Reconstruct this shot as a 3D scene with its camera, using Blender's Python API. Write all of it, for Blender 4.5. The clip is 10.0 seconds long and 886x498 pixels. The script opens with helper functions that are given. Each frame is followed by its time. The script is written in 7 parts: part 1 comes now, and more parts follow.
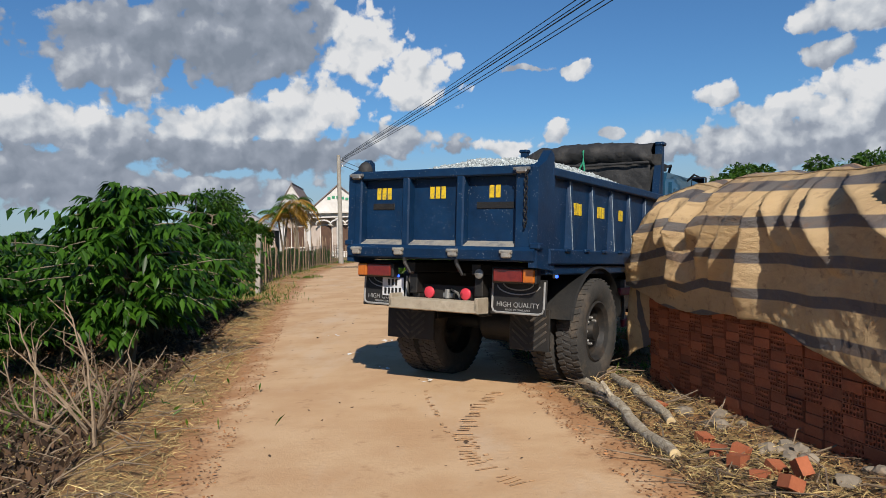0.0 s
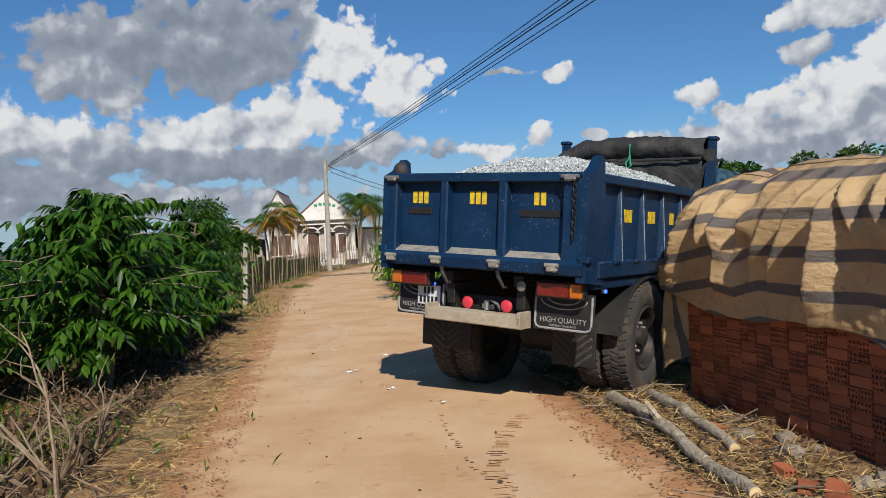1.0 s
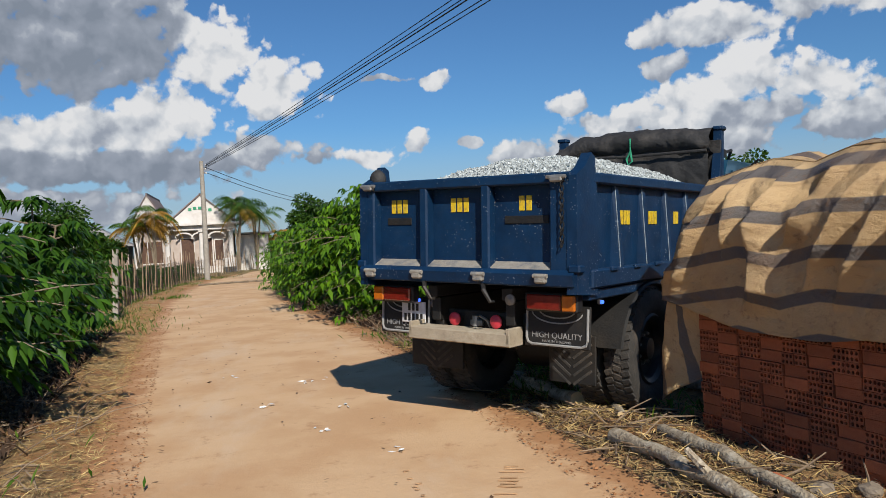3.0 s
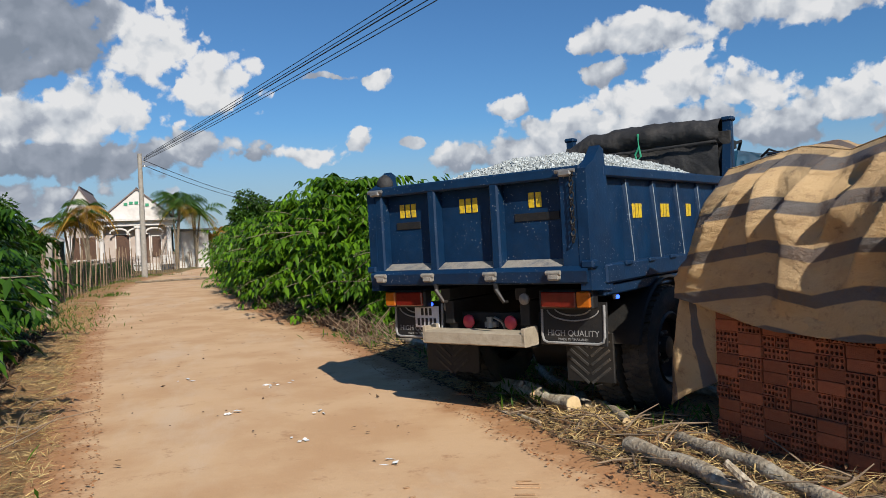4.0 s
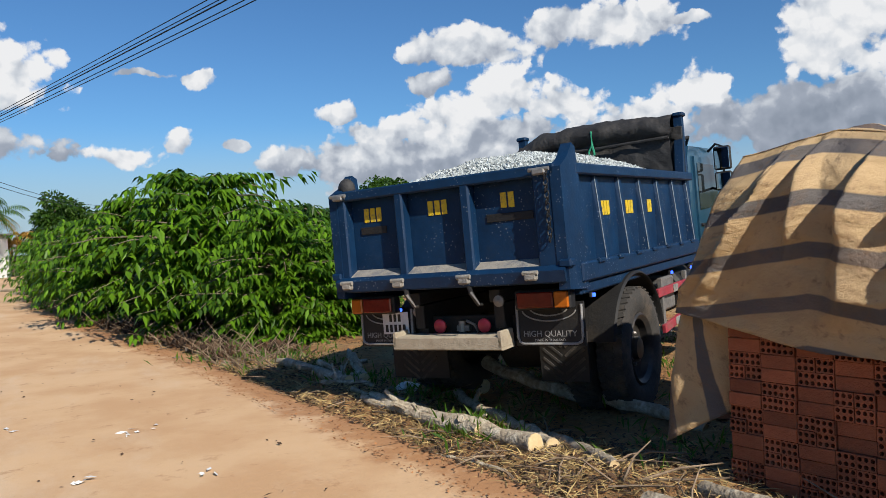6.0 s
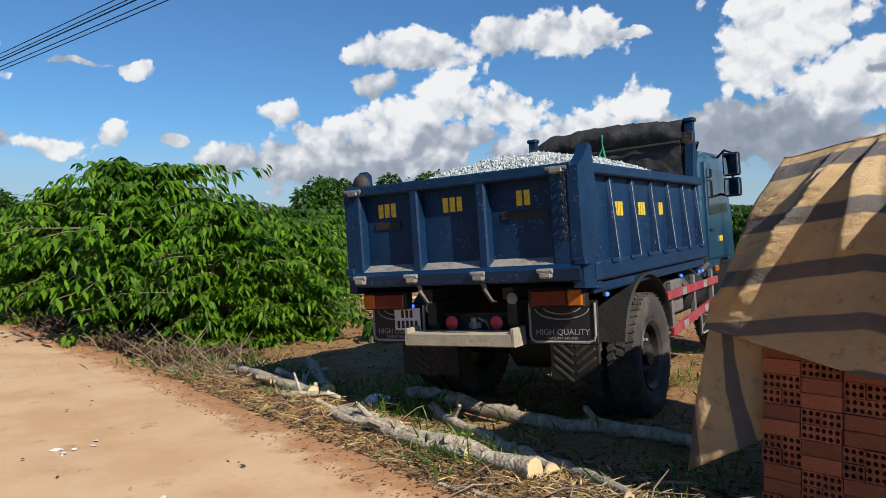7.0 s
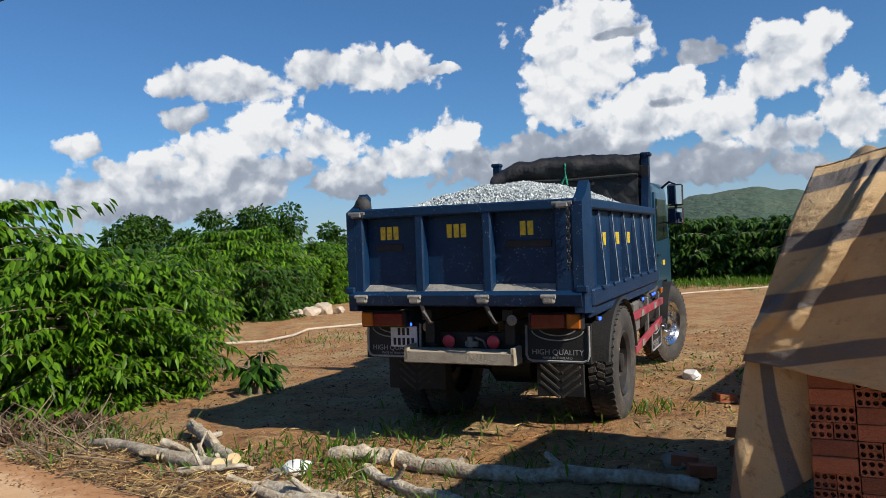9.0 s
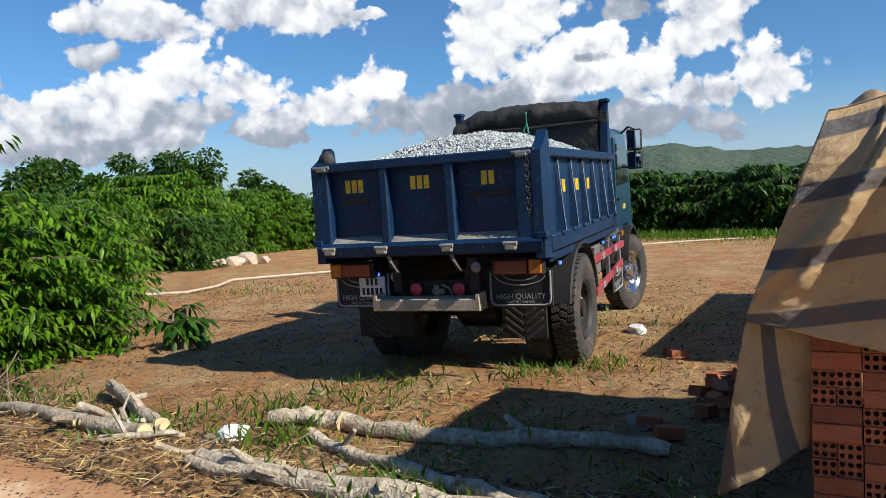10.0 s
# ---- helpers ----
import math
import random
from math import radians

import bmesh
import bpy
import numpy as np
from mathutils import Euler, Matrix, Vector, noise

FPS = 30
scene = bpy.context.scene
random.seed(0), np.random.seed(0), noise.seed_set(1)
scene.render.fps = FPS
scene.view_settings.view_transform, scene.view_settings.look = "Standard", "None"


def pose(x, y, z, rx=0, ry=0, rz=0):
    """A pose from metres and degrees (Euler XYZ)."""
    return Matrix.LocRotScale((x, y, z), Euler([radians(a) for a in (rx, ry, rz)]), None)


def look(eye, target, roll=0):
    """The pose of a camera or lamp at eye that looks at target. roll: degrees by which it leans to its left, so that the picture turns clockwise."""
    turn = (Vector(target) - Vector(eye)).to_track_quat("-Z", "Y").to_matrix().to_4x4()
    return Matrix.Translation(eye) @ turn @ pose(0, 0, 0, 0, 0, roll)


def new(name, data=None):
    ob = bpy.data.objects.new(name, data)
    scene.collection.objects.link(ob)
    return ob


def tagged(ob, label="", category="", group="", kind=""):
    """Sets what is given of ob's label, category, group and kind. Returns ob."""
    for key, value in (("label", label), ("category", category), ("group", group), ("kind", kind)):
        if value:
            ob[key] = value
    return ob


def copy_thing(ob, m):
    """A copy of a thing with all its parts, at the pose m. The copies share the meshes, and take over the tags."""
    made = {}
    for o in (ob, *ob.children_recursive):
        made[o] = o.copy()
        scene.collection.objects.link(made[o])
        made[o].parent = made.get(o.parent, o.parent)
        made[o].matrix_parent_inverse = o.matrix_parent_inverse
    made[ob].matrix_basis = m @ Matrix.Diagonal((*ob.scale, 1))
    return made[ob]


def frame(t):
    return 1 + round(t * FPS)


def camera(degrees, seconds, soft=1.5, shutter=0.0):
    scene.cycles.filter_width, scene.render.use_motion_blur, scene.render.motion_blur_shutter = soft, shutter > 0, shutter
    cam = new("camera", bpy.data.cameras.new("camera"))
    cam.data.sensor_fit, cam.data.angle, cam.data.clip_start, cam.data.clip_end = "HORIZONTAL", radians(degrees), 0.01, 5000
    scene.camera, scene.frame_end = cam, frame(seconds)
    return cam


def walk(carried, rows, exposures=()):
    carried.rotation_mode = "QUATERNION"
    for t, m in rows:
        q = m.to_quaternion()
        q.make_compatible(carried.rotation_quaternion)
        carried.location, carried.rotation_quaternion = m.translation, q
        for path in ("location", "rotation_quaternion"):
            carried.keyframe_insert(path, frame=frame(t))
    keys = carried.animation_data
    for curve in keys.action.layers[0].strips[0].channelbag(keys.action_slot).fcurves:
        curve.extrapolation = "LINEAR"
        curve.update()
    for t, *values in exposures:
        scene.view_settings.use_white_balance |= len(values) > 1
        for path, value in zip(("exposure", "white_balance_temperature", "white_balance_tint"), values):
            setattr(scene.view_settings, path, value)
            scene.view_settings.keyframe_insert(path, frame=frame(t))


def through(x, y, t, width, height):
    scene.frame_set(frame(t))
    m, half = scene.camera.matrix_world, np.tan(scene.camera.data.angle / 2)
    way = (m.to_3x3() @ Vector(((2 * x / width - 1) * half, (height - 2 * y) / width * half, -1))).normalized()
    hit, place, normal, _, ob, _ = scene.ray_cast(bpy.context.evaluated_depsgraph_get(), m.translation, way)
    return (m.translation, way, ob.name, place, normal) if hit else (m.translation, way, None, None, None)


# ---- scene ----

# ---------------- camera and path ----------------
cam = camera(60.6, 10.0, soft=0.7)
walk(cam, [
    (0.0, pose(-0.024, 0.096, 1.578, 89.03, 1.57, 0.14)),
    (0.5, pose(-0.190, 0.545, 1.575, 89.34, 1.89, -0.03)),
    (1.0, pose(-0.266, 0.983, 1.578, 89.35, 2.96, -0.88)),
    (1.5, pose(-0.449, 1.347, 1.562, 89.37, 1.90, -1.69)),
    (2.0, pose(-0.598, 1.775, 1.557, 89.43, 3.22, -4.24)),
    (2.5, pose(-0.730, 2.255, 1.575, 89.39, 3.11, -6.95)),
    (3.8, pose(-1.046, 3.135, 1.547, 89.16, 3.01, -14.04)),
    (4.0, pose(-1.133, 3.271, 1.520, 89.13, 2.48, -14.56)),
    (4.5, pose(-1.274, 3.683, 1.520, 89.01, 2.51, -18.88)),
    (5.0, pose(-1.296, 4.110, 1.538, 88.96, 3.40, -20.80)),
    (5.5, pose(-1.385, 4.464, 1.509, 89.01, 2.34, -22.94)),
    (5.7, pose(-1.426, 4.608, 1.531, 89.02, 2.52, -25.07)),
    (7.0, pose(-1.487, 5.511, 1.515, 89.19, 0.80, -31.92)),
    (7.5, pose(-1.557, 5.795, 1.527, 89.59, 1.15, -36.43)),
    (8.0, pose(-1.546, 6.106, 1.537, 90.41, 2.34, -39.67)),
    (8.5, pose(-1.619, 6.391, 1.543, 90.85, 2.80, -42.62)),
    (9.0, pose(-1.709, 6.693, 1.555, 91.13, 3.39, -45.23)),
    (9.5, pose(-1.601, 6.963, 1.558, 91.03, 4.10, -46.41)),
    (10.0, pose(-1.510, 7.197, 1.551, 87.11, 2.56, -51.00)),
], [(0.0, 0.12), (2.5, 0.12), (4.5, 0.20), (7.0, 0.36), (9.5, 0.34), (10.0, 0.54)])

# ---------------- sun, sky, clouds ----------------
SUN_AZ, SUN_EL = 173.5, 37.0
sun_way = Vector((math.sin(radians(SUN_AZ)) * math.cos(radians(SUN_EL)), math.cos(radians(SUN_AZ)) * math.cos(radians(SUN_EL)), math.sin(radians(SUN_EL))))
sun_lamp = bpy.data.lights.new("sun", "SUN")
sun_lamp.energy, sun_lamp.angle, sun_lamp.color = 5.0, radians(0.55), (1.0, 0.93, 0.82)
sun = new("sun", sun_lamp)
sun.matrix_world = look((0, 0, 60), Vector((0, 0, 60)) - sun_way)

# cloud masses: azimuth, elevation, half width, half height (degrees), greyness
CLOUDS = [
    (-17.0, 14.5, 9.5, 3.7, 0.75), (-23.1, 12.3, 3.3, 2.4, 0.50), (-5.7, 13.6, 3.3, 3.3, 0.00), (-2.3, 11.8, 2.9, 2.4, 0.05), (-9.1, 10.2, 4.0, 2.3, 0.10), (-14.9, 8.6, 7.6, 1.9, 0.25),
    (-28.1, 8.5, 3.9, 1.8, 0.20), (-25.0, 7.4, 5.1, 1.4, 0.45), (-14.9, 6.4, 13.7, 1.5, 0.70), (-27.5, 5.2, 6.0, 1.7, 0.75), (-21.6, 3.9, 10.6, 1.3, 0.60), (-3.3, 7.2, 2.6, 1.7, 0.40),
    (8.7, 7.6, 0.9, 0.8, 0.10), (9.9, 12.1, 1.4, 0.6, 0.30), (6.6, 12.3, 1.8, 0.4, 0.30), (12.7, 7.2, 1.0, 0.5, 0.20), (4.7, 6.5, 2.2, 0.8, 0.10), (27.5, 13.6, 2.8, 1.1, 0.30),
    (27.3, 11.3, 2.3, 0.8, 0.50), (20.0, 9.5, 1.6, 0.6, 0.20), (27.6, 7.3, 3.6, 2.1, 0.15), (21.2, 6.4, 4.0, 1.3, 0.35), (26.5, 5.6, 4.9, 1.1, 0.70), (30.1, 14.1, 4.3, 1.5, 0.25),
    (36.2, 14.7, 3.0, 1.2, 0.30), (41.8, 14.8, 3.5, 1.4, 0.15), (46.0, 14.6, 2.4, 0.4, 0.30), (27.2, 11.5, 2.4, 0.7, 0.40), (31.9, 10.3, 2.9, 1.8, 0.05), (36.8, 9.2, 2.5, 1.6, 0.10),
    (28.2, 9.0, 2.5, 1.4, 0.10), (23.2, 7.8, 2.6, 1.3, 0.20), (32.5, 7.6, 6.2, 1.4, 0.40), (25.0, 6.1, 10.3, 1.6, 0.45), (37.5, 6.6, 4.2, 1.4, 0.50), (46.1, 9.4, 3.0, 1.6, 0.05),
    (43.1, 8.0, 3.5, 1.4, 0.20), (19.8, 9.4, 1.6, 0.6, 0.30), (56.6, 14.4, 4.0, 4.3, 0.03), (54.2, 12.7, 2.6, 3.3, 0.10), (57.8, 17.1, 3.0, 1.6, 0.10), (60.8, 10.2, 3.6, 2.7, 0.12),
    (63.5, 11.7, 2.0, 1.4, 0.05), (58.8, 15.9, 2.1, 0.6, 0.75), (61.7, 10.5, 2.3, 0.6, 0.80), (65.1, 13.7, 3.0, 0.8, 0.50), (66.5, 8.9, 1.9, 2.7, 0.05), (70.4, 12.1, 2.7, 2.2, 0.12),
    (72.4, 13.7, 1.5, 1.5, 0.05), (73.6, 8.6, 2.9, 2.2, 0.15), (70.1, 7.6, 4.1, 1.5, 0.30), (54.5, 6.8, 8.4, 2.4, 0.70), (64.5, 5.9, 7.5, 1.8, 0.65), (48.6, 6.9, 3.8, 1.7, 0.50),
]


def build_world():
    world = bpy.data.worlds.new("sky")
    scene.world = world
    world.use_nodes = True
    nt = world.node_tree
    N, L = nt.nodes, nt.links
    N.clear()

    def math_node(op, a, b=None, clamp=False):
        n = N.new("ShaderNodeMath")
        n.operation, n.use_clamp = op, clamp
        for k, v in enumerate((a, b)):
            if v is None:
                continue
            if isinstance(v, (int, float)):
                n.inputs[k].default_value = v
            else:
                L.new(v, n.inputs[k])
        return n.outputs[0]

    def combine(x, y, z=0.0):
        n = N.new("ShaderNodeCombineXYZ")
        for k, v in enumerate((x, y, z)):
            if isinstance(v, (int, float)):
                n.inputs[k].default_value = v
            else:
                L.new(v, n.inputs[k])
        return n.outputs[0]

    def vmath(op, a, b):
        n = N.new("ShaderNodeVectorMath")
        n.operation = op
        for k, v in enumerate((a, b)):
            if isinstance(v, tuple):
                n.inputs[k].default_value = v
            elif v is not None:
                L.new(v, n.inputs[k])
        return n

    coord = N.new("ShaderNodeTexCoord").outputs["Generated"]
    sep = N.new("ShaderNodeSeparateXYZ")
    L.new(coord, sep.inputs[0])
    az = math_node("MULTIPLY", math_node("ARCTAN2", sep.outputs[0], sep.outputs[1]), 57.2958)
    el = math_node("MULTIPLY", math_node("ARCSINE", sep.outputs[2]), 57.2958)

    def noise_at(pos, scale, detail, rough=0.55):
        n = N.new("ShaderNodeTexNoise")
        n.inputs["Scale"].default_value, n.inputs["Detail"].default_value, n.inputs["Roughness"].default_value = scale, detail, rough
        L.new(pos, n.inputs["Vector"])
        return n

    def lumps_at(pos, p, fine_gain=0.5):
        """Billows of the cloud tops, coarse and fine."""
        out = None
        for scale, gain in ((0.30, 0.70), (0.85, 0.34)):
            vor = N.new("ShaderNodeTexVoronoi")
            vor.feature, vor.inputs["Scale"].default_value = "SMOOTH_F1", scale
            vor.inputs["Detail"].default_value, vor.inputs["Roughness"].default_value = 1.5, 0.5
            vor.inputs["Smoothness"].default_value = 0.35
            L.new(p, vor.inputs["Vector"])
            v = math_node("MULTIPLY", math_node("SUBTRACT", 0.42, vor.outputs["Distance"]), gain)
            out = v if out is None else math_node("ADD", out, v)
        fine = math_node("MULTIPLY", math_node("SUBTRACT", noise_at(pos, 0.9, 8.0, 0.58).outputs["Fac"], 0.5), fine_gain)
        return math_node("ADD", out, fine)

    def warped(pos):
        warp = noise_at(pos, 0.3, 5.0, 0.6)
        off = vmath("MULTIPLY", vmath("SUBTRACT", warp.outputs["Color"], (0.5, 0.5, 0.5)).outputs[0], (3.0, 1.7, 0)).outputs[0]
        return vmath("ADD", pos, off).outputs[0]

    here = combine(az, el)
    lit_side = combine(math_node("ADD", az, -0.5), math_node("ADD", el, 1.0))
    p = warped(here)
    total, grey = None, None
    for a, e, ra, re, g in CLOUDS:
        v = vmath("MULTIPLY", vmath("SUBTRACT", p, (a, e, 0)).outputs[0], (1 / (1.66 * ra), 1 / (1.62 * re), 0))
        d = math_node("SUBTRACT", 1.0, vmath("LENGTH", v.outputs[0], None).outputs["Value"])
        low = N.new("ShaderNodeSeparateXYZ")
        L.new(v.outputs[0], low.inputs[0])
        # flat bases are greyer than the tops
        own = math_node("ADD", math_node("MULTIPLY", low.outputs[1], -0.22), g + 0.02)
        if total is None:
            total, grey = d, own
            continue
        first = math_node("MULTIPLY", math_node("ADD", math_node("SUBTRACT", d, total), 0.12), 4.2, True)
        grey = math_node("ADD", math_node("MULTIPLY", own, first), math_node("MULTIPLY", grey, math_node("SUBTRACT", 1.0, first)))
        total = math_node("MAXIMUM", total, d)
    # scattered clouds over the rest of the sky, behind and overhead
    wide = noise_at(vmath("MULTIPLY", here, (0.035, 0.09, 0)).outputs[0], 1.0, 4.0)
    rest = math_node("MULTIPLY", math_node("SUBTRACT", wide.outputs["Fac"], 0.60), 2.5)
    away = math_node("MULTIPLY", math_node("SUBTRACT", math_node("ABSOLUTE", math_node("SUBTRACT", az, 25.0)), 62.0), 0.1, True)
    total = math_node("MAXIMUM", total, math_node("ADD", math_node("MULTIPLY", rest, away), math_node("SUBTRACT", away, 1.0)))
    l0, s0, s1 = lumps_at(here, p), lumps_at(here, p, 0.14), lumps_at(lit_side, warped(lit_side), 0.14)
    close = math_node("MULTIPLY", math_node("ADD", total, 0.30), 4.0, True)
    d0 = math_node("ADD", total, math_node("MULTIPLY", l0, close))
    cover = N.new("ShaderNodeMapRange")
    cover.interpolation_type = "SMOOTHSTEP"
    L.new(d0, cover.inputs["Value"])
    cover.inputs["From Min"].default_value, cover.inputs["From Max"].default_value = -0.13, 0.06
    # each billow is white where it faces the light and grey where another rises over it
    shade = math_node("ADD", grey, math_node("MULTIPLY", math_node("SUBTRACT", s1, s0), 0.85))
    ramp = N.new("ShaderNodeValToRGB")
    ramp.color_ramp.elements[0].position, ramp.color_ramp.elements[0].color = 0.05, (1.06, 1.06, 1.06, 1)
    ramp.color_ramp.elements[1].position, ramp.color_ramp.elements[1].color = 0.95, (0.31, 0.36, 0.44, 1)
    for at, c in ((0.25, (0.80, 0.84, 0.89, 1)), (0.55, (0.44, 0.49, 0.58, 1))):
        ramp.color_ramp.elements.new(at).color = c
    L.new(shade, ramp.inputs[0])
    sky = N.new("ShaderNodeTexSky")
    sky.sky_type, sky.sun_disc = "NISHITA", False
    sky.sun_elevation, sky.sun_rotation = radians(SUN_EL), radians(SUN_AZ)
    sky.air_density, sky.dust_density, sky.ozone_density = 1.0, 0.2, 2.0
    scaled = N.new("ShaderNodeMixRGB")
    scaled.blend_type = "MULTIPLY"
    scaled.inputs["Fac"].default_value = 1.0
    L.new(sky.outputs[0], scaled.inputs["Color1"])
    scaled.inputs["Color2"].default_value = (0.66, 1.10, 1.52, 1)
    # pale haze low over the horizon
    haze = N.new("ShaderNodeMapRange")
    haze.interpolation_type = "SMOOTHSTEP"
    L.new(el, haze.inputs["Value"])
    haze.inputs["From Min"].default_value, haze.inputs["From Max"].default_value = 9.0, 1.5
    haze.inputs["To Max"].default_value = 0.75
    hazy = N.new("ShaderNodeMixRGB")
    L.new(haze.outputs[0], hazy.inputs["Fac"])
    L.new(scaled.outputs[0], hazy.inputs["Color1"])
    hazy.inputs["Color2"].default_value = (6.0, 7.4, 8.8, 1)
    glow = N.new("ShaderNodeMixRGB")
    glow.blend_type = "MULTIPLY"
    glow.inputs["Fac"].default_value = 1.0
    L.new(ramp.outputs[0], glow.inputs["Color1"])
    glow.inputs["Color2"].default_value = (11.9, 12.0, 12.2, 1)
    both = N.new("ShaderNodeMixRGB")
    L.new(cover.outputs[0], both.inputs["Fac"])
    L.new(hazy.outputs[0], both.inputs["Color1"])
    L.new(glow.outputs[0], both.inputs["Color2"])
    back = N.new("ShaderNodeBackground")
    L.new(both.outputs[0], back.inputs["Color"])
    back.inputs["Strength"].default_value = 0.054
    out = N.new("ShaderNodeOutputWorld")
    L.new(back.outputs[0], out.inputs["Surface"])


build_world()

# ---------------- materials ----------------


def speckle(m, colour, scale, reach, size=0.22):
    """Chips and dust specks scattered over a paint."""
    N, L = m.node_tree.nodes, m.node_tree.links
    b = N["Principled BSDF"]
    old = b.inputs["Base Color"].links[0].from_socket
    co = N.new("ShaderNodeTexCoord").outputs["Object"]
    vor = N.new("ShaderNodeTexVoronoi")
    vor.inputs["Scale"].default_value = scale
    L.new(co, vor.inputs["Vector"])
    sp = N.new("ShaderNodeMapRange")
    sp.inputs["From Min"].default_value, sp.inputs["From Max"].default_value = size, size * 0.6
    L.new(vor.outputs["Distance"], sp.inputs["Value"])
    where = N.new("ShaderNodeTexNoise")
    where.inputs["Scale"].default_value, where.inputs["Detail"].default_value = 3.2, 4
    L.new(co, where.inputs["Vector"])
    wr = N.new("ShaderNodeMapRange")
    wr.inputs["From Min"].default_value, wr.inputs["From Max"].default_value, wr.inputs["To Max"].default_value = 0.46, 0.62, reach
    L.new(where.outputs["Fac"], wr.inputs["Value"])
    both = N.new("ShaderNodeMath")
    both.operation = "MULTIPLY"
    L.new(sp.outputs[0], both.inputs[0])
    L.new(wr.outputs[0], both.inputs[1])
    mx = N.new("ShaderNodeMixRGB")
    L.new(both.outputs[0], mx.inputs["Fac"])
    L.new(old, mx.inputs["Color1"])
    mx.inputs["Color2"].default_value = (*colour, 1)
    L.new(mx.outputs[0], b.inputs["Base Color"])


def mat(name, c1, c2, scale=8.0, rough=0.75, bump=0.0, bscale=60.0, metal=0.0, stain=None, sscale=1.2, samount=0.5, vary=0.0, island=False, stretch=(1, 1, 1), coat=0.0, bdist=0.02):
    m = bpy.data.materials.new(name)
    m.use_nodes = True
    N, L = m.node_tree.nodes, m.node_tree.links
    b = N["Principled BSDF"]
    co = N.new("ShaderNodeTexCoord").outputs["Object"]
    mp = N.new("ShaderNodeMapping")
    mp.inputs["Scale"].default_value = stretch
    L.new(co, mp.inputs["Vector"])
    co = mp.outputs[0]
    n1 = N.new("ShaderNodeTexNoise")
    n1.inputs["Scale"].default_value, n1.inputs["Detail"].default_value, n1.inputs["Roughness"].default_value = scale, 7, 0.62
    L.new(co, n1.inputs["Vector"])
    r1 = N.new("ShaderNodeValToRGB")
    r1.color_ramp.elements[0].position, r1.color_ramp.elements[1].position = 0.3, 0.7
    r1.color_ramp.elements[0].color, r1.color_ramp.elements[1].color = (*c1, 1), (*c2, 1)
    L.new(n1.outputs["Fac"], r1.inputs[0])
    col = r1.outputs[0]
    if stain:
        n2 = N.new("ShaderNodeTexNoise")
        n2.inputs["Scale"].default_value, n2.inputs["Detail"].default_value, n2.inputs["Roughness"].default_value = sscale, 8, 0.68
        L.new(co, n2.inputs["Vector"])
        r2 = N.new("ShaderNodeMapRange")
        r2.inputs["From Min"].default_value, r2.inputs["From Max"].default_value, r2.inputs["To Max"].default_value = 0.5, 0.68, samount
        L.new(n2.outputs["Fac"], r2.inputs["Value"])
        mx = N.new("ShaderNodeMixRGB")
        L.new(r2.outputs[0], mx.inputs["Fac"])
        L.new(col, mx.inputs["Color1"])
        mx.inputs["Color2"].default_value = (*stain, 1)
        col = mx.outputs[0]
    if vary:
        rnd = N.new("ShaderNodeNewGeometry").outputs["Random Per Island"] if island else N.new("ShaderNodeObjectInfo").outputs["Random"]
        mr = N.new("ShaderNodeMapRange")
        mr.inputs["To Min"].default_value, mr.inputs["To Max"].default_value = 1 - vary, 1 + vary
        L.new(rnd, mr.inputs["Value"])
        hs = N.new("ShaderNodeHueSaturation")
        L.new(mr.outputs[0], hs.inputs["Value"])
        L.new(col, hs.inputs["Color"])
        col = hs.outputs[0]
    L.new(col, b.inputs["Base Color"])
    b.inputs["Roughness"].default_value, b.inputs["Metallic"].default_value = rough, metal
    b.inputs["Coat Weight"].default_value = coat
    if bump:
        n3 = N.new("ShaderNodeTexNoise")
        n3.inputs["Scale"].default_value, n3.inputs["Detail"].default_value = bscale, 6
        L.new(co, n3.inputs["Vector"])
        bp = N.new("ShaderNodeBump")
        bp.inputs["Strength"].default_value, bp.inputs["Distance"].default_value = bump, bdist
        L.new(n3.outputs["Fac"], bp.inputs["Height"])
        L.new(bp.outputs[0], b.inputs["Normal"])
    return m


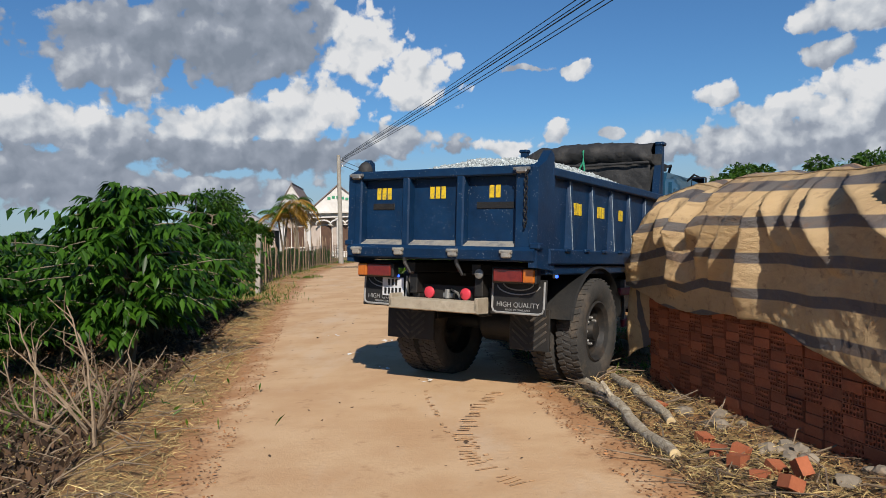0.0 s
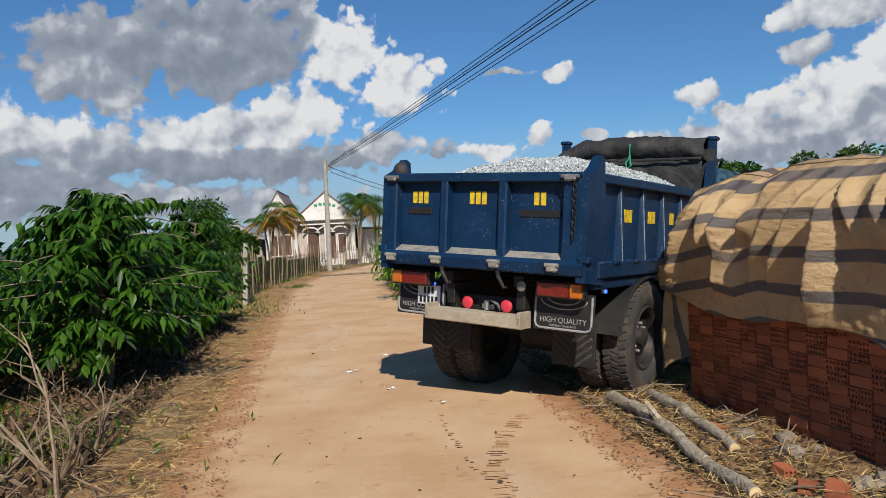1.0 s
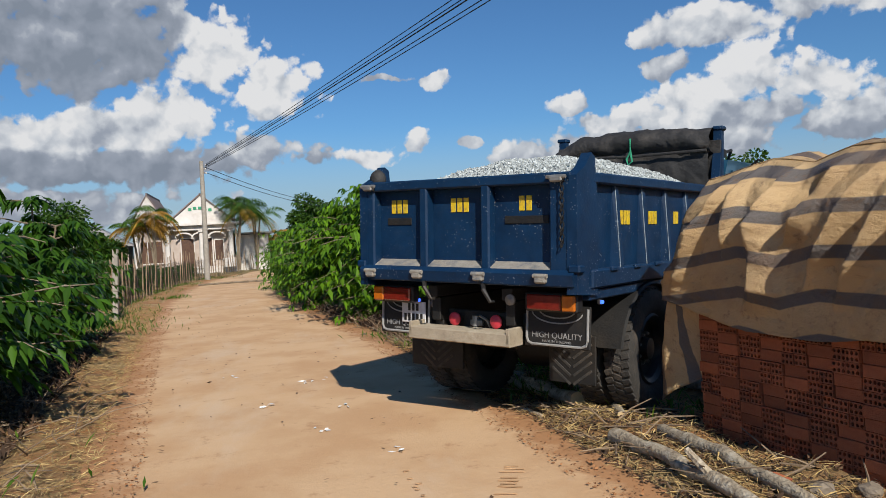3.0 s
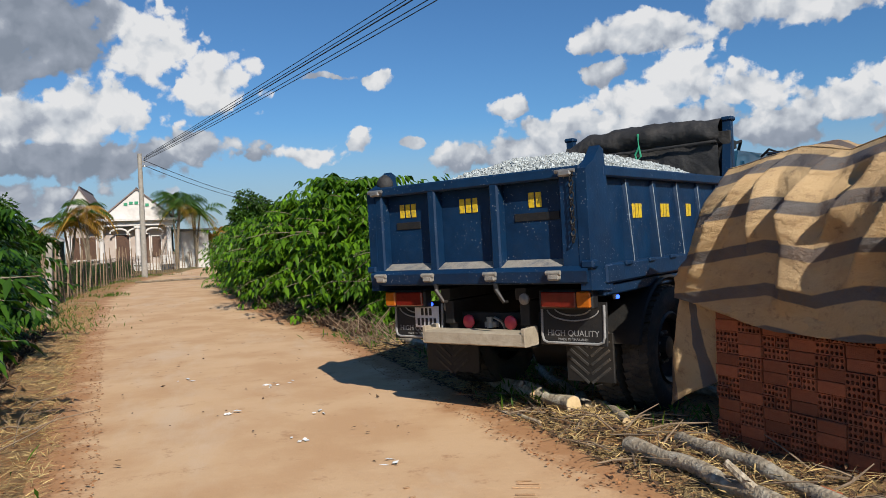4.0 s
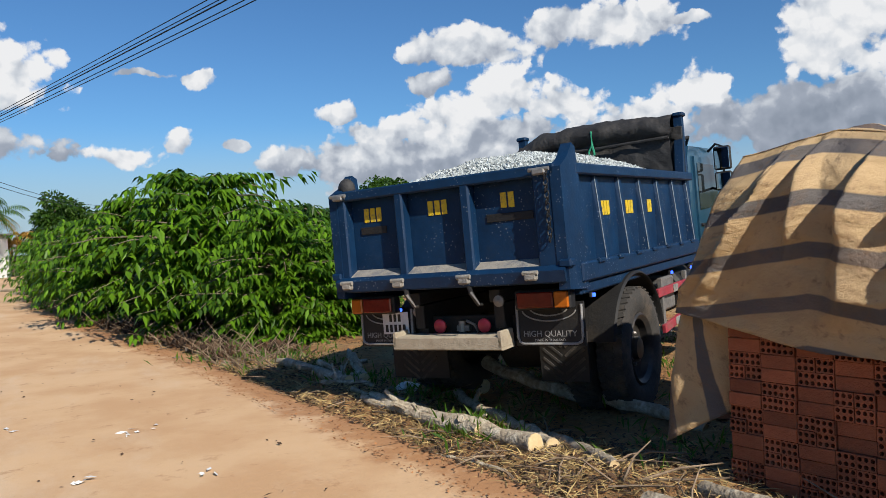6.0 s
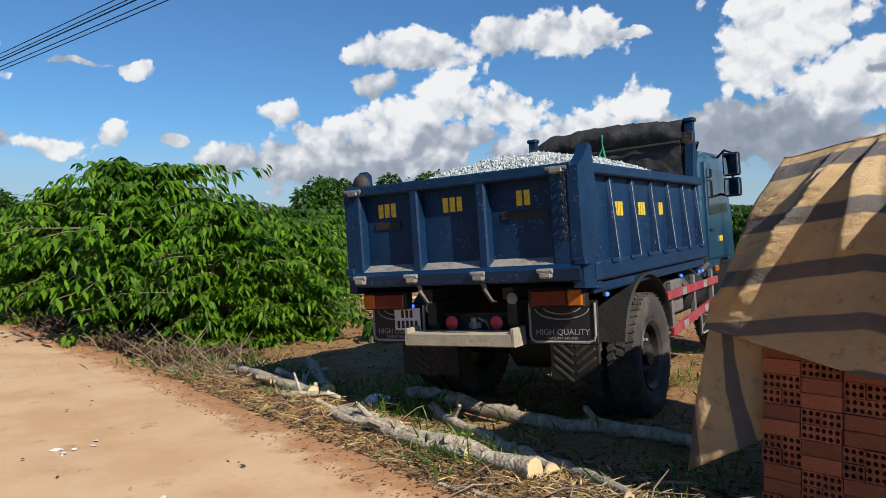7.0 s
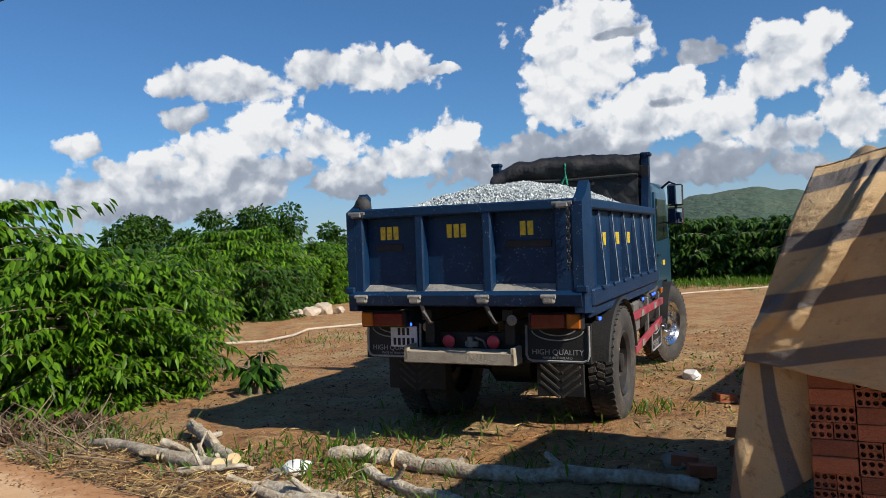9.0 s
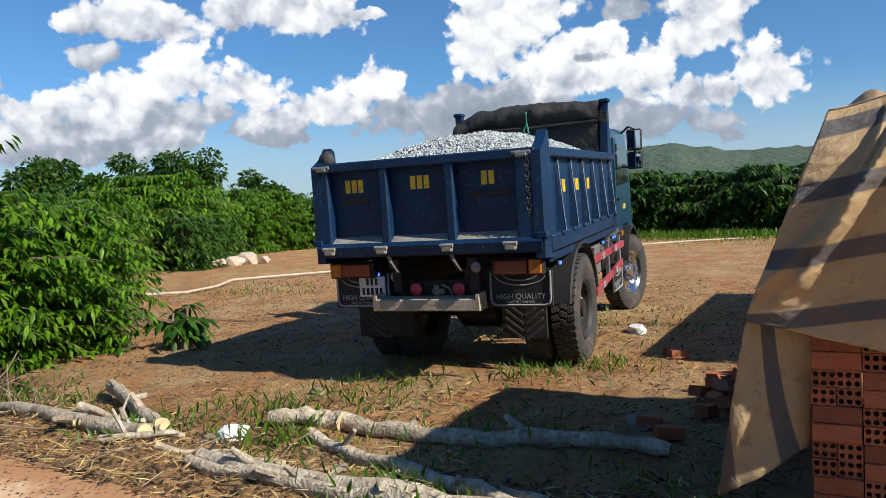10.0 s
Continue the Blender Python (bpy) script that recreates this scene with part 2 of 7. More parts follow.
def leaf_mat(name, dark, light, vary=0.35, through=0.35, gloss=0.42):
    m = bpy.data.materials.new(name)
    m.use_nodes = True
    N, L = m.node_tree.nodes, m.node_tree.links
    b = N["Principled BSDF"]
    geo = N.new("ShaderNodeNewGeometry")
    r = N.new("ShaderNodeValToRGB")
    r.color_ramp.elements[0].color, r.color_ramp.elements[1].color = (*dark, 1), (*light, 1)
    L.new(geo.outputs["Random Per Island"], r.inputs[0])
    no = N.new("ShaderNodeTexNoise")
    no.inputs["Scale"].default_value = 2.2
    L.new(N.new("ShaderNodeTexCoord").outputs["Object"], no.inputs["Vector"])
    mr = N.new("ShaderNodeMapRange")
    mr.inputs["To Min"].default_value, mr.inputs["To Max"].default_value = 1 - vary, 1 + vary
    L.new(no.outputs["Fac"], mr.inputs["Value"])
    hs = N.new("ShaderNodeHueSaturation")
    L.new(r.outputs[0], hs.inputs["Color"])
    L.new(mr.outputs[0], hs.inputs["Value"])
    L.new(hs.outputs[0], b.inputs["Base Color"])
    b.inputs["Roughness"].default_value = gloss
    b.inputs["Specular IOR Level"].default_value = 0.28
    tr = N.new("ShaderNodeBsdfTranslucent")
    bright = N.new("ShaderNodeMixRGB")
    bright.blend_type = "MULTIPLY"
    bright.inputs["Fac"].default_value = 1
    L.new(hs.outputs[0], bright.inputs["Color1"])
    bright.inputs["Color2"].default_value = (1.9, 2.2, 0.7, 1)
    L.new(bright.outputs[0], tr.inputs["Color"])
    mix = N.new("ShaderNodeMixShader")
    mix.inputs[0].default_value = through
    L.new(b.outputs[0], mix.inputs[1])
    L.new(tr.outputs[0], mix.inputs[2])
    L.new(mix.outputs[0], N["Material Output"].inputs["Surface"])
    return m


def lamp_mat(name, color, strength):
    m = bpy.data.materials.new(name)
    m.use_nodes = True
    b = m.node_tree.nodes["Principled BSDF"]
    b.inputs["Base Color"].default_value = (*color, 1)
    b.inputs["Emission Color"].default_value = (*color, 1)
    b.inputs["Emission Strength"].default_value = strength
    b.inputs["Roughness"].default_value = 0.25
    return m


M_BLUE = mat("blue_truck_paint", (0.0012, 0.015, 0.046), (0.003, 0.027, 0.076), 5, 0.50, 0.10, 35, stain=(0.045, 0.055, 0.065), sscale=9, samount=0.10)
M_BLUE.node_tree.nodes["Principled BSDF"].inputs["Specular IOR Level"].default_value = 0.3
speckle(M_BLUE, (0.26, 0.28, 0.31), 34.0, 0.6)
M_BLUE_CLEAN = mat("teal_cab_paint", (0.008, 0.045, 0.085), (0.012, 0.06, 0.11), 4, 0.28, coat=0.4, stain=(0.12, 0.10, 0.08), sscale=6, samount=0.15)
# dust on hinges and bands; on the ledges its pale tone stands for light
M_DUST_LIT = mat("dust_and_lit_ledge", (0.204, 0.187, 0.1615), (0.289, 0.272, 0.238), 14, 0.9, 0.4, 120, stain=(0.0425, 0.068, 0.1105), sscale=9, samount=0.6)
M_BLACK = mat("black_chassis", (0.004, 0.004, 0.0045), (0.010, 0.0095, 0.009), 6, 0.65, 0.2, 50, stain=(0.045, 0.034, 0.023), sscale=4, samount=0.3)
M_RUBBER = mat("tyre_rubber", (0.0255, 0.0238, 0.0221), (0.04675, 0.0425, 0.03825), 9, 0.88, 0.3, 60, stain=(0.136, 0.102, 0.07225), sscale=3.5, samount=0.6)
M_RIM = mat("dark_rim", (0.03, 0.03, 0.032), (0.07, 0.065, 0.06), 8, 0.5, metal=0.6, stain=(0.14, 0.10, 0.07), sscale=6, samount=0.4)
M_CHROME = mat("chrome", (0.55, 0.55, 0.56), (0.72, 0.72, 0.73), 12, 0.18, metal=1.0)
M_WORN = mat("worn_paint_edge", (0.10, 0.15, 0.20), (0.30, 0.33, 0.35), 25, 0.6, stain=(0.01, 0.03, 0.07), sscale=8, samount=0.8)
M_CRUMB = mat("red_earth_crumbs", (0.255, 0.1105, 0.0425), (0.357, 0.1785, 0.0765), 3, 0.95, vary=0.3, island=True)
M_STEEL = mat("grey_steel", (0.16, 0.16, 0.16), (0.30, 0.29, 0.27), 14, 0.5, 0.1, 60, metal=0.5, stain=(0.12, 0.07, 0.04), sscale=8)
M_PRINT = mat("packed_dust", (0.38, 0.225, 0.115), (0.46, 0.29, 0.155), 20, 0.95, vary=0.2, island=True)
M_CANVAS = mat("black_canvas", (0.012, 0.012, 0.013), (0.030, 0.029, 0.029), 4, 0.72, 0.5, 9, stain=(0.09, 0.08, 0.07), sscale=3, samount=0.4, bdist=0.05)
M_BUMPER = mat("pale_bumper_beam", (0.27, 0.225, 0.16), (0.44, 0.38, 0.29), 12, 0.8, 0.3, 60, stain=(0.12, 0.08, 0.05), sscale=6, samount=0.7)
M_YELLOW = mat("yellow_paint", (0.595, 0.391, 0.0085), (0.68, 0.476, 0.017), 20, 0.55, stain=(0.0425, 0.0595, 0.085), sscale=30, samount=0.7)
M_WHITE = mat("white_paint", (0.55, 0.55, 0.54), (0.68, 0.67, 0.65), 20, 0.55, stain=(0.25, 0.2, 0.15), sscale=10)
M_INK = mat("grey_flap_paint", (0.20, 0.20, 0.20), (0.34, 0.34, 0.33), 20, 0.6, stain=(0.08, 0.06, 0.05), sscale=10)
M_PLATE = mat("plate_white", (0.50, 0.50, 0.52), (0.62, 0.62, 0.64), 20, 0.45)
M_REDPLASTIC = mat("red_lens", (0.11, 0.008, 0.005), (0.17, 0.014, 0.008), 20, 0.25, coat=0.5)
M_REFLECT = mat("red_reflector", (0.50, 0.03, 0.05), (0.62, 0.05, 0.07), 20, 0.3)
M_AMBER = mat("amber_lens", (0.36, 0.09, 0.006), (0.48, 0.13, 0.01), 20, 0.25, coat=0.5)
M_REDPAINT = mat("red_guard_paint", (0.22, 0.020, 0.035), (0.34, 0.035, 0.050), 12, 0.6, stain=(0.20, 0.15, 0.12), sscale=7)
M_LED = lamp_mat("blue_led", (0.03, 0.10, 1.0), 2.5)
M_GLASS = mat("dark_window_glass", (0.012, 0.016, 0.018), (0.02, 0.025, 0.028), 3, 0.06)
M_MIRROR = mat("mirror_glass", (0.75, 0.78, 0.8), (0.8, 0.82, 0.84), 3, 0.03, metal=1.0)
M_GREEN_ROPE = mat("green_rope", (0.02, 0.22, 0.12), (0.03, 0.32, 0.18), 40, 0.8)
M_GRAVEL = mat("gravel", (0.255, 0.2805, 0.2805), (0.442, 0.476, 0.476), 22, 0.85, vary=0.45, island=True)
M_BRICK = mat("fired_clay_brick", (0.264, 0.0704, 0.0288), (0.368, 0.112, 0.0464), 14, 0.85, 0.35, 90, stain=(0.16, 0.056, 0.032), sscale=5, samount=0.5, vary=0.28)
M_BRICK_ISLE = mat("fired_clay_brick_pile", (0.264, 0.0704, 0.0288), (0.368, 0.112, 0.0464), 14, 0.85, 0.35, 90, stain=(0.16, 0.056, 0.032), sscale=5, samount=0.5, vary=0.28, island=True)
M_BARK = mat("bark", (0.10, 0.075, 0.05), (0.24, 0.19, 0.13), 10, 0.9, 0.7, 30, stretch=(1, 1, 0.3), stain=(0.35, 0.32, 0.26), sscale=4, samount=0.5)
M_LOG = mat("pale_log_bark", (0.20, 0.15, 0.10), (0.48, 0.41, 0.30), 20, 0.9, 1.0, 40, stain=(0.60, 0.55, 0.45), sscale=9, samount=0.8, vary=0.15)
M_CUT = mat("cut_wood", (0.52, 0.37, 0.19), (0.66, 0.50, 0.28), 20, 0.8, 0.2, 60)
M_TWIG = mat("dry_twig", (0.114, 0.076, 0.0475), (0.285, 0.209, 0.1377), 12, 0.9, vary=0.3, island=True)
M_STRAW = mat("dry_straw", (0.289, 0.187, 0.06375), (0.527, 0.391, 0.17), 3, 0.9, vary=0.5, island=True)
M_LITTER = mat("dead_leaf_litter", (0.036, 0.02, 0.0112), (0.104, 0.056, 0.0272), 3, 0.95, vary=0.5, island=True)
M_STONE = mat("pale_stone", (0.17, 0.136, 0.102), (0.2635, 0.221, 0.17), 10, 0.9, 0.5, 40, stain=(0.255, 0.153, 0.085), sscale=4, samount=0.5, vary=0.2)
M_LEAF = leaf_mat("coffee_leaf", (0.010, 0.036, 0.004), (0.052, 0.130, 0.010), through=0.22)
# brighter copy of coffee_leaf: sunlit highlights are put into the light end of its colour
M_LEAF_BRIGHT = leaf_mat("coffee_leaf_sunlit_tone", (0.016, 0.052, 0.003), (0.108, 0.222, 0.009), through=0.20)
M_LEAF_FAR = leaf_mat("far_leaf", (0.017, 0.0493, 0.0068), (0.0527, 0.1105, 0.0119), 0.3, 0.25)
M_GRASS = leaf_mat("grass_blade", (0.02975, 0.085, 0.0068), (0.102, 0.17, 0.017))
M_PALM = leaf_mat("palm_leaf", (0.0255, 0.0765, 0.01275), (0.085, 0.153, 0.0255))
M_PALM_DRY = leaf_mat("dry_palm_leaf", (0.25, 0.13, 0.03), (0.42, 0.25, 0.05))
M_CONCRETE = mat("weathered_concrete", (0.255, 0.2295, 0.1955), (0.357, 0.3315, 0.289), 6, 0.9, 0.3, 40, stain=(0.153, 0.1275, 0.102), sscale=2, samount=0.4)
M_CABLE = mat("cable_rubber", (0.012, 0.012, 0.014), (0.02, 0.02, 0.022), 3, 0.6)
M_WALLW = mat("pale_house_wall", (0.561, 0.527, 0.493), (0.646, 0.6205, 0.595), 2, 0.85, stain=(0.357, 0.306, 0.255), sscale=0.6, samount=0.4)
M_WALLP = mat("pinkish_house_wall", (0.374, 0.306, 0.2635), (0.459, 0.391, 0.3485), 2, 0.85, stain=(0.255, 0.204, 0.17), sscale=0.6, samount=0.4)
M_ROOF = mat("house_roof", (0.16, 0.12, 0.11), (0.24, 0.19, 0.17), 4, 0.8)
M_TIN = mat("grey_tin_roof", (0.22, 0.22, 0.23), (0.34, 0.33, 0.33), 3, 0.55, metal=0.3)
M_DOOR = mat("dark_wood_door", (0.05, 0.022, 0.012), (0.10, 0.045, 0.022), 8, 0.5)
M_SIGN = mat("green_gable_lettering", (0.02, 0.20, 0.10), (0.03, 0.28, 0.14), 8, 0.6)
M_HOSE = mat("pale_plastic_hose", (0.425, 0.34, 0.255), (0.527, 0.442, 0.34), 6, 0.6, stain=(0.255, 0.17, 0.1105), sscale=2)
M_RAG = mat("white_plastic_bag", (0.66, 0.66, 0.64), (0.80, 0.80, 0.78), 6, 0.5, 0.6, 20, stain=(0.5, 0.42, 0.33), sscale=4)


def ground_mat():
    """Red dirt, dry straw and patches of green; green fields far away."""
    m = bpy.data.materials.new("red_dirt_ground")
    m.use_nodes = True
    N, L = m.node_tree.nodes, m.node_tree.links
    b = N["Principled BSDF"]
    pos = N.new("ShaderNodeNewGeometry").outputs["Position"]

    def noisy(scale, detail, lo, hi, rough=0.6):
        n = N.new("ShaderNodeTexNoise")
        n.inputs["Scale"].default_value, n.inputs["Detail"].default_value, n.inputs["Roughness"].default_value = scale, detail, rough
        L.new(pos, n.inputs["Vector"])
        r = N.new("ShaderNodeMapRange")
        r.inputs["From Min"].default_value, r.inputs["From Max"].default_value = lo, hi
        L.new(n.outputs["Fac"], r.inputs["Value"])
        return r.outputs[0]

    def mixed(fac, a, c):
        x = N.new("ShaderNodeMixRGB")
        L.new(fac, x.inputs["Fac"])
        for k, v in (("Color1", a), ("Color2", c)):
            if isinstance(v, tuple):
                x.inputs[k].default_value = (*v, 1)
            else:
                L.new(v, x.inputs[k])
        return x.outputs[0]

    dirt = mixed(noisy(1.4, 8, 0.35, 0.68), (0.41, 0.1804, 0.05412), (0.5248, 0.2788, 0.1107))
    dirt = mixed(noisy(4.0, 8, 0.50, 0.64, 0.7), dirt, (0.2214, 0.1107, 0.04756))
    dirt = mixed(noisy(14, 6, 0.45, 0.75), dirt, (0.2132, 0.1066, 0.04756))
    near = mixed(noisy(0.8, 8, 0.46, 0.62, 0.7), dirt, mixed(noisy(30, 4, 0.35, 0.65), (0.328, 0.1968, 0.0738), (0.5412, 0.3936, 0.1968)))
    near = mixed(noisy(5.0, 7, 0.58, 0.74, 0.7), near, (0.082, 0.1066, 0.0287))
    far = mixed(noisy(0.02, 5, 0.35, 0.65), (0.0369, 0.0697, 0.01804), (0.0697, 0.1025, 0.0287))
    ln = N.new("ShaderNodeVectorMath")
    ln.operation = "LENGTH"
    L.new(pos, ln.inputs[0])
    r = N.new("ShaderNodeMapRange")
    r.inputs["From Min"].default_value, r.inputs["From Max"].default_value = 42, 75
    L.new(ln.outputs["Value"], r.inputs["Value"])
    L.new(mixed(r.outputs[0], near, far), b.inputs["Base Color"])
    b.inputs["Roughness"].default_value = 0.95
    bn = N.new("ShaderNodeTexNoise")
    bn.inputs["Scale"].default_value, bn.inputs["Detail"].default_value, bn.inputs["Roughness"].default_value = 9, 9, 0.72
    L.new(pos, bn.inputs["Vector"])
    bp = N.new("ShaderNodeBump")
    bp.inputs["Strength"].default_value, bp.inputs["Distance"].default_value = 1.0, 0.11
    L.new(bn.outputs["Fac"], bp.inputs["Height"])
    L.new(bp.outputs[0], b.inputs["Normal"])
    return m


def road_mat():
    """Pale concrete under sandy dust, redder along both edges (u runs across the road)."""
    m = bpy.data.materials.new("dusty_concrete_road")
    m.use_nodes = True
    N, L = m.node_tree.nodes, m.node_tree.links
    b = N["Principled BSDF"]
    pos = N.new("ShaderNodeNewGeometry").outputs["Position"]
    uv = N.new("ShaderNodeUVMap")
    sep = N.new("ShaderNodeSeparateXYZ")
    L.new(uv.outputs[0], sep.inputs[0])

    def noise_fac(scale, detail, rough=0.6, stretch=None):
        n = N.new("ShaderNodeTexNoise")
        n.inputs["Scale"].default_value, n.inputs["Detail"].default_value, n.inputs["Roughness"].default_value = scale, detail, rough
        if stretch:
            mp = N.new("ShaderNodeMapping")
            mp.inputs["Scale"].default_value = stretch
            L.new(pos, mp.inputs["Vector"])
            L.new(mp.outputs[0], n.inputs["Vector"])
        else:
            L.new(pos, n.inputs["Vector"])
        return n.outputs["Fac"]

    def ranged(v, lo, hi, top=1.0):
        r = N.new("ShaderNodeMapRange")
        r.interpolation_type = "SMOOTHSTEP"
        r.inputs["From Min"].default_value, r.inputs["From Max"].default_value, r.inputs["To Max"].default_value = lo, hi, top
        L.new(v, r.inputs["Value"])
        return r.outputs[0]

    def mixed(fac, a, c):
        x = N.new("ShaderNodeMixRGB")
        L.new(fac, x.inputs["Fac"])
        for k, v in (("Color1", a), ("Color2", c)):
            if isinstance(v, tuple):
                x.inputs[k].default_value = (*v, 1)
            else:
                L.new(v, x.inputs[k])
        return x.outputs[0]

    def calc(op, a, c):
        n = N.new("ShaderNodeMath")
        n.operation = op
        for k, v in enumerate((a, c)):
            if isinstance(v, (int, float)):
                n.inputs[k].default_value = v
            else:
                L.new(v, n.inputs[k])
        return n.outputs[0]

    col = mixed(ranged(noise_fac(0.9, 7), 0.35, 0.65), (0.498, 0.3029, 0.1577), (0.581, 0.386, 0.22))
    col = mixed(ranged(noise_fac(0.7, 8, 0.65, (1.0, 0.35, 1.0)), 0.50, 0.68, 0.55), col, (0.5976, 0.4648, 0.332))
    # red dust gathers from the edges inward, with a ragged border
    edge = calc("MULTIPLY", calc("ABSOLUTE", calc("SUBTRACT", sep.outputs[0], 0.5), 0.0), 2.0)
    ragged = calc("ADD", edge, calc("MULTIPLY", calc("SUBTRACT", noise_fac(2.2, 8, 0.7), 0.5), 0.75))
    col = mixed(ranged(ragged, 0.74, 0.92, 0.85), col, (0.3486, 0.166, 0.0664))
    col = mixed(ranged(noise_fac(2.6, 10, 0.74), 0.57, 0.68, 0.6), col, (0.3154, 0.1577, 0.06806))
    col = mixed(ranged(noise_fac(9.0, 8, 0.75), 0.60, 0.70, 0.45), col, (0.5146, 0.3984, 0.2822))
    col = mixed(ranged(noise_fac(60, 4), 0.62, 0.8, 0.35), col, (0.2075, 0.1162, 0.0581))
    L.new(col, b.inputs["Base Color"])
    b.inputs["Roughness"].default_value = 0.9
    bp = N.new("ShaderNodeBump")
    bp.inputs["Strength"].default_value, bp.inputs["Distance"].default_value = 0.35, 0.02
    L.new(noise_fac(18, 9, 0.7), bp.inputs["Height"])
    L.new(bp.outputs[0], b.inputs["Normal"])
    return m


def tarp_mat():
    """Woven plastic sheet, yellow-beige with slate stripes, soiled (v runs down the sheet in metres)."""
    m = bpy.data.materials.new("striped_tarpaulin")
    m.use_nodes = True
    N, L = m.node_tree.nodes, m.node_tree.links
    b = N["Principled BSDF"]
    uv = N.new("ShaderNodeUVMap").outputs[0]
    sep = N.new("ShaderNodeSeparateXYZ")
    L.new(uv, sep.inputs[0])

    def noise_fac(scale, detail, rough=0.6, vec=None):
        n = N.new("ShaderNodeTexNoise")
        n.inputs["Scale"].default_value, n.inputs["Detail"].default_value, n.inputs["Roughness"].default_value = scale, detail, rough
        L.new(vec or uv, n.inputs["Vector"])
        return n.outputs["Fac"]

    fr = N.new("ShaderNodeMath")
    fr.operation = "FRACT"
    dv = N.new("ShaderNodeMath")
    dv.operation = "DIVIDE"
    L.new(sep.outputs[1], dv.inputs[0])
    dv.inputs[1].default_value = 0.285
    L.new(dv.outputs[0], fr.inputs[0])
    stripe = N.new("ShaderNodeValToRGB")
    e = stripe.color_ramp.elements
    e[0].position, e[0].color, e[1].position, e[1].color = 0.30, (0, 0, 0, 1), 0.33, (1, 1, 1, 1)
    k = e.new(0.60)
    k.color = (1, 1, 1, 1)
    k = e.new(0.63)
    k.color = (0, 0, 0, 1)
    L.new(fr.outputs[0], stripe.inputs[0])

    def mixed(fac, a, c):
        x = N.new("ShaderNodeMixRGB")
        L.new(fac, x.inputs["Fac"])
        for kk, v in (("Color1", a), ("Color2", c)):
            if isinstance(v, tuple):
                x.inputs[kk].default_value = (*v, 1)
            else:
                L.new(v, x.inputs[kk])
        return x.outputs[0]

    base = mixed(noise_fac(2.0, 7), (0.41, 0.255, 0.112), (0.67, 0.49, 0.275))
    slate = mixed(noise_fac(3.0, 6), (0.0903, 0.07912, 0.07568), (0.1548, 0.1376, 0.129))
    col = mixed(stripe.outputs[0], base, slate)
    r = N.new("ShaderNodeMapRange")
    r.inputs["From Min"].default_value, r.inputs["From Max"].default_value, r.inputs["To Max"].default_value = 0.48, 0.7, 0.65
    L.new(noise_fac(1.1, 9, 0.7), r.inputs["Value"])
    col = mixed(r.outputs[0], col, (0.258, 0.1419, 0.0645))
    r2 = N.new("ShaderNodeMapRange")
    r2.inputs["From Min"].default_value, r2.inputs["From Max"].default_value, r2.inputs["To Max"].default_value = 0.56, 0.70, 0.75
    L.new(noise_fac(11, 8, 0.72), r2.inputs["Value"])
    col = mixed(r2.outputs[0], col, (0.1892, 0.1032, 0.0516))
    L.new(col, b.inputs["Base Color"])
    b.inputs["Roughness"].default_value = 0.55
    tr = N.new("ShaderNodeBsdfTranslucent")
    L.new(col, tr.inputs["Color"])
    mix = N.new("ShaderNodeMixShader")
    mix.inputs[0].default_value = 0.10
    L.new(b.outputs[0], mix.inputs[1])
    L.new(tr.outputs[0], mix.inputs[2])
    L.new(mix.outputs[0], N["Material Output"].inputs["Surface"])
    bp = N.new("ShaderNodeBump")
    bp.inputs["Strength"].default_value, bp.inputs["Distance"].default_value = 0.9, 0.02
    L.new(noise_fac(30, 9, 0.75), bp.inputs["Height"])
    bp2 = N.new("ShaderNodeBump")
    bp2.inputs["Strength"].default_value, bp2.inputs["Distance"].default_value = 0.6, 0.05
    L.new(noise_fac(4.5, 4, 0.5), bp2.inputs["Height"])
    L.new(bp.outputs[0], bp2.inputs["Normal"])
    L.new(bp2.outputs[0], b.inputs["Normal"])
    return m


# ---------------- mesh helpers ----------------


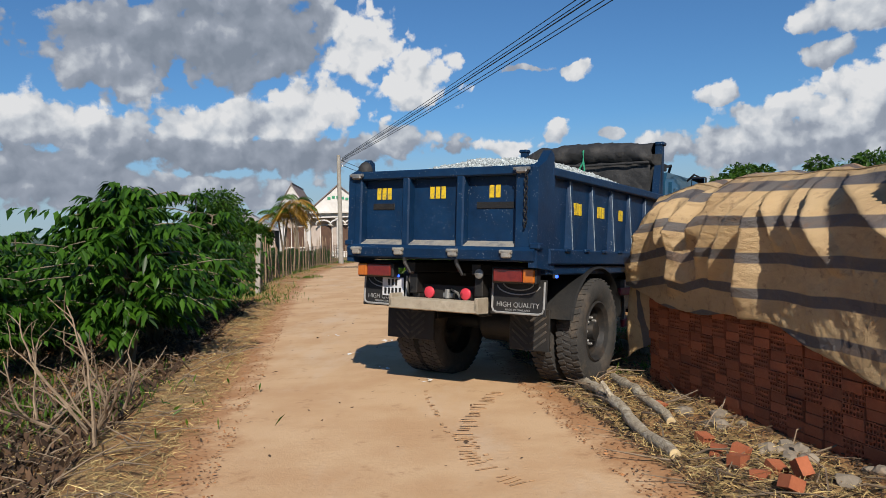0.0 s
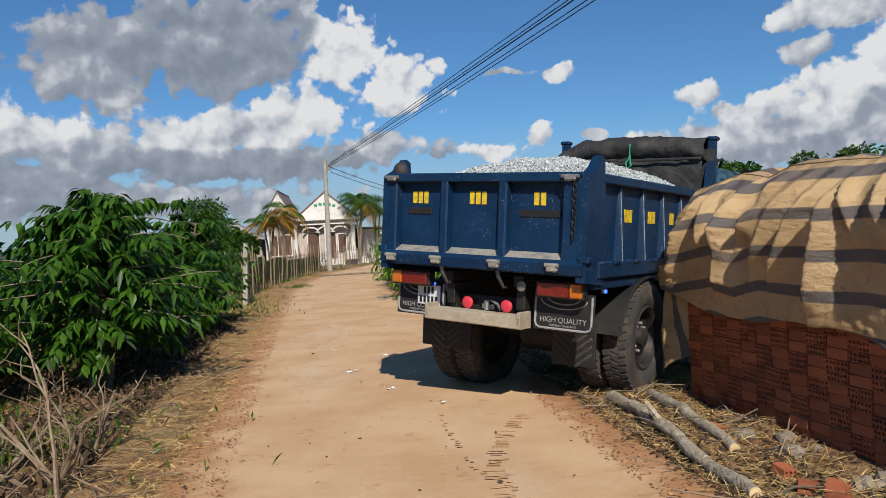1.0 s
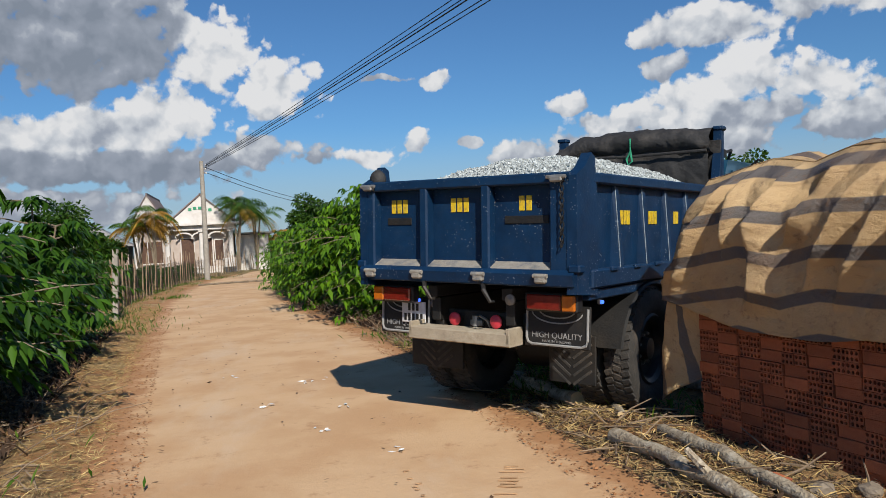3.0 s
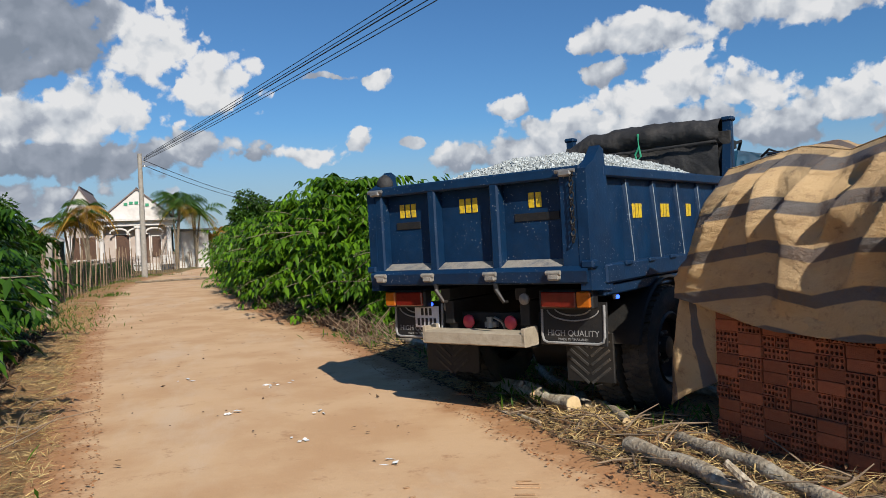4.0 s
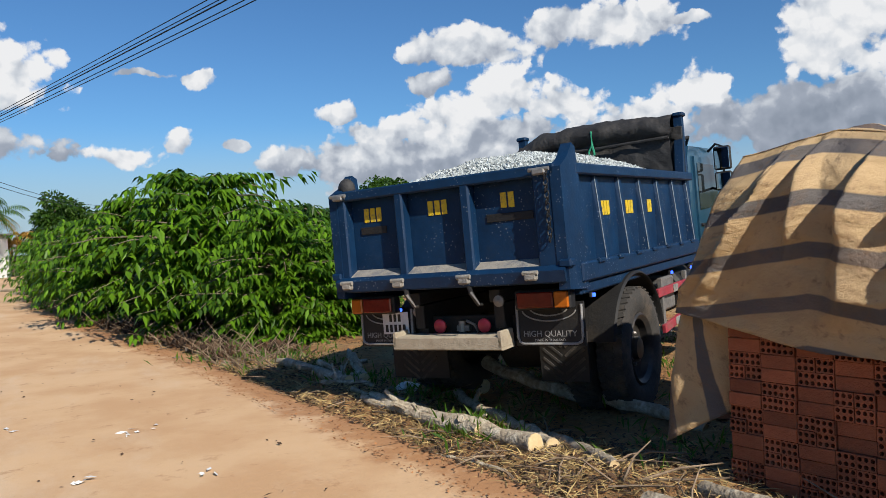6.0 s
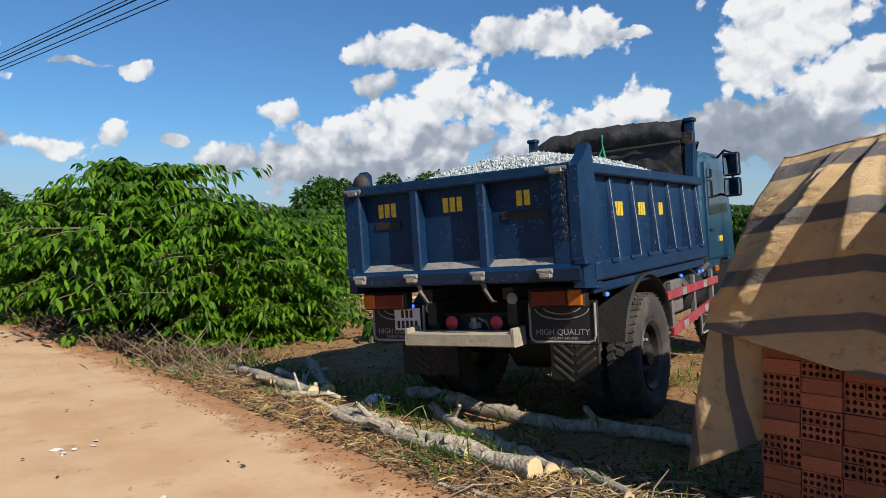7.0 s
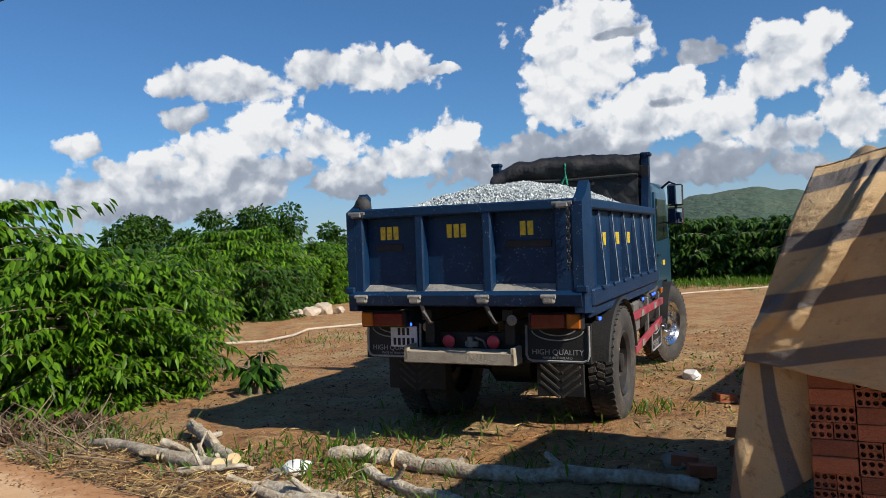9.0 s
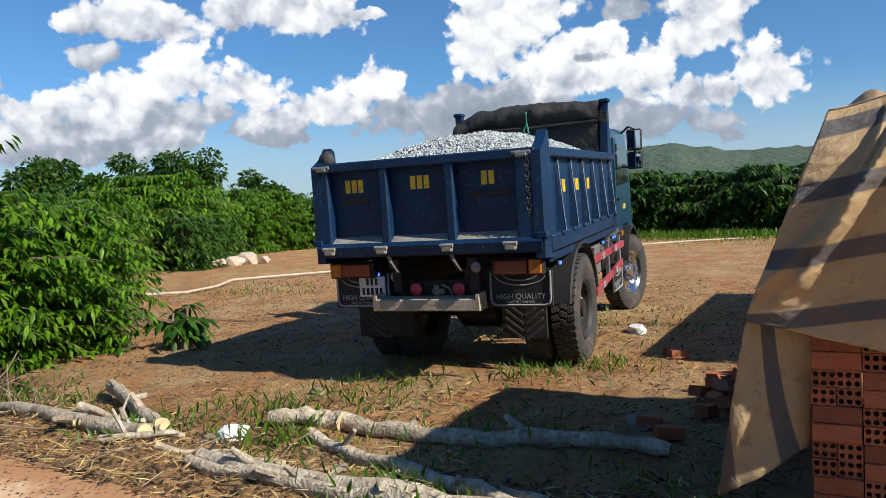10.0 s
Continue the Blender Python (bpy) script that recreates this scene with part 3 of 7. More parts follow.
class Geo:
    """Gathers vertices and faces of one mesh."""

    def __init__(self):
        self.v, self.f = [], []

    def add(self, verts, faces):
        k = len(self.v)
        self.v += [tuple(p) for p in verts]
        self.f += [tuple(i + k for i in f) for f in faces]
        return self

    def box(self, cx, cy, cz, sx, sy, sz, m=None, ch=0.006):
        h = (sx / 2, sy / 2, sz / 2)
        ch = min(ch, 0.3 * min(sx, sy, sz))
        idx, verts = {}, []
        for a in (-1, 1):
            for b in (-1, 1):
                for c in (-1, 1):
                    for k in range(3):
                        p = [a * (h[0] - ch), b * (h[1] - ch), c * (h[2] - ch)]
                        p[k] = (a, b, c)[k] * h[k]
                        idx[a, b, c, k] = len(verts)
                        p = Vector(p)
                        if m:
                            p = m @ p
                        verts.append((p[0] + cx, p[1] + cy, p[2] + cz))
        faces = []
        for s in (-1, 1):
            faces.append([idx[s, b, c, 0] for b, c in ((-1, -1), (1, -1), (1, 1), (-1, 1))])
            faces.append([idx[a, s, c, 1] for a, c in ((-1, -1), (1, -1), (1, 1), (-1, 1))])
            faces.append([idx[a, b, s, 2] for a, b in ((-1, -1), (1, -1), (1, 1), (-1, 1))])
            for r in (-1, 1):
                faces.append([idx[s, r, -1, 0], idx[s, r, 1, 0], idx[s, r, 1, 1], idx[s, r, -1, 1]])
                faces.append([idx[s, -1, r, 0], idx[s, 1, r, 0], idx[s, 1, r, 2], idx[s, -1, r, 2]])
                faces.append([idx[-1, s, r, 1], idx[1, s, r, 1], idx[1, s, r, 2], idx[-1, s, r, 2]])
        for a in (-1, 1):
            for b in (-1, 1):
                for c in (-1, 1):
                    faces.append([idx[a, b, c, 0], idx[a, b, c, 1], idx[a, b, c, 2]])
        return self.add(verts, faces)

    def tube(self, pts, radii, sides=8, wob=0.0):
        pts = [Vector(p) for p in pts]
        if isinstance(radii, (int, float)):
            radii = [radii] * len(pts)
        verts, faces = [], []
        for i, p in enumerate(pts):
            d = (pts[min(i + 1, len(pts) - 1)] - pts[max(i - 1, 0)]).normalized()
            a = d.cross(Vector((0.13, 0.21, 0.97)))
            if a.length < 0.1:
                a = d.cross(Vector((1, 0, 0)))
            a.normalize()
            b = d.cross(a)
            for k in range(sides):
                t = 2 * math.pi * k / sides
                r = float(radii[i]) * (1 + wob * noise.noise(p * 9 + Vector((k * 1.7, 0, 0))))
                verts.append(p + r * (math.cos(t) * a + math.sin(t) * b))
        for i in range(len(pts) - 1):
            for k in range(sides):
                faces.append([i * sides + k, i * sides + (k + 1) % sides, (i + 1) * sides + (k + 1) % sides, (i + 1) * sides + k])
        faces.append(list(range(sides))[::-1])
        faces.append([(len(pts) - 1) * sides + k for k in range(sides)])
        return self.add(verts, faces)

    def lathe_x(self, profile, sides=40, cx=0, cy=0, cz=0):
        """profile of (x, r) turned about the x axis."""
        verts, faces, n = [], [], len(profile)
        for k in range(sides):
            t = 2 * math.pi * k / sides
            verts += [(cx + x, cy + r * math.cos(t), cz + r * math.sin(t)) for x, r in profile]
        for k in range(sides):
            for i in range(n - 1):
                faces.append([k * n + i, k * n + i + 1, (k + 1) % sides * n + i + 1, (k + 1) % sides * n + i])
        return self.add(verts, faces)

    def prism(self, poly, a, b, axis=0):
        """A polygon pushed along an axis from a to b; poly gives the other two coordinates in order."""
        def at(p, s):
            q = list(p)
            q.insert(axis, s)
            return q
        n = len(poly)
        verts = [at(p, a) for p in poly] + [at(p, b) for p in poly]
        faces = [list(range(n)), [n + i for i in range(n)][::-1]] + [[i, (i + 1) % n, n + (i + 1) % n, n + i] for i in range(n)]
        return self.add(verts, faces)

    def grid(self, rows):
        n = len(rows[0])
        verts = [p for r in rows for p in r]
        faces = [[i * n + j, i * n + j + 1, (i + 1) * n + j + 1, (i + 1) * n + j] for i in range(len(rows) - 1) for j in range(n - 1)]
        return self.add(verts, faces)

    def mesh(self, name, material, angle=35, fix=True):
        me = bpy.data.meshes.new(name)
        me.from_pydata(self.v, [], self.f)
        if fix:
            bm = bmesh.new()
            bm.from_mesh(me)
            bmesh.ops.recalc_face_normals(bm, faces=bm.faces)
            bm.to_mesh(me)
            bm.free()
        me.materials.append(material)
        me.shade_smooth()
        me.set_sharp_from_angle(angle=radians(angle))
        return me


def part(name, geo, material, parent, label="", angle=35, fix=True):
    me = geo if isinstance(geo, bpy.types.Mesh) else geo.mesh(name, material, angle, fix)
    ob = new(name, me)
    ob.parent = parent
    return tagged(ob, label)


def thing(name, label, category, group="", kind="", at=None):
    ob = new(name)
    ob.empty_display_size = 0.2
    if at is not None:
        ob.matrix_world = at
    return tagged(ob, label, category, group, kind)


def single(name, geo, material, label, category, group="", kind="", angle=35, fix=True, at=None):
    me = geo if isinstance(geo, bpy.types.Mesh) else geo.mesh(name, material, angle, fix)
    ob = new(name, me)
    if at is not None:
        ob.matrix_world = at
    return tagged(ob, label, category, group, kind)


def leaves_mesh(name, base, way, side, length, width, material, droop=0.25):
    """Many small folded leaves: base, direction, sideways direction (n x 3), lengths and widths."""
    n = len(base)
    length, width = np.asarray(length)[:, None], np.asarray(width)[:, None]
    down = np.array([[0, 0, -1.0]])
    tip = base + way * length + down * length * droop
    mid = base + way * length * 0.5 + down * length * droop * 0.12
    nrm = np.cross(way, side)
    rib = mid - nrm * width * 0.18
    verts = np.stack([base, mid + side * width / 2, tip, mid - side * width / 2, rib], 1).reshape(-1, 3)
    k = np.arange(n)[:, None] * 5
    faces = np.concatenate([k + np.array([[0, 1, 2, 4]]), k + np.array([[0, 4, 2, 3]])], 1).reshape(-1, 4)
    me = bpy.data.meshes.new(name)
    me.vertices.add(len(verts))
    me.vertices.foreach_set("co", verts.astype(np.float32).ravel())
    me.loops.add(len(faces) * 4)
    me.loops.foreach_set("vertex_index", faces.astype(np.int32).ravel())
    me.polygons.add(len(faces))
    me.polygons.foreach_set("loop_start", np.arange(0, len(faces) * 4, 4, dtype=np.int32))
    me.polygons.foreach_set("loop_total", np.full(len(faces), 4, dtype=np.int32))
    me.materials.append(material)
    me.update(calc_edges=True)
    return me


def unit(v):
    return v / np.maximum(np.linalg.norm(v, axis=-1, keepdims=True), 1e-9)


# ---------------- ground and road ----------------
# road borders: y, left x, right x
ROAD = [(-40, 0.6, 3.9), (-10, -0.5, 2.6), (0, -1.45, 1.85), (4.7, -1.95, 1.50), (6.7, -2.3, 1.22), (9, -2.65, 0.98), (12.3, -3.2, 0.62), (15, -3.65, 0.36),
        (18.6, -4.2, -0.25), (22, -4.75, -0.85), (29, -5.7, -1.7), (37, -6.3, -2.1), (46, -6.55, -2.4), (55, -5.9, -2.1), (62, -4.9, -1.4), (70, -3.0, 0.8), (78, 1.5, 5.0), (84, 9, 12)]


def road_at(y):
    ys = [r[0] for r in ROAD]
    return np.interp(y, ys, [r[1] for r in ROAD]), np.interp(y, ys, [r[2] for r in ROAD])


def ground_z(x, y):
    left, right = road_at(y)
    dip = -0.10 * math.exp(-((x - 2.3) / 1.3) ** 2 - ((y - 10.5) / 1.7) ** 2)
    out = max(left - x, x - right)
    if out < -0.25:
        return -0.08
    edge = min(1.0, max(0.0, (out + 0.12) / 0.3))
    if math.hypot(x, y) > 70:
        return -0.05
    relief = 0.06 * noise.noise(Vector((x * 0.9, y * 0.9, 3.1))) + 0.045 * noise.noise(Vector((x * 3.1, y * 3.1, 7.7)))
    bank = 0.05 * math.exp(-((out - 0.45) / 0.3) ** 2)
    return -0.03 + edge * (0.02 + bank + relief) + dip


def build_ground():
    xs = list(np.arange(-9, 14.01, 0.22))
    ys = list(np.arange(2.0, 26.01, 0.22))
    grow = [1.5, 4, 9, 18, 35, 70, 140, 300, 700, 1500, 3500]
    xs = [xs[0] - g for g in grow[::-1]] + xs + [xs[-1] + g for g in grow]
    ys = [ys[0] - g for g in grow[::-1]] + ys + [ys[-1] + g for g in grow]
    rows = [[(x, y, ground_z(x, y) if abs(x) < 60 and -20 < y < 80 else -0.08) for x in xs] for y in ys]
    single("ground", Geo().grid(rows), ground_mat(), "red-brown dirt ground with dry straw and sparse weeds", "ground", kind="structure", angle=180, fix=False)


def build_road():
    ys = list(np.concatenate([np.arange(-40, 0, 4), np.arange(0, 30, 0.35), np.arange(30, 84.1, 1.5)]))
    cols = 13
    rows, us = [], []
    for y in ys:
        a, b = road_at(y)
        a += 0.05 * noise.noise(Vector((0, y * 1.3, 0)))
        b += 0.06 * noise.noise(Vector((5, y * 1.3, 0)))
        row = [(a, y, -0.12)]
        for k in range(cols):
            u = k / (cols - 1)
            x = a + (b - a) * u
            row.append((x, y, 0.0 + 0.006 * noise.noise(Vector((x, y * 0.7, 0)))))
        row.append((b, y, -0.12))
        rows.append(row)
    g = Geo().grid(rows)
    me = g.mesh("road", road_mat(), 40, fix=False)
    n = cols + 2
    uvl = me.uv_layers.new(name="UVMap")
    across = [0.0] + [k / (cols - 1) for k in range(cols)] + [1.0]
    for lp in me.loops:
        uvl.data[lp.index].uv = (across[lp.vertex_index % n], ys[lp.vertex_index // n] / 4)
    single("road", me, None, "narrow concrete lane under sandy orange dust", "road", kind="structure")


build_ground()
build_road()


def build_hill(name, az0, az1, dist, tops, seed):
    """A far wooded ridge; tops are heights in metres, evenly spread."""
    rows = []
    n = 90
    for j, f in enumerate((0.0, 0.35, 0.7, 1.0, 1.3)):
        row = []
        for i in range(n + 1):
            a = radians(az0 + (az1 - az0) * i / n)
            h = np.interp(i / n, np.linspace(0, 1, len(tops)), tops)
            d = dist * (1 + 0.12 * j)
            z = h * min(f, 2 - f) * (1 + 0.05 * noise.noise(Vector((i * 0.35, j, seed)))) + (1.5 * noise.noise(Vector((i * 1.3, j * 2, seed))) if f else -2)
            row.append((math.sin(a) * d, math.cos(a) * d, z))
        rows.append(row)
    m = mat(name + "_woods", (0.030, 0.060, 0.040), (0.055, 0.090, 0.055), 0.02, 0.95, 1.0, 0.12, stain=(0.09, 0.105, 0.065), sscale=0.008, samount=0.6, bdist=4.0)
    single(name, Geo().grid(rows), m, "distant wooded hill under clouds", "hill", kind="structure", angle=180, fix=False)


build_hill("backdrop_hill_east", 56, 98, 620, [20, 46, 58, 62, 51, 50, 48, 42, 40, 42, 30, 18], 1)
build_hill("backdrop_hill_west", -75, -24, 900, [20, 30, 34, 30, 26, 22, 8], 2)

# ---------------- dump truck ----------------
R_TYRE = 0.55


def make_wheel(parent, name, x, y, side, dual, chrome):
    """One wheel about the x axis; its outer face looks towards side."""
    hub = thing(name, "", "")
    hub.parent = parent
    hub.matrix_basis = pose(x, y, R_TYRE)
    big = R_TYRE / 0.505
    for k in range(2 if dual else 1):
        off = -side * 0.29 * k
        g = Geo()
        w = 0.125
        prof = [(-0.7 * w, 0.285), (-w, 0.33), (-1.08 * w, 0.40), (-w, 0.465), (-0.86 * w, 0.490), (-0.4 * w, 0.496), (0.4 * w, 0.496), (0.86 * w, 0.490), (w, 0.465), (1.08 * w, 0.40), (w, 0.33), (0.7 * w, 0.285)]
        prof = [(px, r * big) for px, r in prof]
        g.lathe_x(prof, 48, off)
        for i in range(44):
            for row, sg in ((-0.62, 1), (0.0, -1), (0.62, 1)):
                t = 2 * math.pi * (i + (0.5 if row == 0 else 0)) / 44
                m = Matrix.Rotation(t, 4, "X") @ Matrix.Rotation(0.3 * sg, 4, "Z")
                p = Matrix.Rotation(t, 4, "X") @ Vector((row * w, 0, 0.495 * big))
                g.box(off + p.x, p.y, p.z, 0.074, 0.050, 0.018, m.to_3x3(), 0.004)
        part("tyre", g, M_RUBBER, hub, "dusty black truck tyre with block tread")
        g = Geo()
        s = side
        g.lathe_x([(off + s * 0.10, 0.318), (off + s * 0.115, 0.300), (off + s * 0.085, 0.262), (off + s * 0.02, 0.25), (off + s * (0.0 if not chrome else 0.06), 0.17), (off + s * (0.02 if not chrome else 0.07), 0.10), (off + s * 0.09, 0.092), (off + s * 0.10, 0.03), (off + s * 0.10, 0.001)], 36)
        part("rim", g, M_CHROME if chrome else M_RIM, hub, "bright chromed steel rim" if chrome else "dusty dark steel rim")
        if k == 0:
            for i in range(8):
                t = 2 * math.pi * i / 8
                b = Geo().lathe_x([(0, 0.018), (s * 0.035, 0.018), (s * 0.045, 0.010), (s * 0.045, 0.001)], 8, off + s * (0.01 if not chrome else 0.065), 0.135 * math.cos(t), 0.135 * math.sin(t))
                part("wheel_nut", b, M_CHROME if chrome else M_STEEL, hub)
    return hub


def text_mesh(words, size):
    cu = bpy.data.curves.new("words", "FONT")
    cu.body, cu.size, cu.align_x, cu.align_y, cu.extrude = words, size, "CENTER", "CENTER", 0.001
    ob = bpy.data.objects.new("words", cu)
    scene.collection.objects.link(ob)
    me = bpy.data.meshes.new_from_object(ob.evaluated_get(bpy.context.evaluated_depsgraph_get()))
    bpy.data.objects.remove(ob)
    return me


def flap_sign(parent, x, y, z, w, h, face):
    """A black rubber mudflap with a pale rim and lettering; face: the pose its front takes."""
    flap = part("mudflap", Geo().box(0, 0, 0, w, 0.02, h, ch=0.008), M_BLACK, parent, "black rubber mudflap with pale rim and lettering")
    flap.matrix_basis = face
    rim = Geo()
    a, b, r = w / 2 - 0.02, h / 2 - 0.02, 0.05
    pts = [(-a, b), (-a, -b + r), (-a + r * 0.3, -b + r * 0.3), (-a + r, -b), (a - r, -b), (a - r * 0.3, -b + r * 0.3), (a, -b + r), (a, b)]
    rim.tube([(p[0], -0.014, p[1]) for p in pts], 0.011, 6)
    part("flap_rim", rim, M_INK, flap, "pale painted rim")
    for words, size, dz in (("HIGH QUALITY", 0.070, -0.075), ("MADE IN THAILAND", 0.030, -0.122)):
        me = text_mesh(words, size * w / 0.62)
        me.materials.clear()
        me.materials.append(M_INK)
        t = part("lettering", me, None, flap, "pale painted lettering")
        t.matrix_basis = pose(0, -0.012, dz, 90, 0, 0)
    arc = Geo()
    for rr, zz in ((0.24, 0.115), (0.17, 0.13)):
        arc.tube([(rr * w / 0.62 * math.cos(t), -0.013, zz - 0.09 * rr / 0.24 * math.sin(t)) for t in np.linspace(0.1, 3.04, 14)], 0.006, 5)
    part("emblem", arc, M_INK, flap, "pale oval emblem lines")
    return flap


def build_truck():
    truck = thing("dump_truck", "dark blue dump truck loaded with grey gravel", "truck")
    HW, YR, YF, Z0, Z1 = 1.085, -1.47, 2.27, 1.21, 2.09

    # bed floor and underframe
    part("bed_floor", Geo().box(0, (YR + YF) / 2, Z0 + 0.05, 2 * HW - 0.1, YF - YR - 0.1, 0.07), M_BLUE, truck)
    # tailgate
    gate = part("tailgate", Geo().box(0.0, YR + 0.14, (Z0 + Z1) / 2 + 0.03, 2 * HW - 0.26, 0.03, Z1 - Z0 - 0.12), M_BLUE, truck, "dark blue steel tailgate with three recessed panels")
    part("top_rail", Geo().box(0, YR + 0.085, Z1 - 0.035, 2 * HW - 0.10, 0.13, 0.085, ch=0.012), M_BLUE, gate)
    g = Geo().prism([(YR + 0.155, Z0 + 0.02), (YR + 0.0, Z0 + 0.03), (YR - 0.015, Z0 + 0.115), (YR + 0.02, Z0 + 0.15), (YR + 0.155, Z0 + 0.15)], -HW + 0.02, HW - 0.02, 0)
    part("bottom_rail", g, M_BLUE, gate)
    for x, w in ((-0.985, 0.13), (-0.365, 0.085), (0.265, 0.085), (0.93, 0.16)):
        part("rib", Geo().box(x, YR + 0.08, (Z0 + Z1) / 2 + 0.03, w, 0.11, Z1 - Z0 - 0.14, ch=0.014), M_BLUE, gate)
    # upward-facing ledges: the light they catch is put into their pale colour
    for a, b in ((-0.92, -0.408), (-0.322, 0.222), (0.308, 0.85)):
        g = Geo().prism([(YR + 0.02, Z0 + 0.148), (YR + 0.13, Z0 + 0.205), (YR + 0.13, Z0 + 0.148)], a, b, 0)
        part("ledge", g, M_DUST_LIT, gate, "sloped ledge, pale colour standing for the light on it")
    for x in (-0.93, -0.40, 0.23, 0.80):
        g = Geo().box(x, YR - 0.02, Z0 + 0.075, 0.10, 0.05, 0.055, ch=0.012)
        g.tube([(x - 0.06, YR - 0.03, Z0 + 0.105), (x + 0.06, YR - 0.03, Z0 + 0.105)], 0.018, 8)
        part("hinge", g, M_DUST_LIT, gate, "dusty steel hinge")
    for x in (-0.96, 0.93):
        g = Geo().box(x, YR - 0.0, Z1 - 0.045, 0.11, 0.06, 0.05, ch=0.012)
        g.tube([(x - 0.08, YR - 0.01, Z1 - 0.03), (x + 0.08, YR - 0.01, Z1 - 0.03)], 0.016, 8)
        part("latch", g, M_STEEL, gate, "worn steel latch")
    # bars stand for the painted registration and maker's marks
    for x, n in ((-0.70, 3), (-0.045, 3), (0.59, 2)):
        for k in range(n):
            part("painted_bar", Geo().box(x + (k - (n - 1) / 2) * 0.066, YR + 0.122, 1.875, 0.050, 0.006, 0.118, ch=0.002), M_YELLOW, gate, "yellow painted mark")
    for x, w in ((-0.70, 0.27), (0.60, 0.40)):
        part("name_bar", Geo().box(x, YR + 0.120, 1.745, w, 0.010, 0.062, ch=0.003), M_BLACK, gate, "black painted bar")
    # corner posts
    for s in (-1, 1):
        g = Geo().prism([(YR + 0.02, Z0 - 0.03), (YR + 0.02, Z1 - 0.02), (YR + 0.16, Z1 + 0.05), (YR + 0.27, Z1 + 0.16), (YR + 0.33, Z1 + 0.13), (YR + 0.36, Z1 - 0.1), (YR + 0.38, Z0 - 0.06)], s * (HW - 0.085), s * HW, 0)
        part("corner_post", g, M_BLUE, truck)
        g = Geo()
        for k in range(11):
            z = Z1 - 0.08 - 0.045 * k
            a = k % 2 * math.pi / 2
            g.tube([(s * (HW - 0.11) + 0.016 * math.cos(a + t) * (1 if k % 2 else 0.4), YR - 0.005 + 0.016 * math.sin(a + t) * (0.4 if k % 2 else 1), z + 0.03 * math.cos(t)) for t in np.linspace(0, 2 * math.pi, 9)], 0.006, 5)
        if s > 0:
            part("chain", g, M_BLACK, truck, "hanging dark steel chain")
        part("post_bracket", Geo().box(s * (HW - 0.02), YR + 0.05, Z0 + 0.16, 0.10, 0.10, 0.06, ch=0.012), M_BLUE, truck)
    # wrapped bundle on the left corner
    g = Geo()
    rows = []
    for i in range(9):
        f = i / 8
        rr = 0.066 * math.sin(math.pi * min(0.98, 0.12 + 0.86 * f)) ** 0.5
        rows.append([(-HW + 0.09 + rr * (1 + 0.25 * noise.noise(Vector((i, k, 0)))) * math.cos(2 * math.pi * k / 10) * 1.25, YR + 0.17 + rr * math.sin(2 * math.pi * k / 10) * (1 + 0.25 * noise.noise(Vector((i, k, 5)))), Z1 - 0.03 + 0.16 * f) for k in range(11)])
    part("rolled_cover", g.grid(rows), M_CANVAS, truck, "black rolled cover end", 180)
    # side walls with slanted stiffeners
    for s in (-1, 1):
        wall = part("side_wall", Geo().box(s * (HW - 0.085), (YR + YF) / 2 + 0.15, (Z0 + Z1) / 2, 0.03, YF - YR - 0.32, Z1 - Z0 - 0.05), M_BLUE, truck, "dark blue ribbed steel side wall")
        part("top_rail", Geo().box(s * (HW - 0.04), (YR + YF) / 2 + 0.15, Z1 - 0.03, 0.09, YF - YR - 0.30, 0.085, ch=0.012), M_BLUE, wall)
        part("bottom_rail", Geo().box(s * (HW - 0.03), (YR + YF) / 2 + 0.12, Z0 + 0.07, 0.10, YF - YR - 0.26, 0.15, ch=0.015), M_BLUE, wall)
        part("sill_rail", Geo().box(s * (HW - 0.055), (YR + YF) / 2 + 0.12, Z0 - 0.055, 0.07, YF - YR - 0.3, 0.09, ch=0.012), M_BLUE, wall)
        for k in range(6):
            y = -0.66 + k * 0.56
            y2 = y + 0.02
            xo, xi, xt = s * (HW + 0.012), s * (HW - 0.075), s * (HW - 0.045)
            g = Geo().add([(xi, y - 0.055, Z0 + 0.13), (xi, y + 0.055, Z0 + 0.13), (xo, y + 0.035, Z0 + 0.13), (xo, y - 0.035, Z0 + 0.13),
                           (xi, y2 - 0.045, Z1 - 0.07), (xi, y2 + 0.045, Z1 - 0.07), (xt, y2 + 0.03, Z1 - 0.07), (xt, y2 - 0.03, Z1 - 0.07)],
                          [(0, 1, 2, 3), (4, 5, 6, 7), (0, 1, 5, 4), (1, 2, 6, 5), (2, 3, 7, 6), (3, 0, 4, 7)])
            rib = part("rib", g, M_BLUE, wall)
            part("worn_edge", Geo().tube([(xo, y - 0.035, Z0 + 0.14), (xt, y2 - 0.03, Z1 - 0.08)], 0.005, 5), M_WORN, rib, "pale worn paint edge")
        for k in range(7):
            y = -0.85 + k * 0.47
            part("hinge", Geo().box(s * (HW + 0.025), y, Z0 + 0.135, 0.03, 0.12, 0.035, ch=0.008), M_BLUE, wall)
        for y, n in ((-0.42, 3), (0.20, 3), (0.80, 2)):
            for k in range(n):
                part("painted_bar", Geo().box(s * (HW - 0.066), y + (k - (n - 1) / 2) * 0.070, 1.757, 0.008, 0.052, 0.120, ch=0.002), M_YELLOW, wall, "yellow painted mark")
    # head wall and the folded canvas over it
    part("head_wall", Geo().box(0, YF - 0.02, 1.93, 2 * HW - 0.12, 0.05, 1.42), M_CANVAS, truck, "dark head wall hung with black canvas")
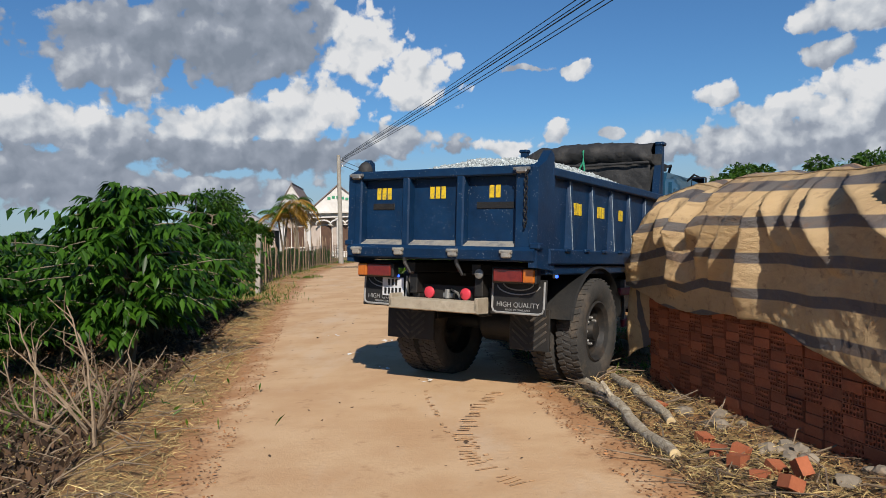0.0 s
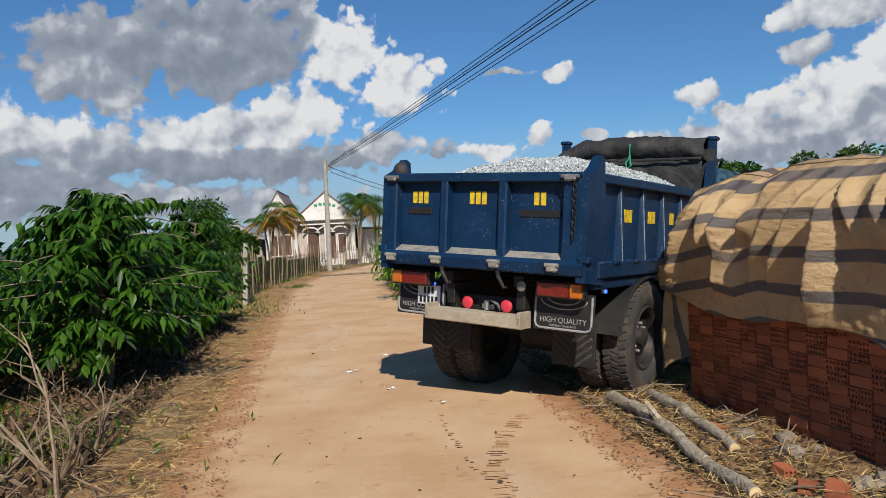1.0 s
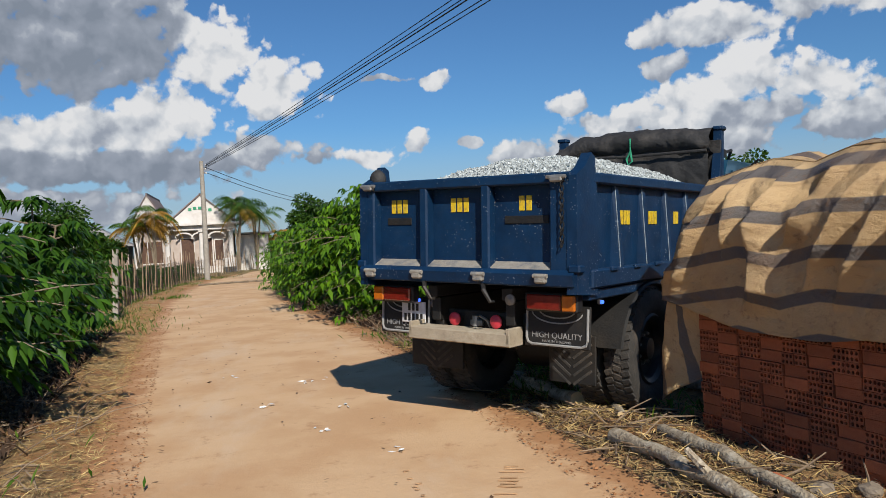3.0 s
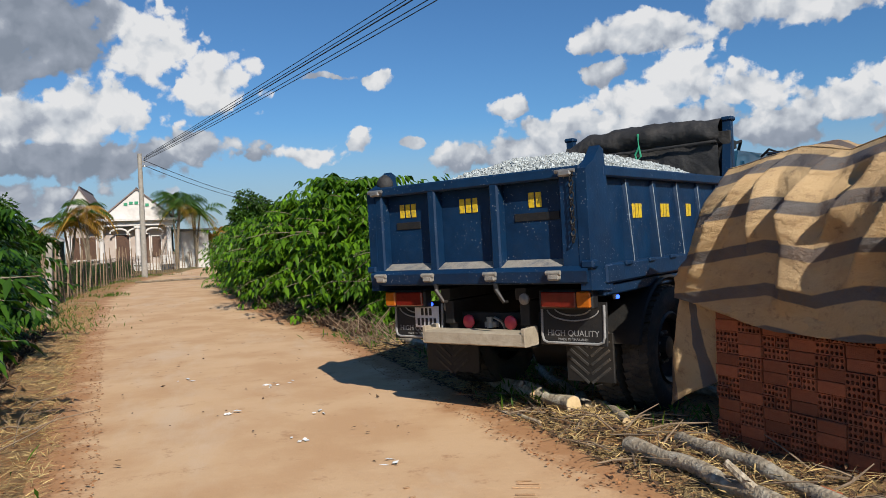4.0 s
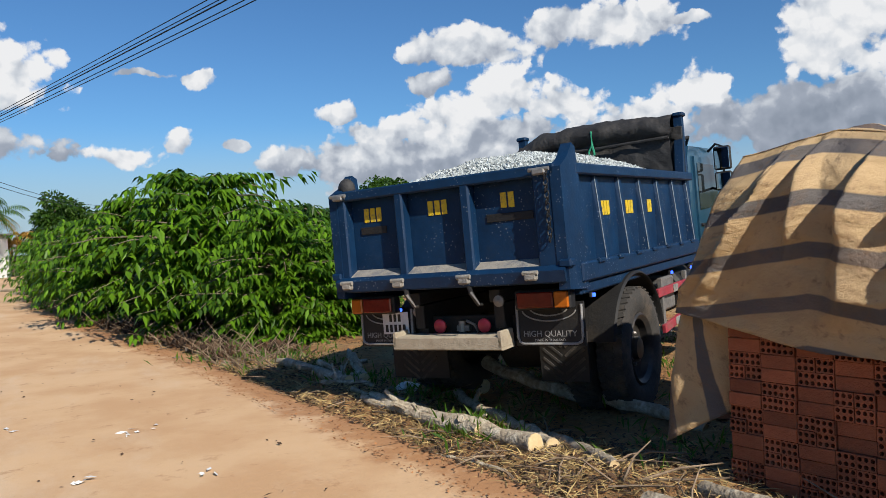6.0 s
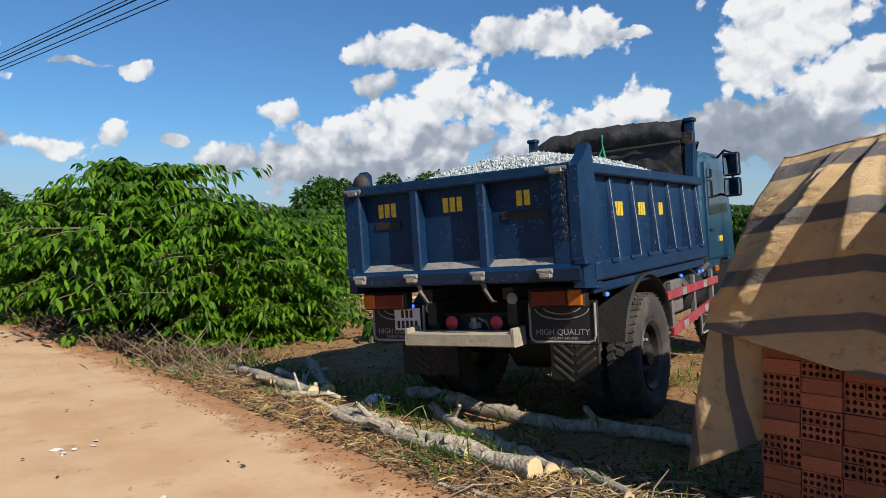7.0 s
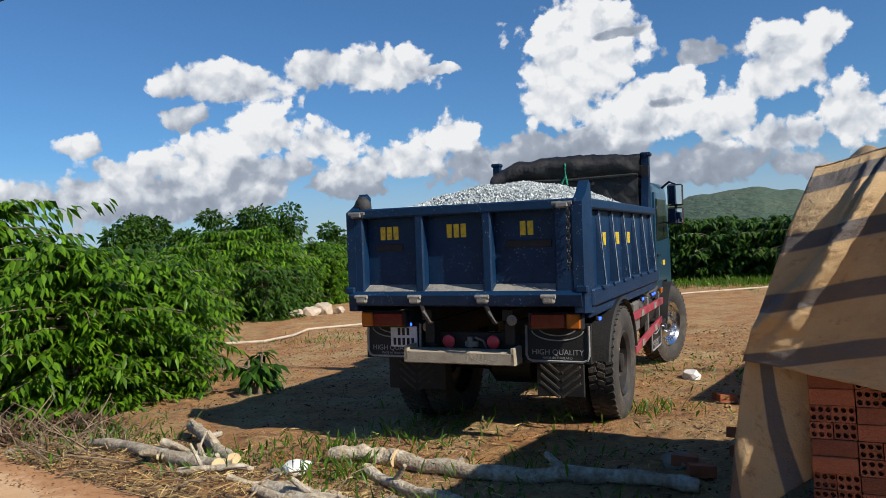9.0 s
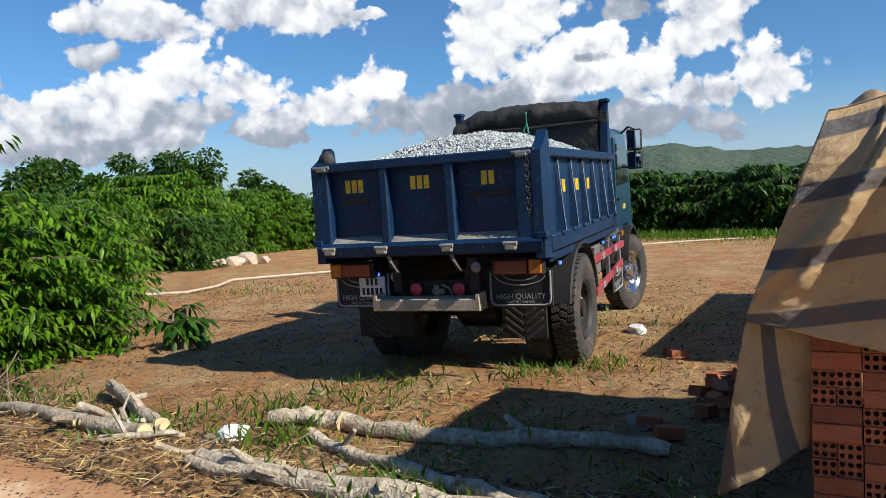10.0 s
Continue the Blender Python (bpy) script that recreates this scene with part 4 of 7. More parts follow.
    for s in (-1, 1):
        g = Geo().prism([(YF - 0.16, Z1 - 0.1), (YF - 0.02, 2.60), (YF - 0.02, 2.76), (YF + 0.07, 2.76), (YF + 0.07, Z0)], s * (HW - 0.15), s * (HW - 0.06), 0)
        part("head_post", g, M_BLUE, truck)
        part("post_cap", Geo().box(s * (HW - 0.10), YF + 0.03, 2.775, 0.13, 0.13, 0.05, ch=0.015), M_BLUE, truck)
    rows = []
    for i in range(37):
        x = -HW + 0.08 + (2 * HW - 0.22) * i / 36
        sag = 0.05 * math.sin(math.pi * i / 36) - 0.13 * max(0.0, 1 - i / 9) ** 1.6
        row = []
        for k in range(17):
            t = 2 * math.pi * k / 16
            wob = 0.035 * noise.noise(Vector((x * 5, t * 1.3, 0))) + 0.02 * noise.noise(Vector((x * 14, t * 3, 4)))
            row.append((x, YF - 0.02 + (0.20 + wob) * math.cos(t), 2.62 + sag + (0.15 + wob) * math.sin(t)))
        rows.append(row)
    roll = part("folded_canvas", Geo().grid(rows), M_CANVAS, truck, "folded black canvas cover lying over the head wall", 180)
    drape = [[(-HW + 0.1 + (2 * HW - 0.27) * i / 30, YF - 0.10 - 0.06 * math.sin(3.1 * j / 12) + 0.035 * noise.noise(Vector((i * 0.5, j * 0.4, 2))), 2.66 - 0.62 * j / 12) for i in range(31)] for j in range(13)]
    part("canvas_drape", Geo().grid(drape), M_CANVAS, truck, "hanging black canvas", 180)
    part("canvas_hem", Geo().tube([(-HW + 0.1, YF - 0.20, 2.52), (0, YF - 0.21, 2.50), (HW - 0.17, YF - 0.20, 2.52)], 0.018, 8), M_CANVAS, truck)
    g = Geo().tube([(0.02, YF - 0.05, 2.77), (0.02, YF - 0.22, 2.70), (0.03, YF - 0.23, 2.55), (0.05, YF - 0.23, 2.44), (0.0, YF - 0.23, 2.40), (-0.02, YF - 0.23, 2.47), (0.03, YF - 0.235, 2.55)], 0.012, 6)
    part("rope", g, M_GREEN_ROPE, truck, "green tie rope")

    # frame, axle and rear panel
    for s in (-1, 1):
        part("frame_rail", Geo().box(s * 0.38, 1.35, 0.98, 0.09, 5.2, 0.2), M_BLACK, truck)
        part("spring", Geo().box(s * 0.55, 0.0, 0.62, 0.09, 1.2, 0.10), M_BLACK, truck)
        part("bed_runner", Geo().box(s * 0.38, 0.5, 1.14, 0.10, 3.6, 0.10), M_BLACK, truck)
        part("hook", Geo().tube([(s * 0.30 - 0.06, YR + 0.03, Z0 + 0.03), (s * 0.30 - 0.02, YR - 0.02, Z0 - 0.02), (s * 0.30 + 0.03, YR + 0.0, Z0 - 0.12), (s * 0.30 + 0.03, YR + 0.05, Z0 - 0.12)], [0.022, 0.02, 0.014, 0.014], 6), M_RIM, truck)
    part("axle", Geo().lathe_x([(-0.85, 0.001), (-0.85, 0.07), (-0.3, 0.08), (-0.2, 0.2), (0.2, 0.2), (0.3, 0.08), (0.85, 0.07), (0.85, 0.001)], 20, 0, 0, 0.52), M_BLACK, truck)
    part("drive_shaft", Geo().tube([(0, 0.2, 0.6), (0, 3.0, 0.85)], 0.05, 10), M_BLACK, truck)
    part("rear_panel", Geo().box(0.0, -1.10, 0.86, 1.06, 0.04, 0.22), M_BLACK, truck)
    part("lift_gear", Geo().box(0, 0.9, 1.0, 0.6, 0.9, 0.3).tube([(0, 0.2, 0.9), (0, 1.6, 1.15)], 0.09, 12), M_BLACK, truck)
    g = Geo().prism([(-1.405, 0.735), (-1.405, 0.825), (-1.39, 0.835), (-1.19, 0.835), (-1.19, 0.725), (-1.39, 0.725)], -0.565, 0.46, 0)
    bum = part("bumper_beam", g, M_BUMPER, truck, "pale scuffed steel bumper beam")
    for s in (-1, 1):
        part("beam_end", Geo().box(-0.052 + s * 0.497, -1.30, 0.81, 0.035, 0.21, 0.13), M_BUMPER, bum)
        part("bumper_bracket", Geo().box(s * 0.38, -1.12, 0.83, 0.08, 0.16, 0.28), M_BLACK, truck)
        r = part("reflector", Geo().lathe_x([(0, 0.058), (0.015, 0.058), (0.024, 0.045), (0.027, 0.001)], 24), M_REFLECT, truck, "round red reflector")
        r.matrix_basis = pose(-0.014 + s * 0.213, -1.175, 0.893, 0, 0, -90)
        # tail lights: red with an amber outer end
        box = part("tail_light", Geo().box(s * 0.80, -1.29, 1.10, 0.46, 0.10, 0.15, ch=0.012), M_BLACK, truck, "rectangular tail light in a dark housing")
        part("red_lens", Geo().box(s * 0.745, -1.345, 1.10, 0.30, 0.03, 0.12, ch=0.01), M_REDPLASTIC, box, "red lens")
        part("amber_lens", Geo().box(s * 0.96, -1.345, 1.10, 0.115, 0.032, 0.125, ch=0.01), M_AMBER, box, "amber turn signal lens")
        flap_sign(truck, 0, 0, 0, 0.58, 0.34, pose(s * 0.775, -1.18, 0.895, -3, 0, 0))
        fx, fw = (0.65, 0.44) if s > 0 else (0.80, 0.62)
        g = Geo().box(s * fx, -0.68, 0.55, fw, 0.03, 0.42)
        flap = part("wheel_flap", g, M_BLACK, truck, "black rubber wheel flap with raised chevrons")
        for k in range(5):
            for q in (-1, 1):
                part("chevron", Geo().box(s * fx + q * 0.10, -0.697, 0.40 + 0.075 * k, 0.22, 0.008, 0.024, Matrix.Rotation(radians(-38 * q), 3, "Y")), M_RUBBER, flap)
        # wheel arch
        rows = [[(s * x, 0.70 * math.cos(t) * k, 0.55 + 0.64 * math.sin(t) * k) for x, k in ((0.56, 1.0), (1.09, 1.0), (1.105, 0.97), (1.09, 0.95), (0.56, 0.95))] for t in np.linspace(0.12, 2.95, 22)]
        part("wheel_arch", Geo().grid(rows), M_BLACK, truck, "black plastic wheel arch", 50)
    bulb = part("work_lamp", Geo().lathe_x([(0, 0.045), (0.02, 0.045), (0.03, 0.001)], 16), M_STEEL, truck)
    bulb.matrix_basis = pose(0.42, -1.30, 1.10, 0, 0, -90)
    bulb2 = part("work_lamp", bulb.data, None, truck)
    bulb2.matrix_basis = pose(-0.42, -1.2, 1.02, 0, 0, -90)
    plate = part("number_plate", Geo().box(-0.66, -1.215, 0.93, 0.27, 0.012, 0.19, ch=0.004), M_PLATE, truck, "white two-row registration plate with dark bars")
    for dz, n in ((0.045, 3), (-0.045, 5)):
        for k in range(n):
            part("plate_bar", Geo().box(-0.66 + (k - (n - 1) / 2) * 0.046, -1.223, 0.93 + dz, 0.026, 0.006, 0.065, ch=0.001), M_BLACK, plate)
    # valves and pipes in the middle of the rear panel
    g = Geo().tube([(-0.03, -1.15, 0.84), (-0.03, -1.15, 0.93)], 0.03, 8).box(-0.02, -1.14, 0.87, 0.12, 0.05, 0.05).tube([(0.02, -1.16, 0.93), (0.10, -1.17, 0.90), (0.12, -1.15, 0.84)], 0.012, 6)
    part("air_coupling", g, M_STEEL, truck)
    # small blue marker lamps
    for x, y, z in ((1.10, -1.10, 1.10), (1.09, 1.05, 1.08), (1.05, 1.95, 1.06), (1.05, 2.10, 1.06), (-1.10, -1.1, 1.10), (-0.57, -1.22, 1.045)):
        lamp = part("marker_lamp", Geo().box(x, y, z, 0.03, 0.05, 0.04, ch=0.008), M_BLACK, truck, "small blue marker lamp")
        part("lens", Geo().box(x + (0.02 if abs(x) > 0.9 else 0) * (1 if x > 0 else -1), y - (0.02 if abs(x) < 0.9 else 0), z, 0.02, 0.04, 0.03, ch=0.006), M_LED, lamp)
    # side guards, tank and boxes between the axles
    for s in (-1, 1):
        for z in (0.60, 0.90):
            rail = part("side_guard", Geo().box(s * 1.03, 1.85, z, 0.04, 2.15 if z > 0.7 else 1.9, 0.085, Matrix.Rotation(radians(0 if z > 0.7 else 4), 3, "X")), M_REDPAINT, truck, "red side guard rail")
            for k in range(2):
                part("white_band", Geo().box(s * 1.053, 1.35 + 0.9 * k, z + (0.0 if z > 0.7 else (1.35 + 0.9 * k - 1.85) * 0.07), 0.006, 0.16, 0.075, ch=0.002), M_DUST_LIT, rail)
        for y in (1.0, 1.9, 2.75):
            part("guard_post", Geo().box(s * 1.0, y, 0.78, 0.05, 0.06, 0.50), M_STEEL, truck)
        f = flap_sign(truck, 0, 0, 0, 0.75, 0.34, pose(s * 1.01, 2.45, 0.50, 0, 0, 90 * s))
        part("toolbox", Geo().box(s * 0.80, 1.35, 0.85, 0.36, 0.42, 0.34, ch=0.02), M_STEEL if s > 0 else M_BLACK, truck)
    part("fuel_tank", Geo().tube([(0.78, 1.7, 0.84), (0.78, 1.74, 0.84), (0.78, 2.4, 0.84), (0.78, 2.44, 0.84)], [0.20, 0.24, 0.24, 0.20], 20), M_BLACK, truck, "black cylindrical fuel tank")
    part("air_hose", Geo().tube([(0.9, 2.3, 0.95), (1.02, 2.5, 1.1), (0.95, 2.7, 1.15), (0.7, 2.8, 1.2)], 0.05, 10), M_BLACK, truck)

    # cab over the front axle
    prof = [(2.62, 0.95), (2.62, 2.30), (2.72, 2.45), (3.9, 2.47), (4.08, 2.35), (4.38, 1.65), (4.45, 0.75), (4.2, 0.62), (4.12, 0.95), (3.95, 1.12), (3.55, 1.12), (3.32, 0.95)]
    cab = part("cab", Geo().prism(prof, -0.96, 0.96, 0), M_BLUE_CLEAN, truck, "blue-green truck cab")
    part("windscreen", Geo().add([(-0.88, 4.115, 2.30), (0.88, 4.115, 2.30), (0.88, 4.36, 1.72), (-0.88, 4.36, 1.72), (-0.88, 4.10, 2.30), (0.88, 4.10, 2.30), (0.88, 4.34, 1.72), (-0.88, 4.34, 1.72)], [(0, 1, 2, 3), (4, 5, 6, 7), (0, 1, 5, 4), (2, 3, 7, 6), (0, 3, 7, 4), (1, 2, 6, 5)]), M_GLASS, cab)
    part("front_bumper", Geo().box(0, 4.48, 0.72, 2.0, 0.16, 0.30, ch=0.03), M_BLUE_CLEAN, cab)
    part("rear_window", Geo().box(0, 2.61, 1.95, 1.0, 0.03, 0.4), M_GLASS, cab)
    for s in (-1, 1):
        door = part("door", Geo().prism([(2.85, 1.15), (2.85, 2.33), (3.85, 2.33), (4.10, 1.75), (4.12, 1.15)], s * 0.96, s * 0.985, 0), M_BLUE_CLEAN, cab, "blue-green cab door")
        part("door_window", Geo().prism([(2.95, 1.68), (2.95, 2.25), (3.78, 2.25), (4.0, 1.72)], s * 0.983, s * 0.992, 0), M_GLASS, door)
        part("door_handle", Geo().box(s * 1.0, 3.0, 1.5, 0.03, 0.14, 0.035), M_BLACK, door)
        part("side_marker", Geo().box(s * 0.995, 3.15, 1.02, 0.03, 0.14, 0.07), M_AMBER, cab, "amber side marker")
        part("emblem", Geo().box(s * 0.99, 3.5, 1.38, 0.012, 0.16, 0.07), M_YELLOW, door, "yellow sticker")
        arch = [[(s * x, 3.71 + 0.60 * math.cos(t) * k, 0.50 + 0.60 * math.sin(t) * k) for x, k in ((0.72, 1.0), (1.07, 1.0), (1.07, 0.93), (0.72, 0.93))] for t in np.linspace(0.2, 2.95, 18)]
        part("front_arch", Geo().grid(arch), M_BLACK, truck, "", 50)
        part("cab_step", Geo().box(s * 0.95, 2.95, 0.62, 0.2, 0.42, 0.04), M_BLACK, truck)
        arm = part("mirror_arm", Geo().tube([(s * 0.97, 3.65, 2.42), (s * 1.08, 3.60, 2.50), (s * 1.17, 3.56, 2.46), (s * 1.17, 3.55, 1.98), (s * 1.08, 3.6, 1.92), (s * 0.98, 3.66, 1.95)], 0.016, 8), M_BLACK, cab)
        for z, h in ((2.31, 0.30), (2.02, 0.24)):
            mir = part("mirror", Geo().box(s * 1.17, 3.53, z, 0.21, 0.07, h, ch=0.03), M_BLACK, arm, "square wing mirror in black housing")
            part("mirror_glass", Geo().box(s * 1.17, 3.488, z, 0.175, 0.01, h - 0.04, ch=0.004), M_MIRROR, mir)
    part("cab_roof_rack", Geo().tube([(-0.7, 2.75, 2.52), (0.7, 2.75, 2.52)], 0.02, 8).tube([(0.75, 2.75, 2.5), (0.8, 3.4, 2.62), (0.7, 3.6, 2.5)], 0.02, 8).box(0.72, 3.05, 2.56, 0.2, 0.2, 0.10), M_BLACK, cab, "black roof fittings")

    wheels = [(make_wheel(truck, "rear_wheel", 0.985, 0.0, 1, True, False), 0.985, 0.0, 0), (make_wheel(truck, "rear_wheel", -0.985, 0.0, -1, True, False), -0.985, 0.0, 0),
              (make_wheel(truck, "front_wheel", 0.93, 3.71, 1, False, True), 0.93, 3.71, 1), (make_wheel(truck, "front_wheel", -0.93, 3.71, -1, False, True), -0.93, 3.71, 1)]
    return truck, wheels


def build_gravel():
    """The heaped load: a mound with some thousand stones on it, in the truck's space."""
    X, Y0, Y1 = 0.98, -1.28, 2.15

    def top(x, y):
        fx, fy = x / X, (y - 0.55) / 1.75
        h = 2.04 + 0.31 * max(0.0, 1 - abs(fx) ** 2.3) * max(0.0, 1 - abs(fy) ** 2.8)
        return h + 0.025 * noise.noise(Vector((x * 4, y * 4, 0)))
    xs, ys = np.linspace(-X, X, 44), np.linspace(Y0, Y1, 70)
    g = Geo().grid([[(x, y, top(x, y) - 0.012) for x in xs] for y in ys])
    rng = random.Random(5)
    octa = [(1, 0, 0), (-1, 0, 0), (0, 1, 0), (0, -1, 0), (0, 0, 1), (0, 0, -1)]
    of = [(0, 2, 4), (2, 1, 4), (1, 3, 4), (3, 0, 4), (2, 0, 5), (1, 2, 5), (3, 1, 5), (0, 3, 5)]
    verts, faces = list(g.v), list(g.f)
    for _ in range(11000):
        x, y = rng.uniform(-X, X), rng.uniform(Y0, Y1)
        r = rng.uniform(0.011, 0.024)
        e = Euler((rng.uniform(0, 6), rng.uniform(0, 6), rng.uniform(0, 6))).to_matrix()
        k = len(verts)
        s = (r * rng.uniform(0.7, 1.3), r * rng.uniform(0.7, 1.3), r * rng.uniform(0.6, 1.1))
        c = Vector((x, y, top(x, y) + rng.uniform(-0.006, 0.012)))
        verts += [tuple(c + e @ Vector((p[0] * s[0], p[1] * s[1], p[2] * s[2]))) for p in octa]
        faces += [(a + k, b + k, d + k) for a, b, d in of]
    g.v, g.f = verts, faces
    return single("gravel_load", g, M_GRAVEL, "heap of pale grey crushed gravel in the truck bed", "gravel", kind="stuff", angle=20, fix=False)


truck, truck_wheels = build_truck()
gravel = build_gravel()


# ---------------- brick stack and its tarpaulin ----------------
STACK = Vector((2.12, 8.06, 0))
SOUTH = Vector((0.198, -0.980, 0))
EAST = Vector((0.980, 0.198, 0))


def stack_at(s, e, z):
    """A place by the metres south of the stack's corner, east of its front and above the ground."""
    return STACK + SOUTH * s + EAST * e + Vector((0, 0, z))


def header_brick(w=0.098, h=0.078, d=0.18):
    """A hollow brick seen from its end: six round holes. Front looks to -y; origin at the front's middle."""
    g = Geo()
    n = 8
    for i in range(3):
        for j in range(2):
            x0, x1 = -w / 2 + w * i / 3, -w / 2 + w * (i + 1) / 3
            z0, z1 = -h / 2 + h * j / 2, -h / 2 + h * (j + 1) / 2
            cx, cz, r = (x0 + x1) / 2, (z0 + z1) / 2, 0.0118
            ring = [(cx + r * math.cos(2 * math.pi * (k + 0.5) / n), cz + r * 1.1 * math.sin(2 * math.pi * (k + 0.5) / n)) for k in range(n)]
            quad = [(x1, cz), (x1, z1), (cx, z1), (x0, z1), (x0, cz), (x0, z0), (cx, z0), (x1, z0)]
            sq = [((x1 if abs(math.cos(2 * math.pi * (k + 0.5) / n)) > 0.5 and math.cos(2 * math.pi * (k + 0.5) / n) > 0 else (x0 if math.cos(2 * math.pi * (k + 0.5) / n) < -0.5 else p[0])), (z1 if math.sin(2 * math.pi * (k + 0.5) / n) > 0.5 else (z0 if math.sin(2 * math.pi * (k + 0.5) / n) < -0.5 else p[1]))) for k, p in enumerate(ring)]
            verts = [(p[0], 0, p[1]) for p in sq] + [(p[0], 0, p[1]) for p in ring] + [(p[0], 0.05, p[1]) for p in ring]
            faces = [(k, (k + 1) % n, n + (k + 1) % n, n + k) for k in range(n)] + [(n + k, n + (k + 1) % n, 2 * n + (k + 1) % n, 2 * n + k) for k in range(n)] + [tuple(2 * n + k for k in range(n))]
            corner = []
            for k in range(n):
                a, b = sq[k], sq[(k + 1) % n]
                if abs(a[0] - b[0]) > 1e-6 and abs(a[1] - b[1]) > 1e-6:
                    c = (a[0] if abs(a[0] - cx) > abs(b[0] - cx) else b[0], a[1] if abs(a[1] - cz) > abs(b[1] - cz) else b[1])
                    verts.append((c[0], 0, c[1]))
                    corner.append((k, len(verts) - 1, (k + 1) % n))
            g.add(verts, faces + corner)
    x, z = w / 2, h / 2
    g.add([(-x, 0, -z), (x, 0, -z), (x, 0, z), (-x, 0, z), (-x, d, -z), (x, d, -z), (x, d, z), (-x, d, z)], [(0, 1, 5, 4), (1, 2, 6, 5), (2, 3, 7, 6), (3, 0, 4, 7), (4, 5, 6, 7)])
    return g


def stretcher_brick(w=0.197, h=0.078, d=0.098):
    g = Geo().box(0, d / 2, 0, w, d, h, ch=0.004)
    return g


def build_stack():
    stack = thing("brick_stack", "long stack of hollow orange-red clay bricks under a tarpaulin", "brick stack")
    stack.matrix_world = Matrix.Translation(STACK) @ Matrix((tuple(SOUTH) + (0,), tuple(EAST) + (0,), (0, 0, 1, 0), (0, 0, 0, 1))).transposed().to_4x4()
    # stack space: x south along the front, y into the stack, z up
    rng = random.Random(3)
    part("stack_core", Geo().box(2.75, 1.10, 0.9, 5.0, 1.9, 1.8), M_BRICK_ISLE, stack, "packed bricks behind the front course")
    hm = header_brick().mesh("brick", M_BRICK, 30)
    sm = stretcher_brick().mesh("brick", M_BRICK, 30)
    rest = Geo()
    hg, sg = header_brick(), stretcher_brick()
    count = 0
    for c in range(26):
        for r in range(8):
            x0, z0 = 0.0 + c * 0.203, -0.03 + r * 0.161
            head = (c + r) % 2 == 0
            if rng.random() < 0.10:
                head = not head
            cells = [((i + 0.5) * 0.1005, (j + 0.5) * 0.0805) for i in range(2) for j in range(2)] if head else [(0.1005, (j + 0.5) * 0.0805) for j in range(2)]
            push = rng.uniform(-0.02, 0.0)
            for dx, dz in cells:
                p = (x0 + dx + rng.uniform(-0.002, 0.002), -0.002 + push + rng.uniform(-0.012, 0.006), z0 + dz)
                m = Matrix.Translation(p) @ Matrix.Rotation(rng.uniform(-0.025, 0.025), 4, "Z")
                if count < 300 and c < 16:
                    b = new("brick", hm if head else sm)
                    b.parent = stack
                    b.matrix_basis = m
                    count += 1
                else:
                    src = hg if head else sg
                    rest.add([m @ Vector(v) for v in src.v], src.f)
    # end courses on the north side, under the hanging sheet
    for c in range(10):
        for r in range(10):
            m = Matrix.Translation((0.012 + rng.uniform(-0.01, 0.0), 0.12 + c * 0.203, 0.01 + r * 0.0805)) @ Matrix.Rotation(radians(-90), 4, "Z")
            rest.add([m @ Vector(v) for v in sg.v], sg.f)
    tagged(part("brick_course", rest, M_BRICK_ISLE, stack, "further courses of the same hollow bricks"), kind="stuff")


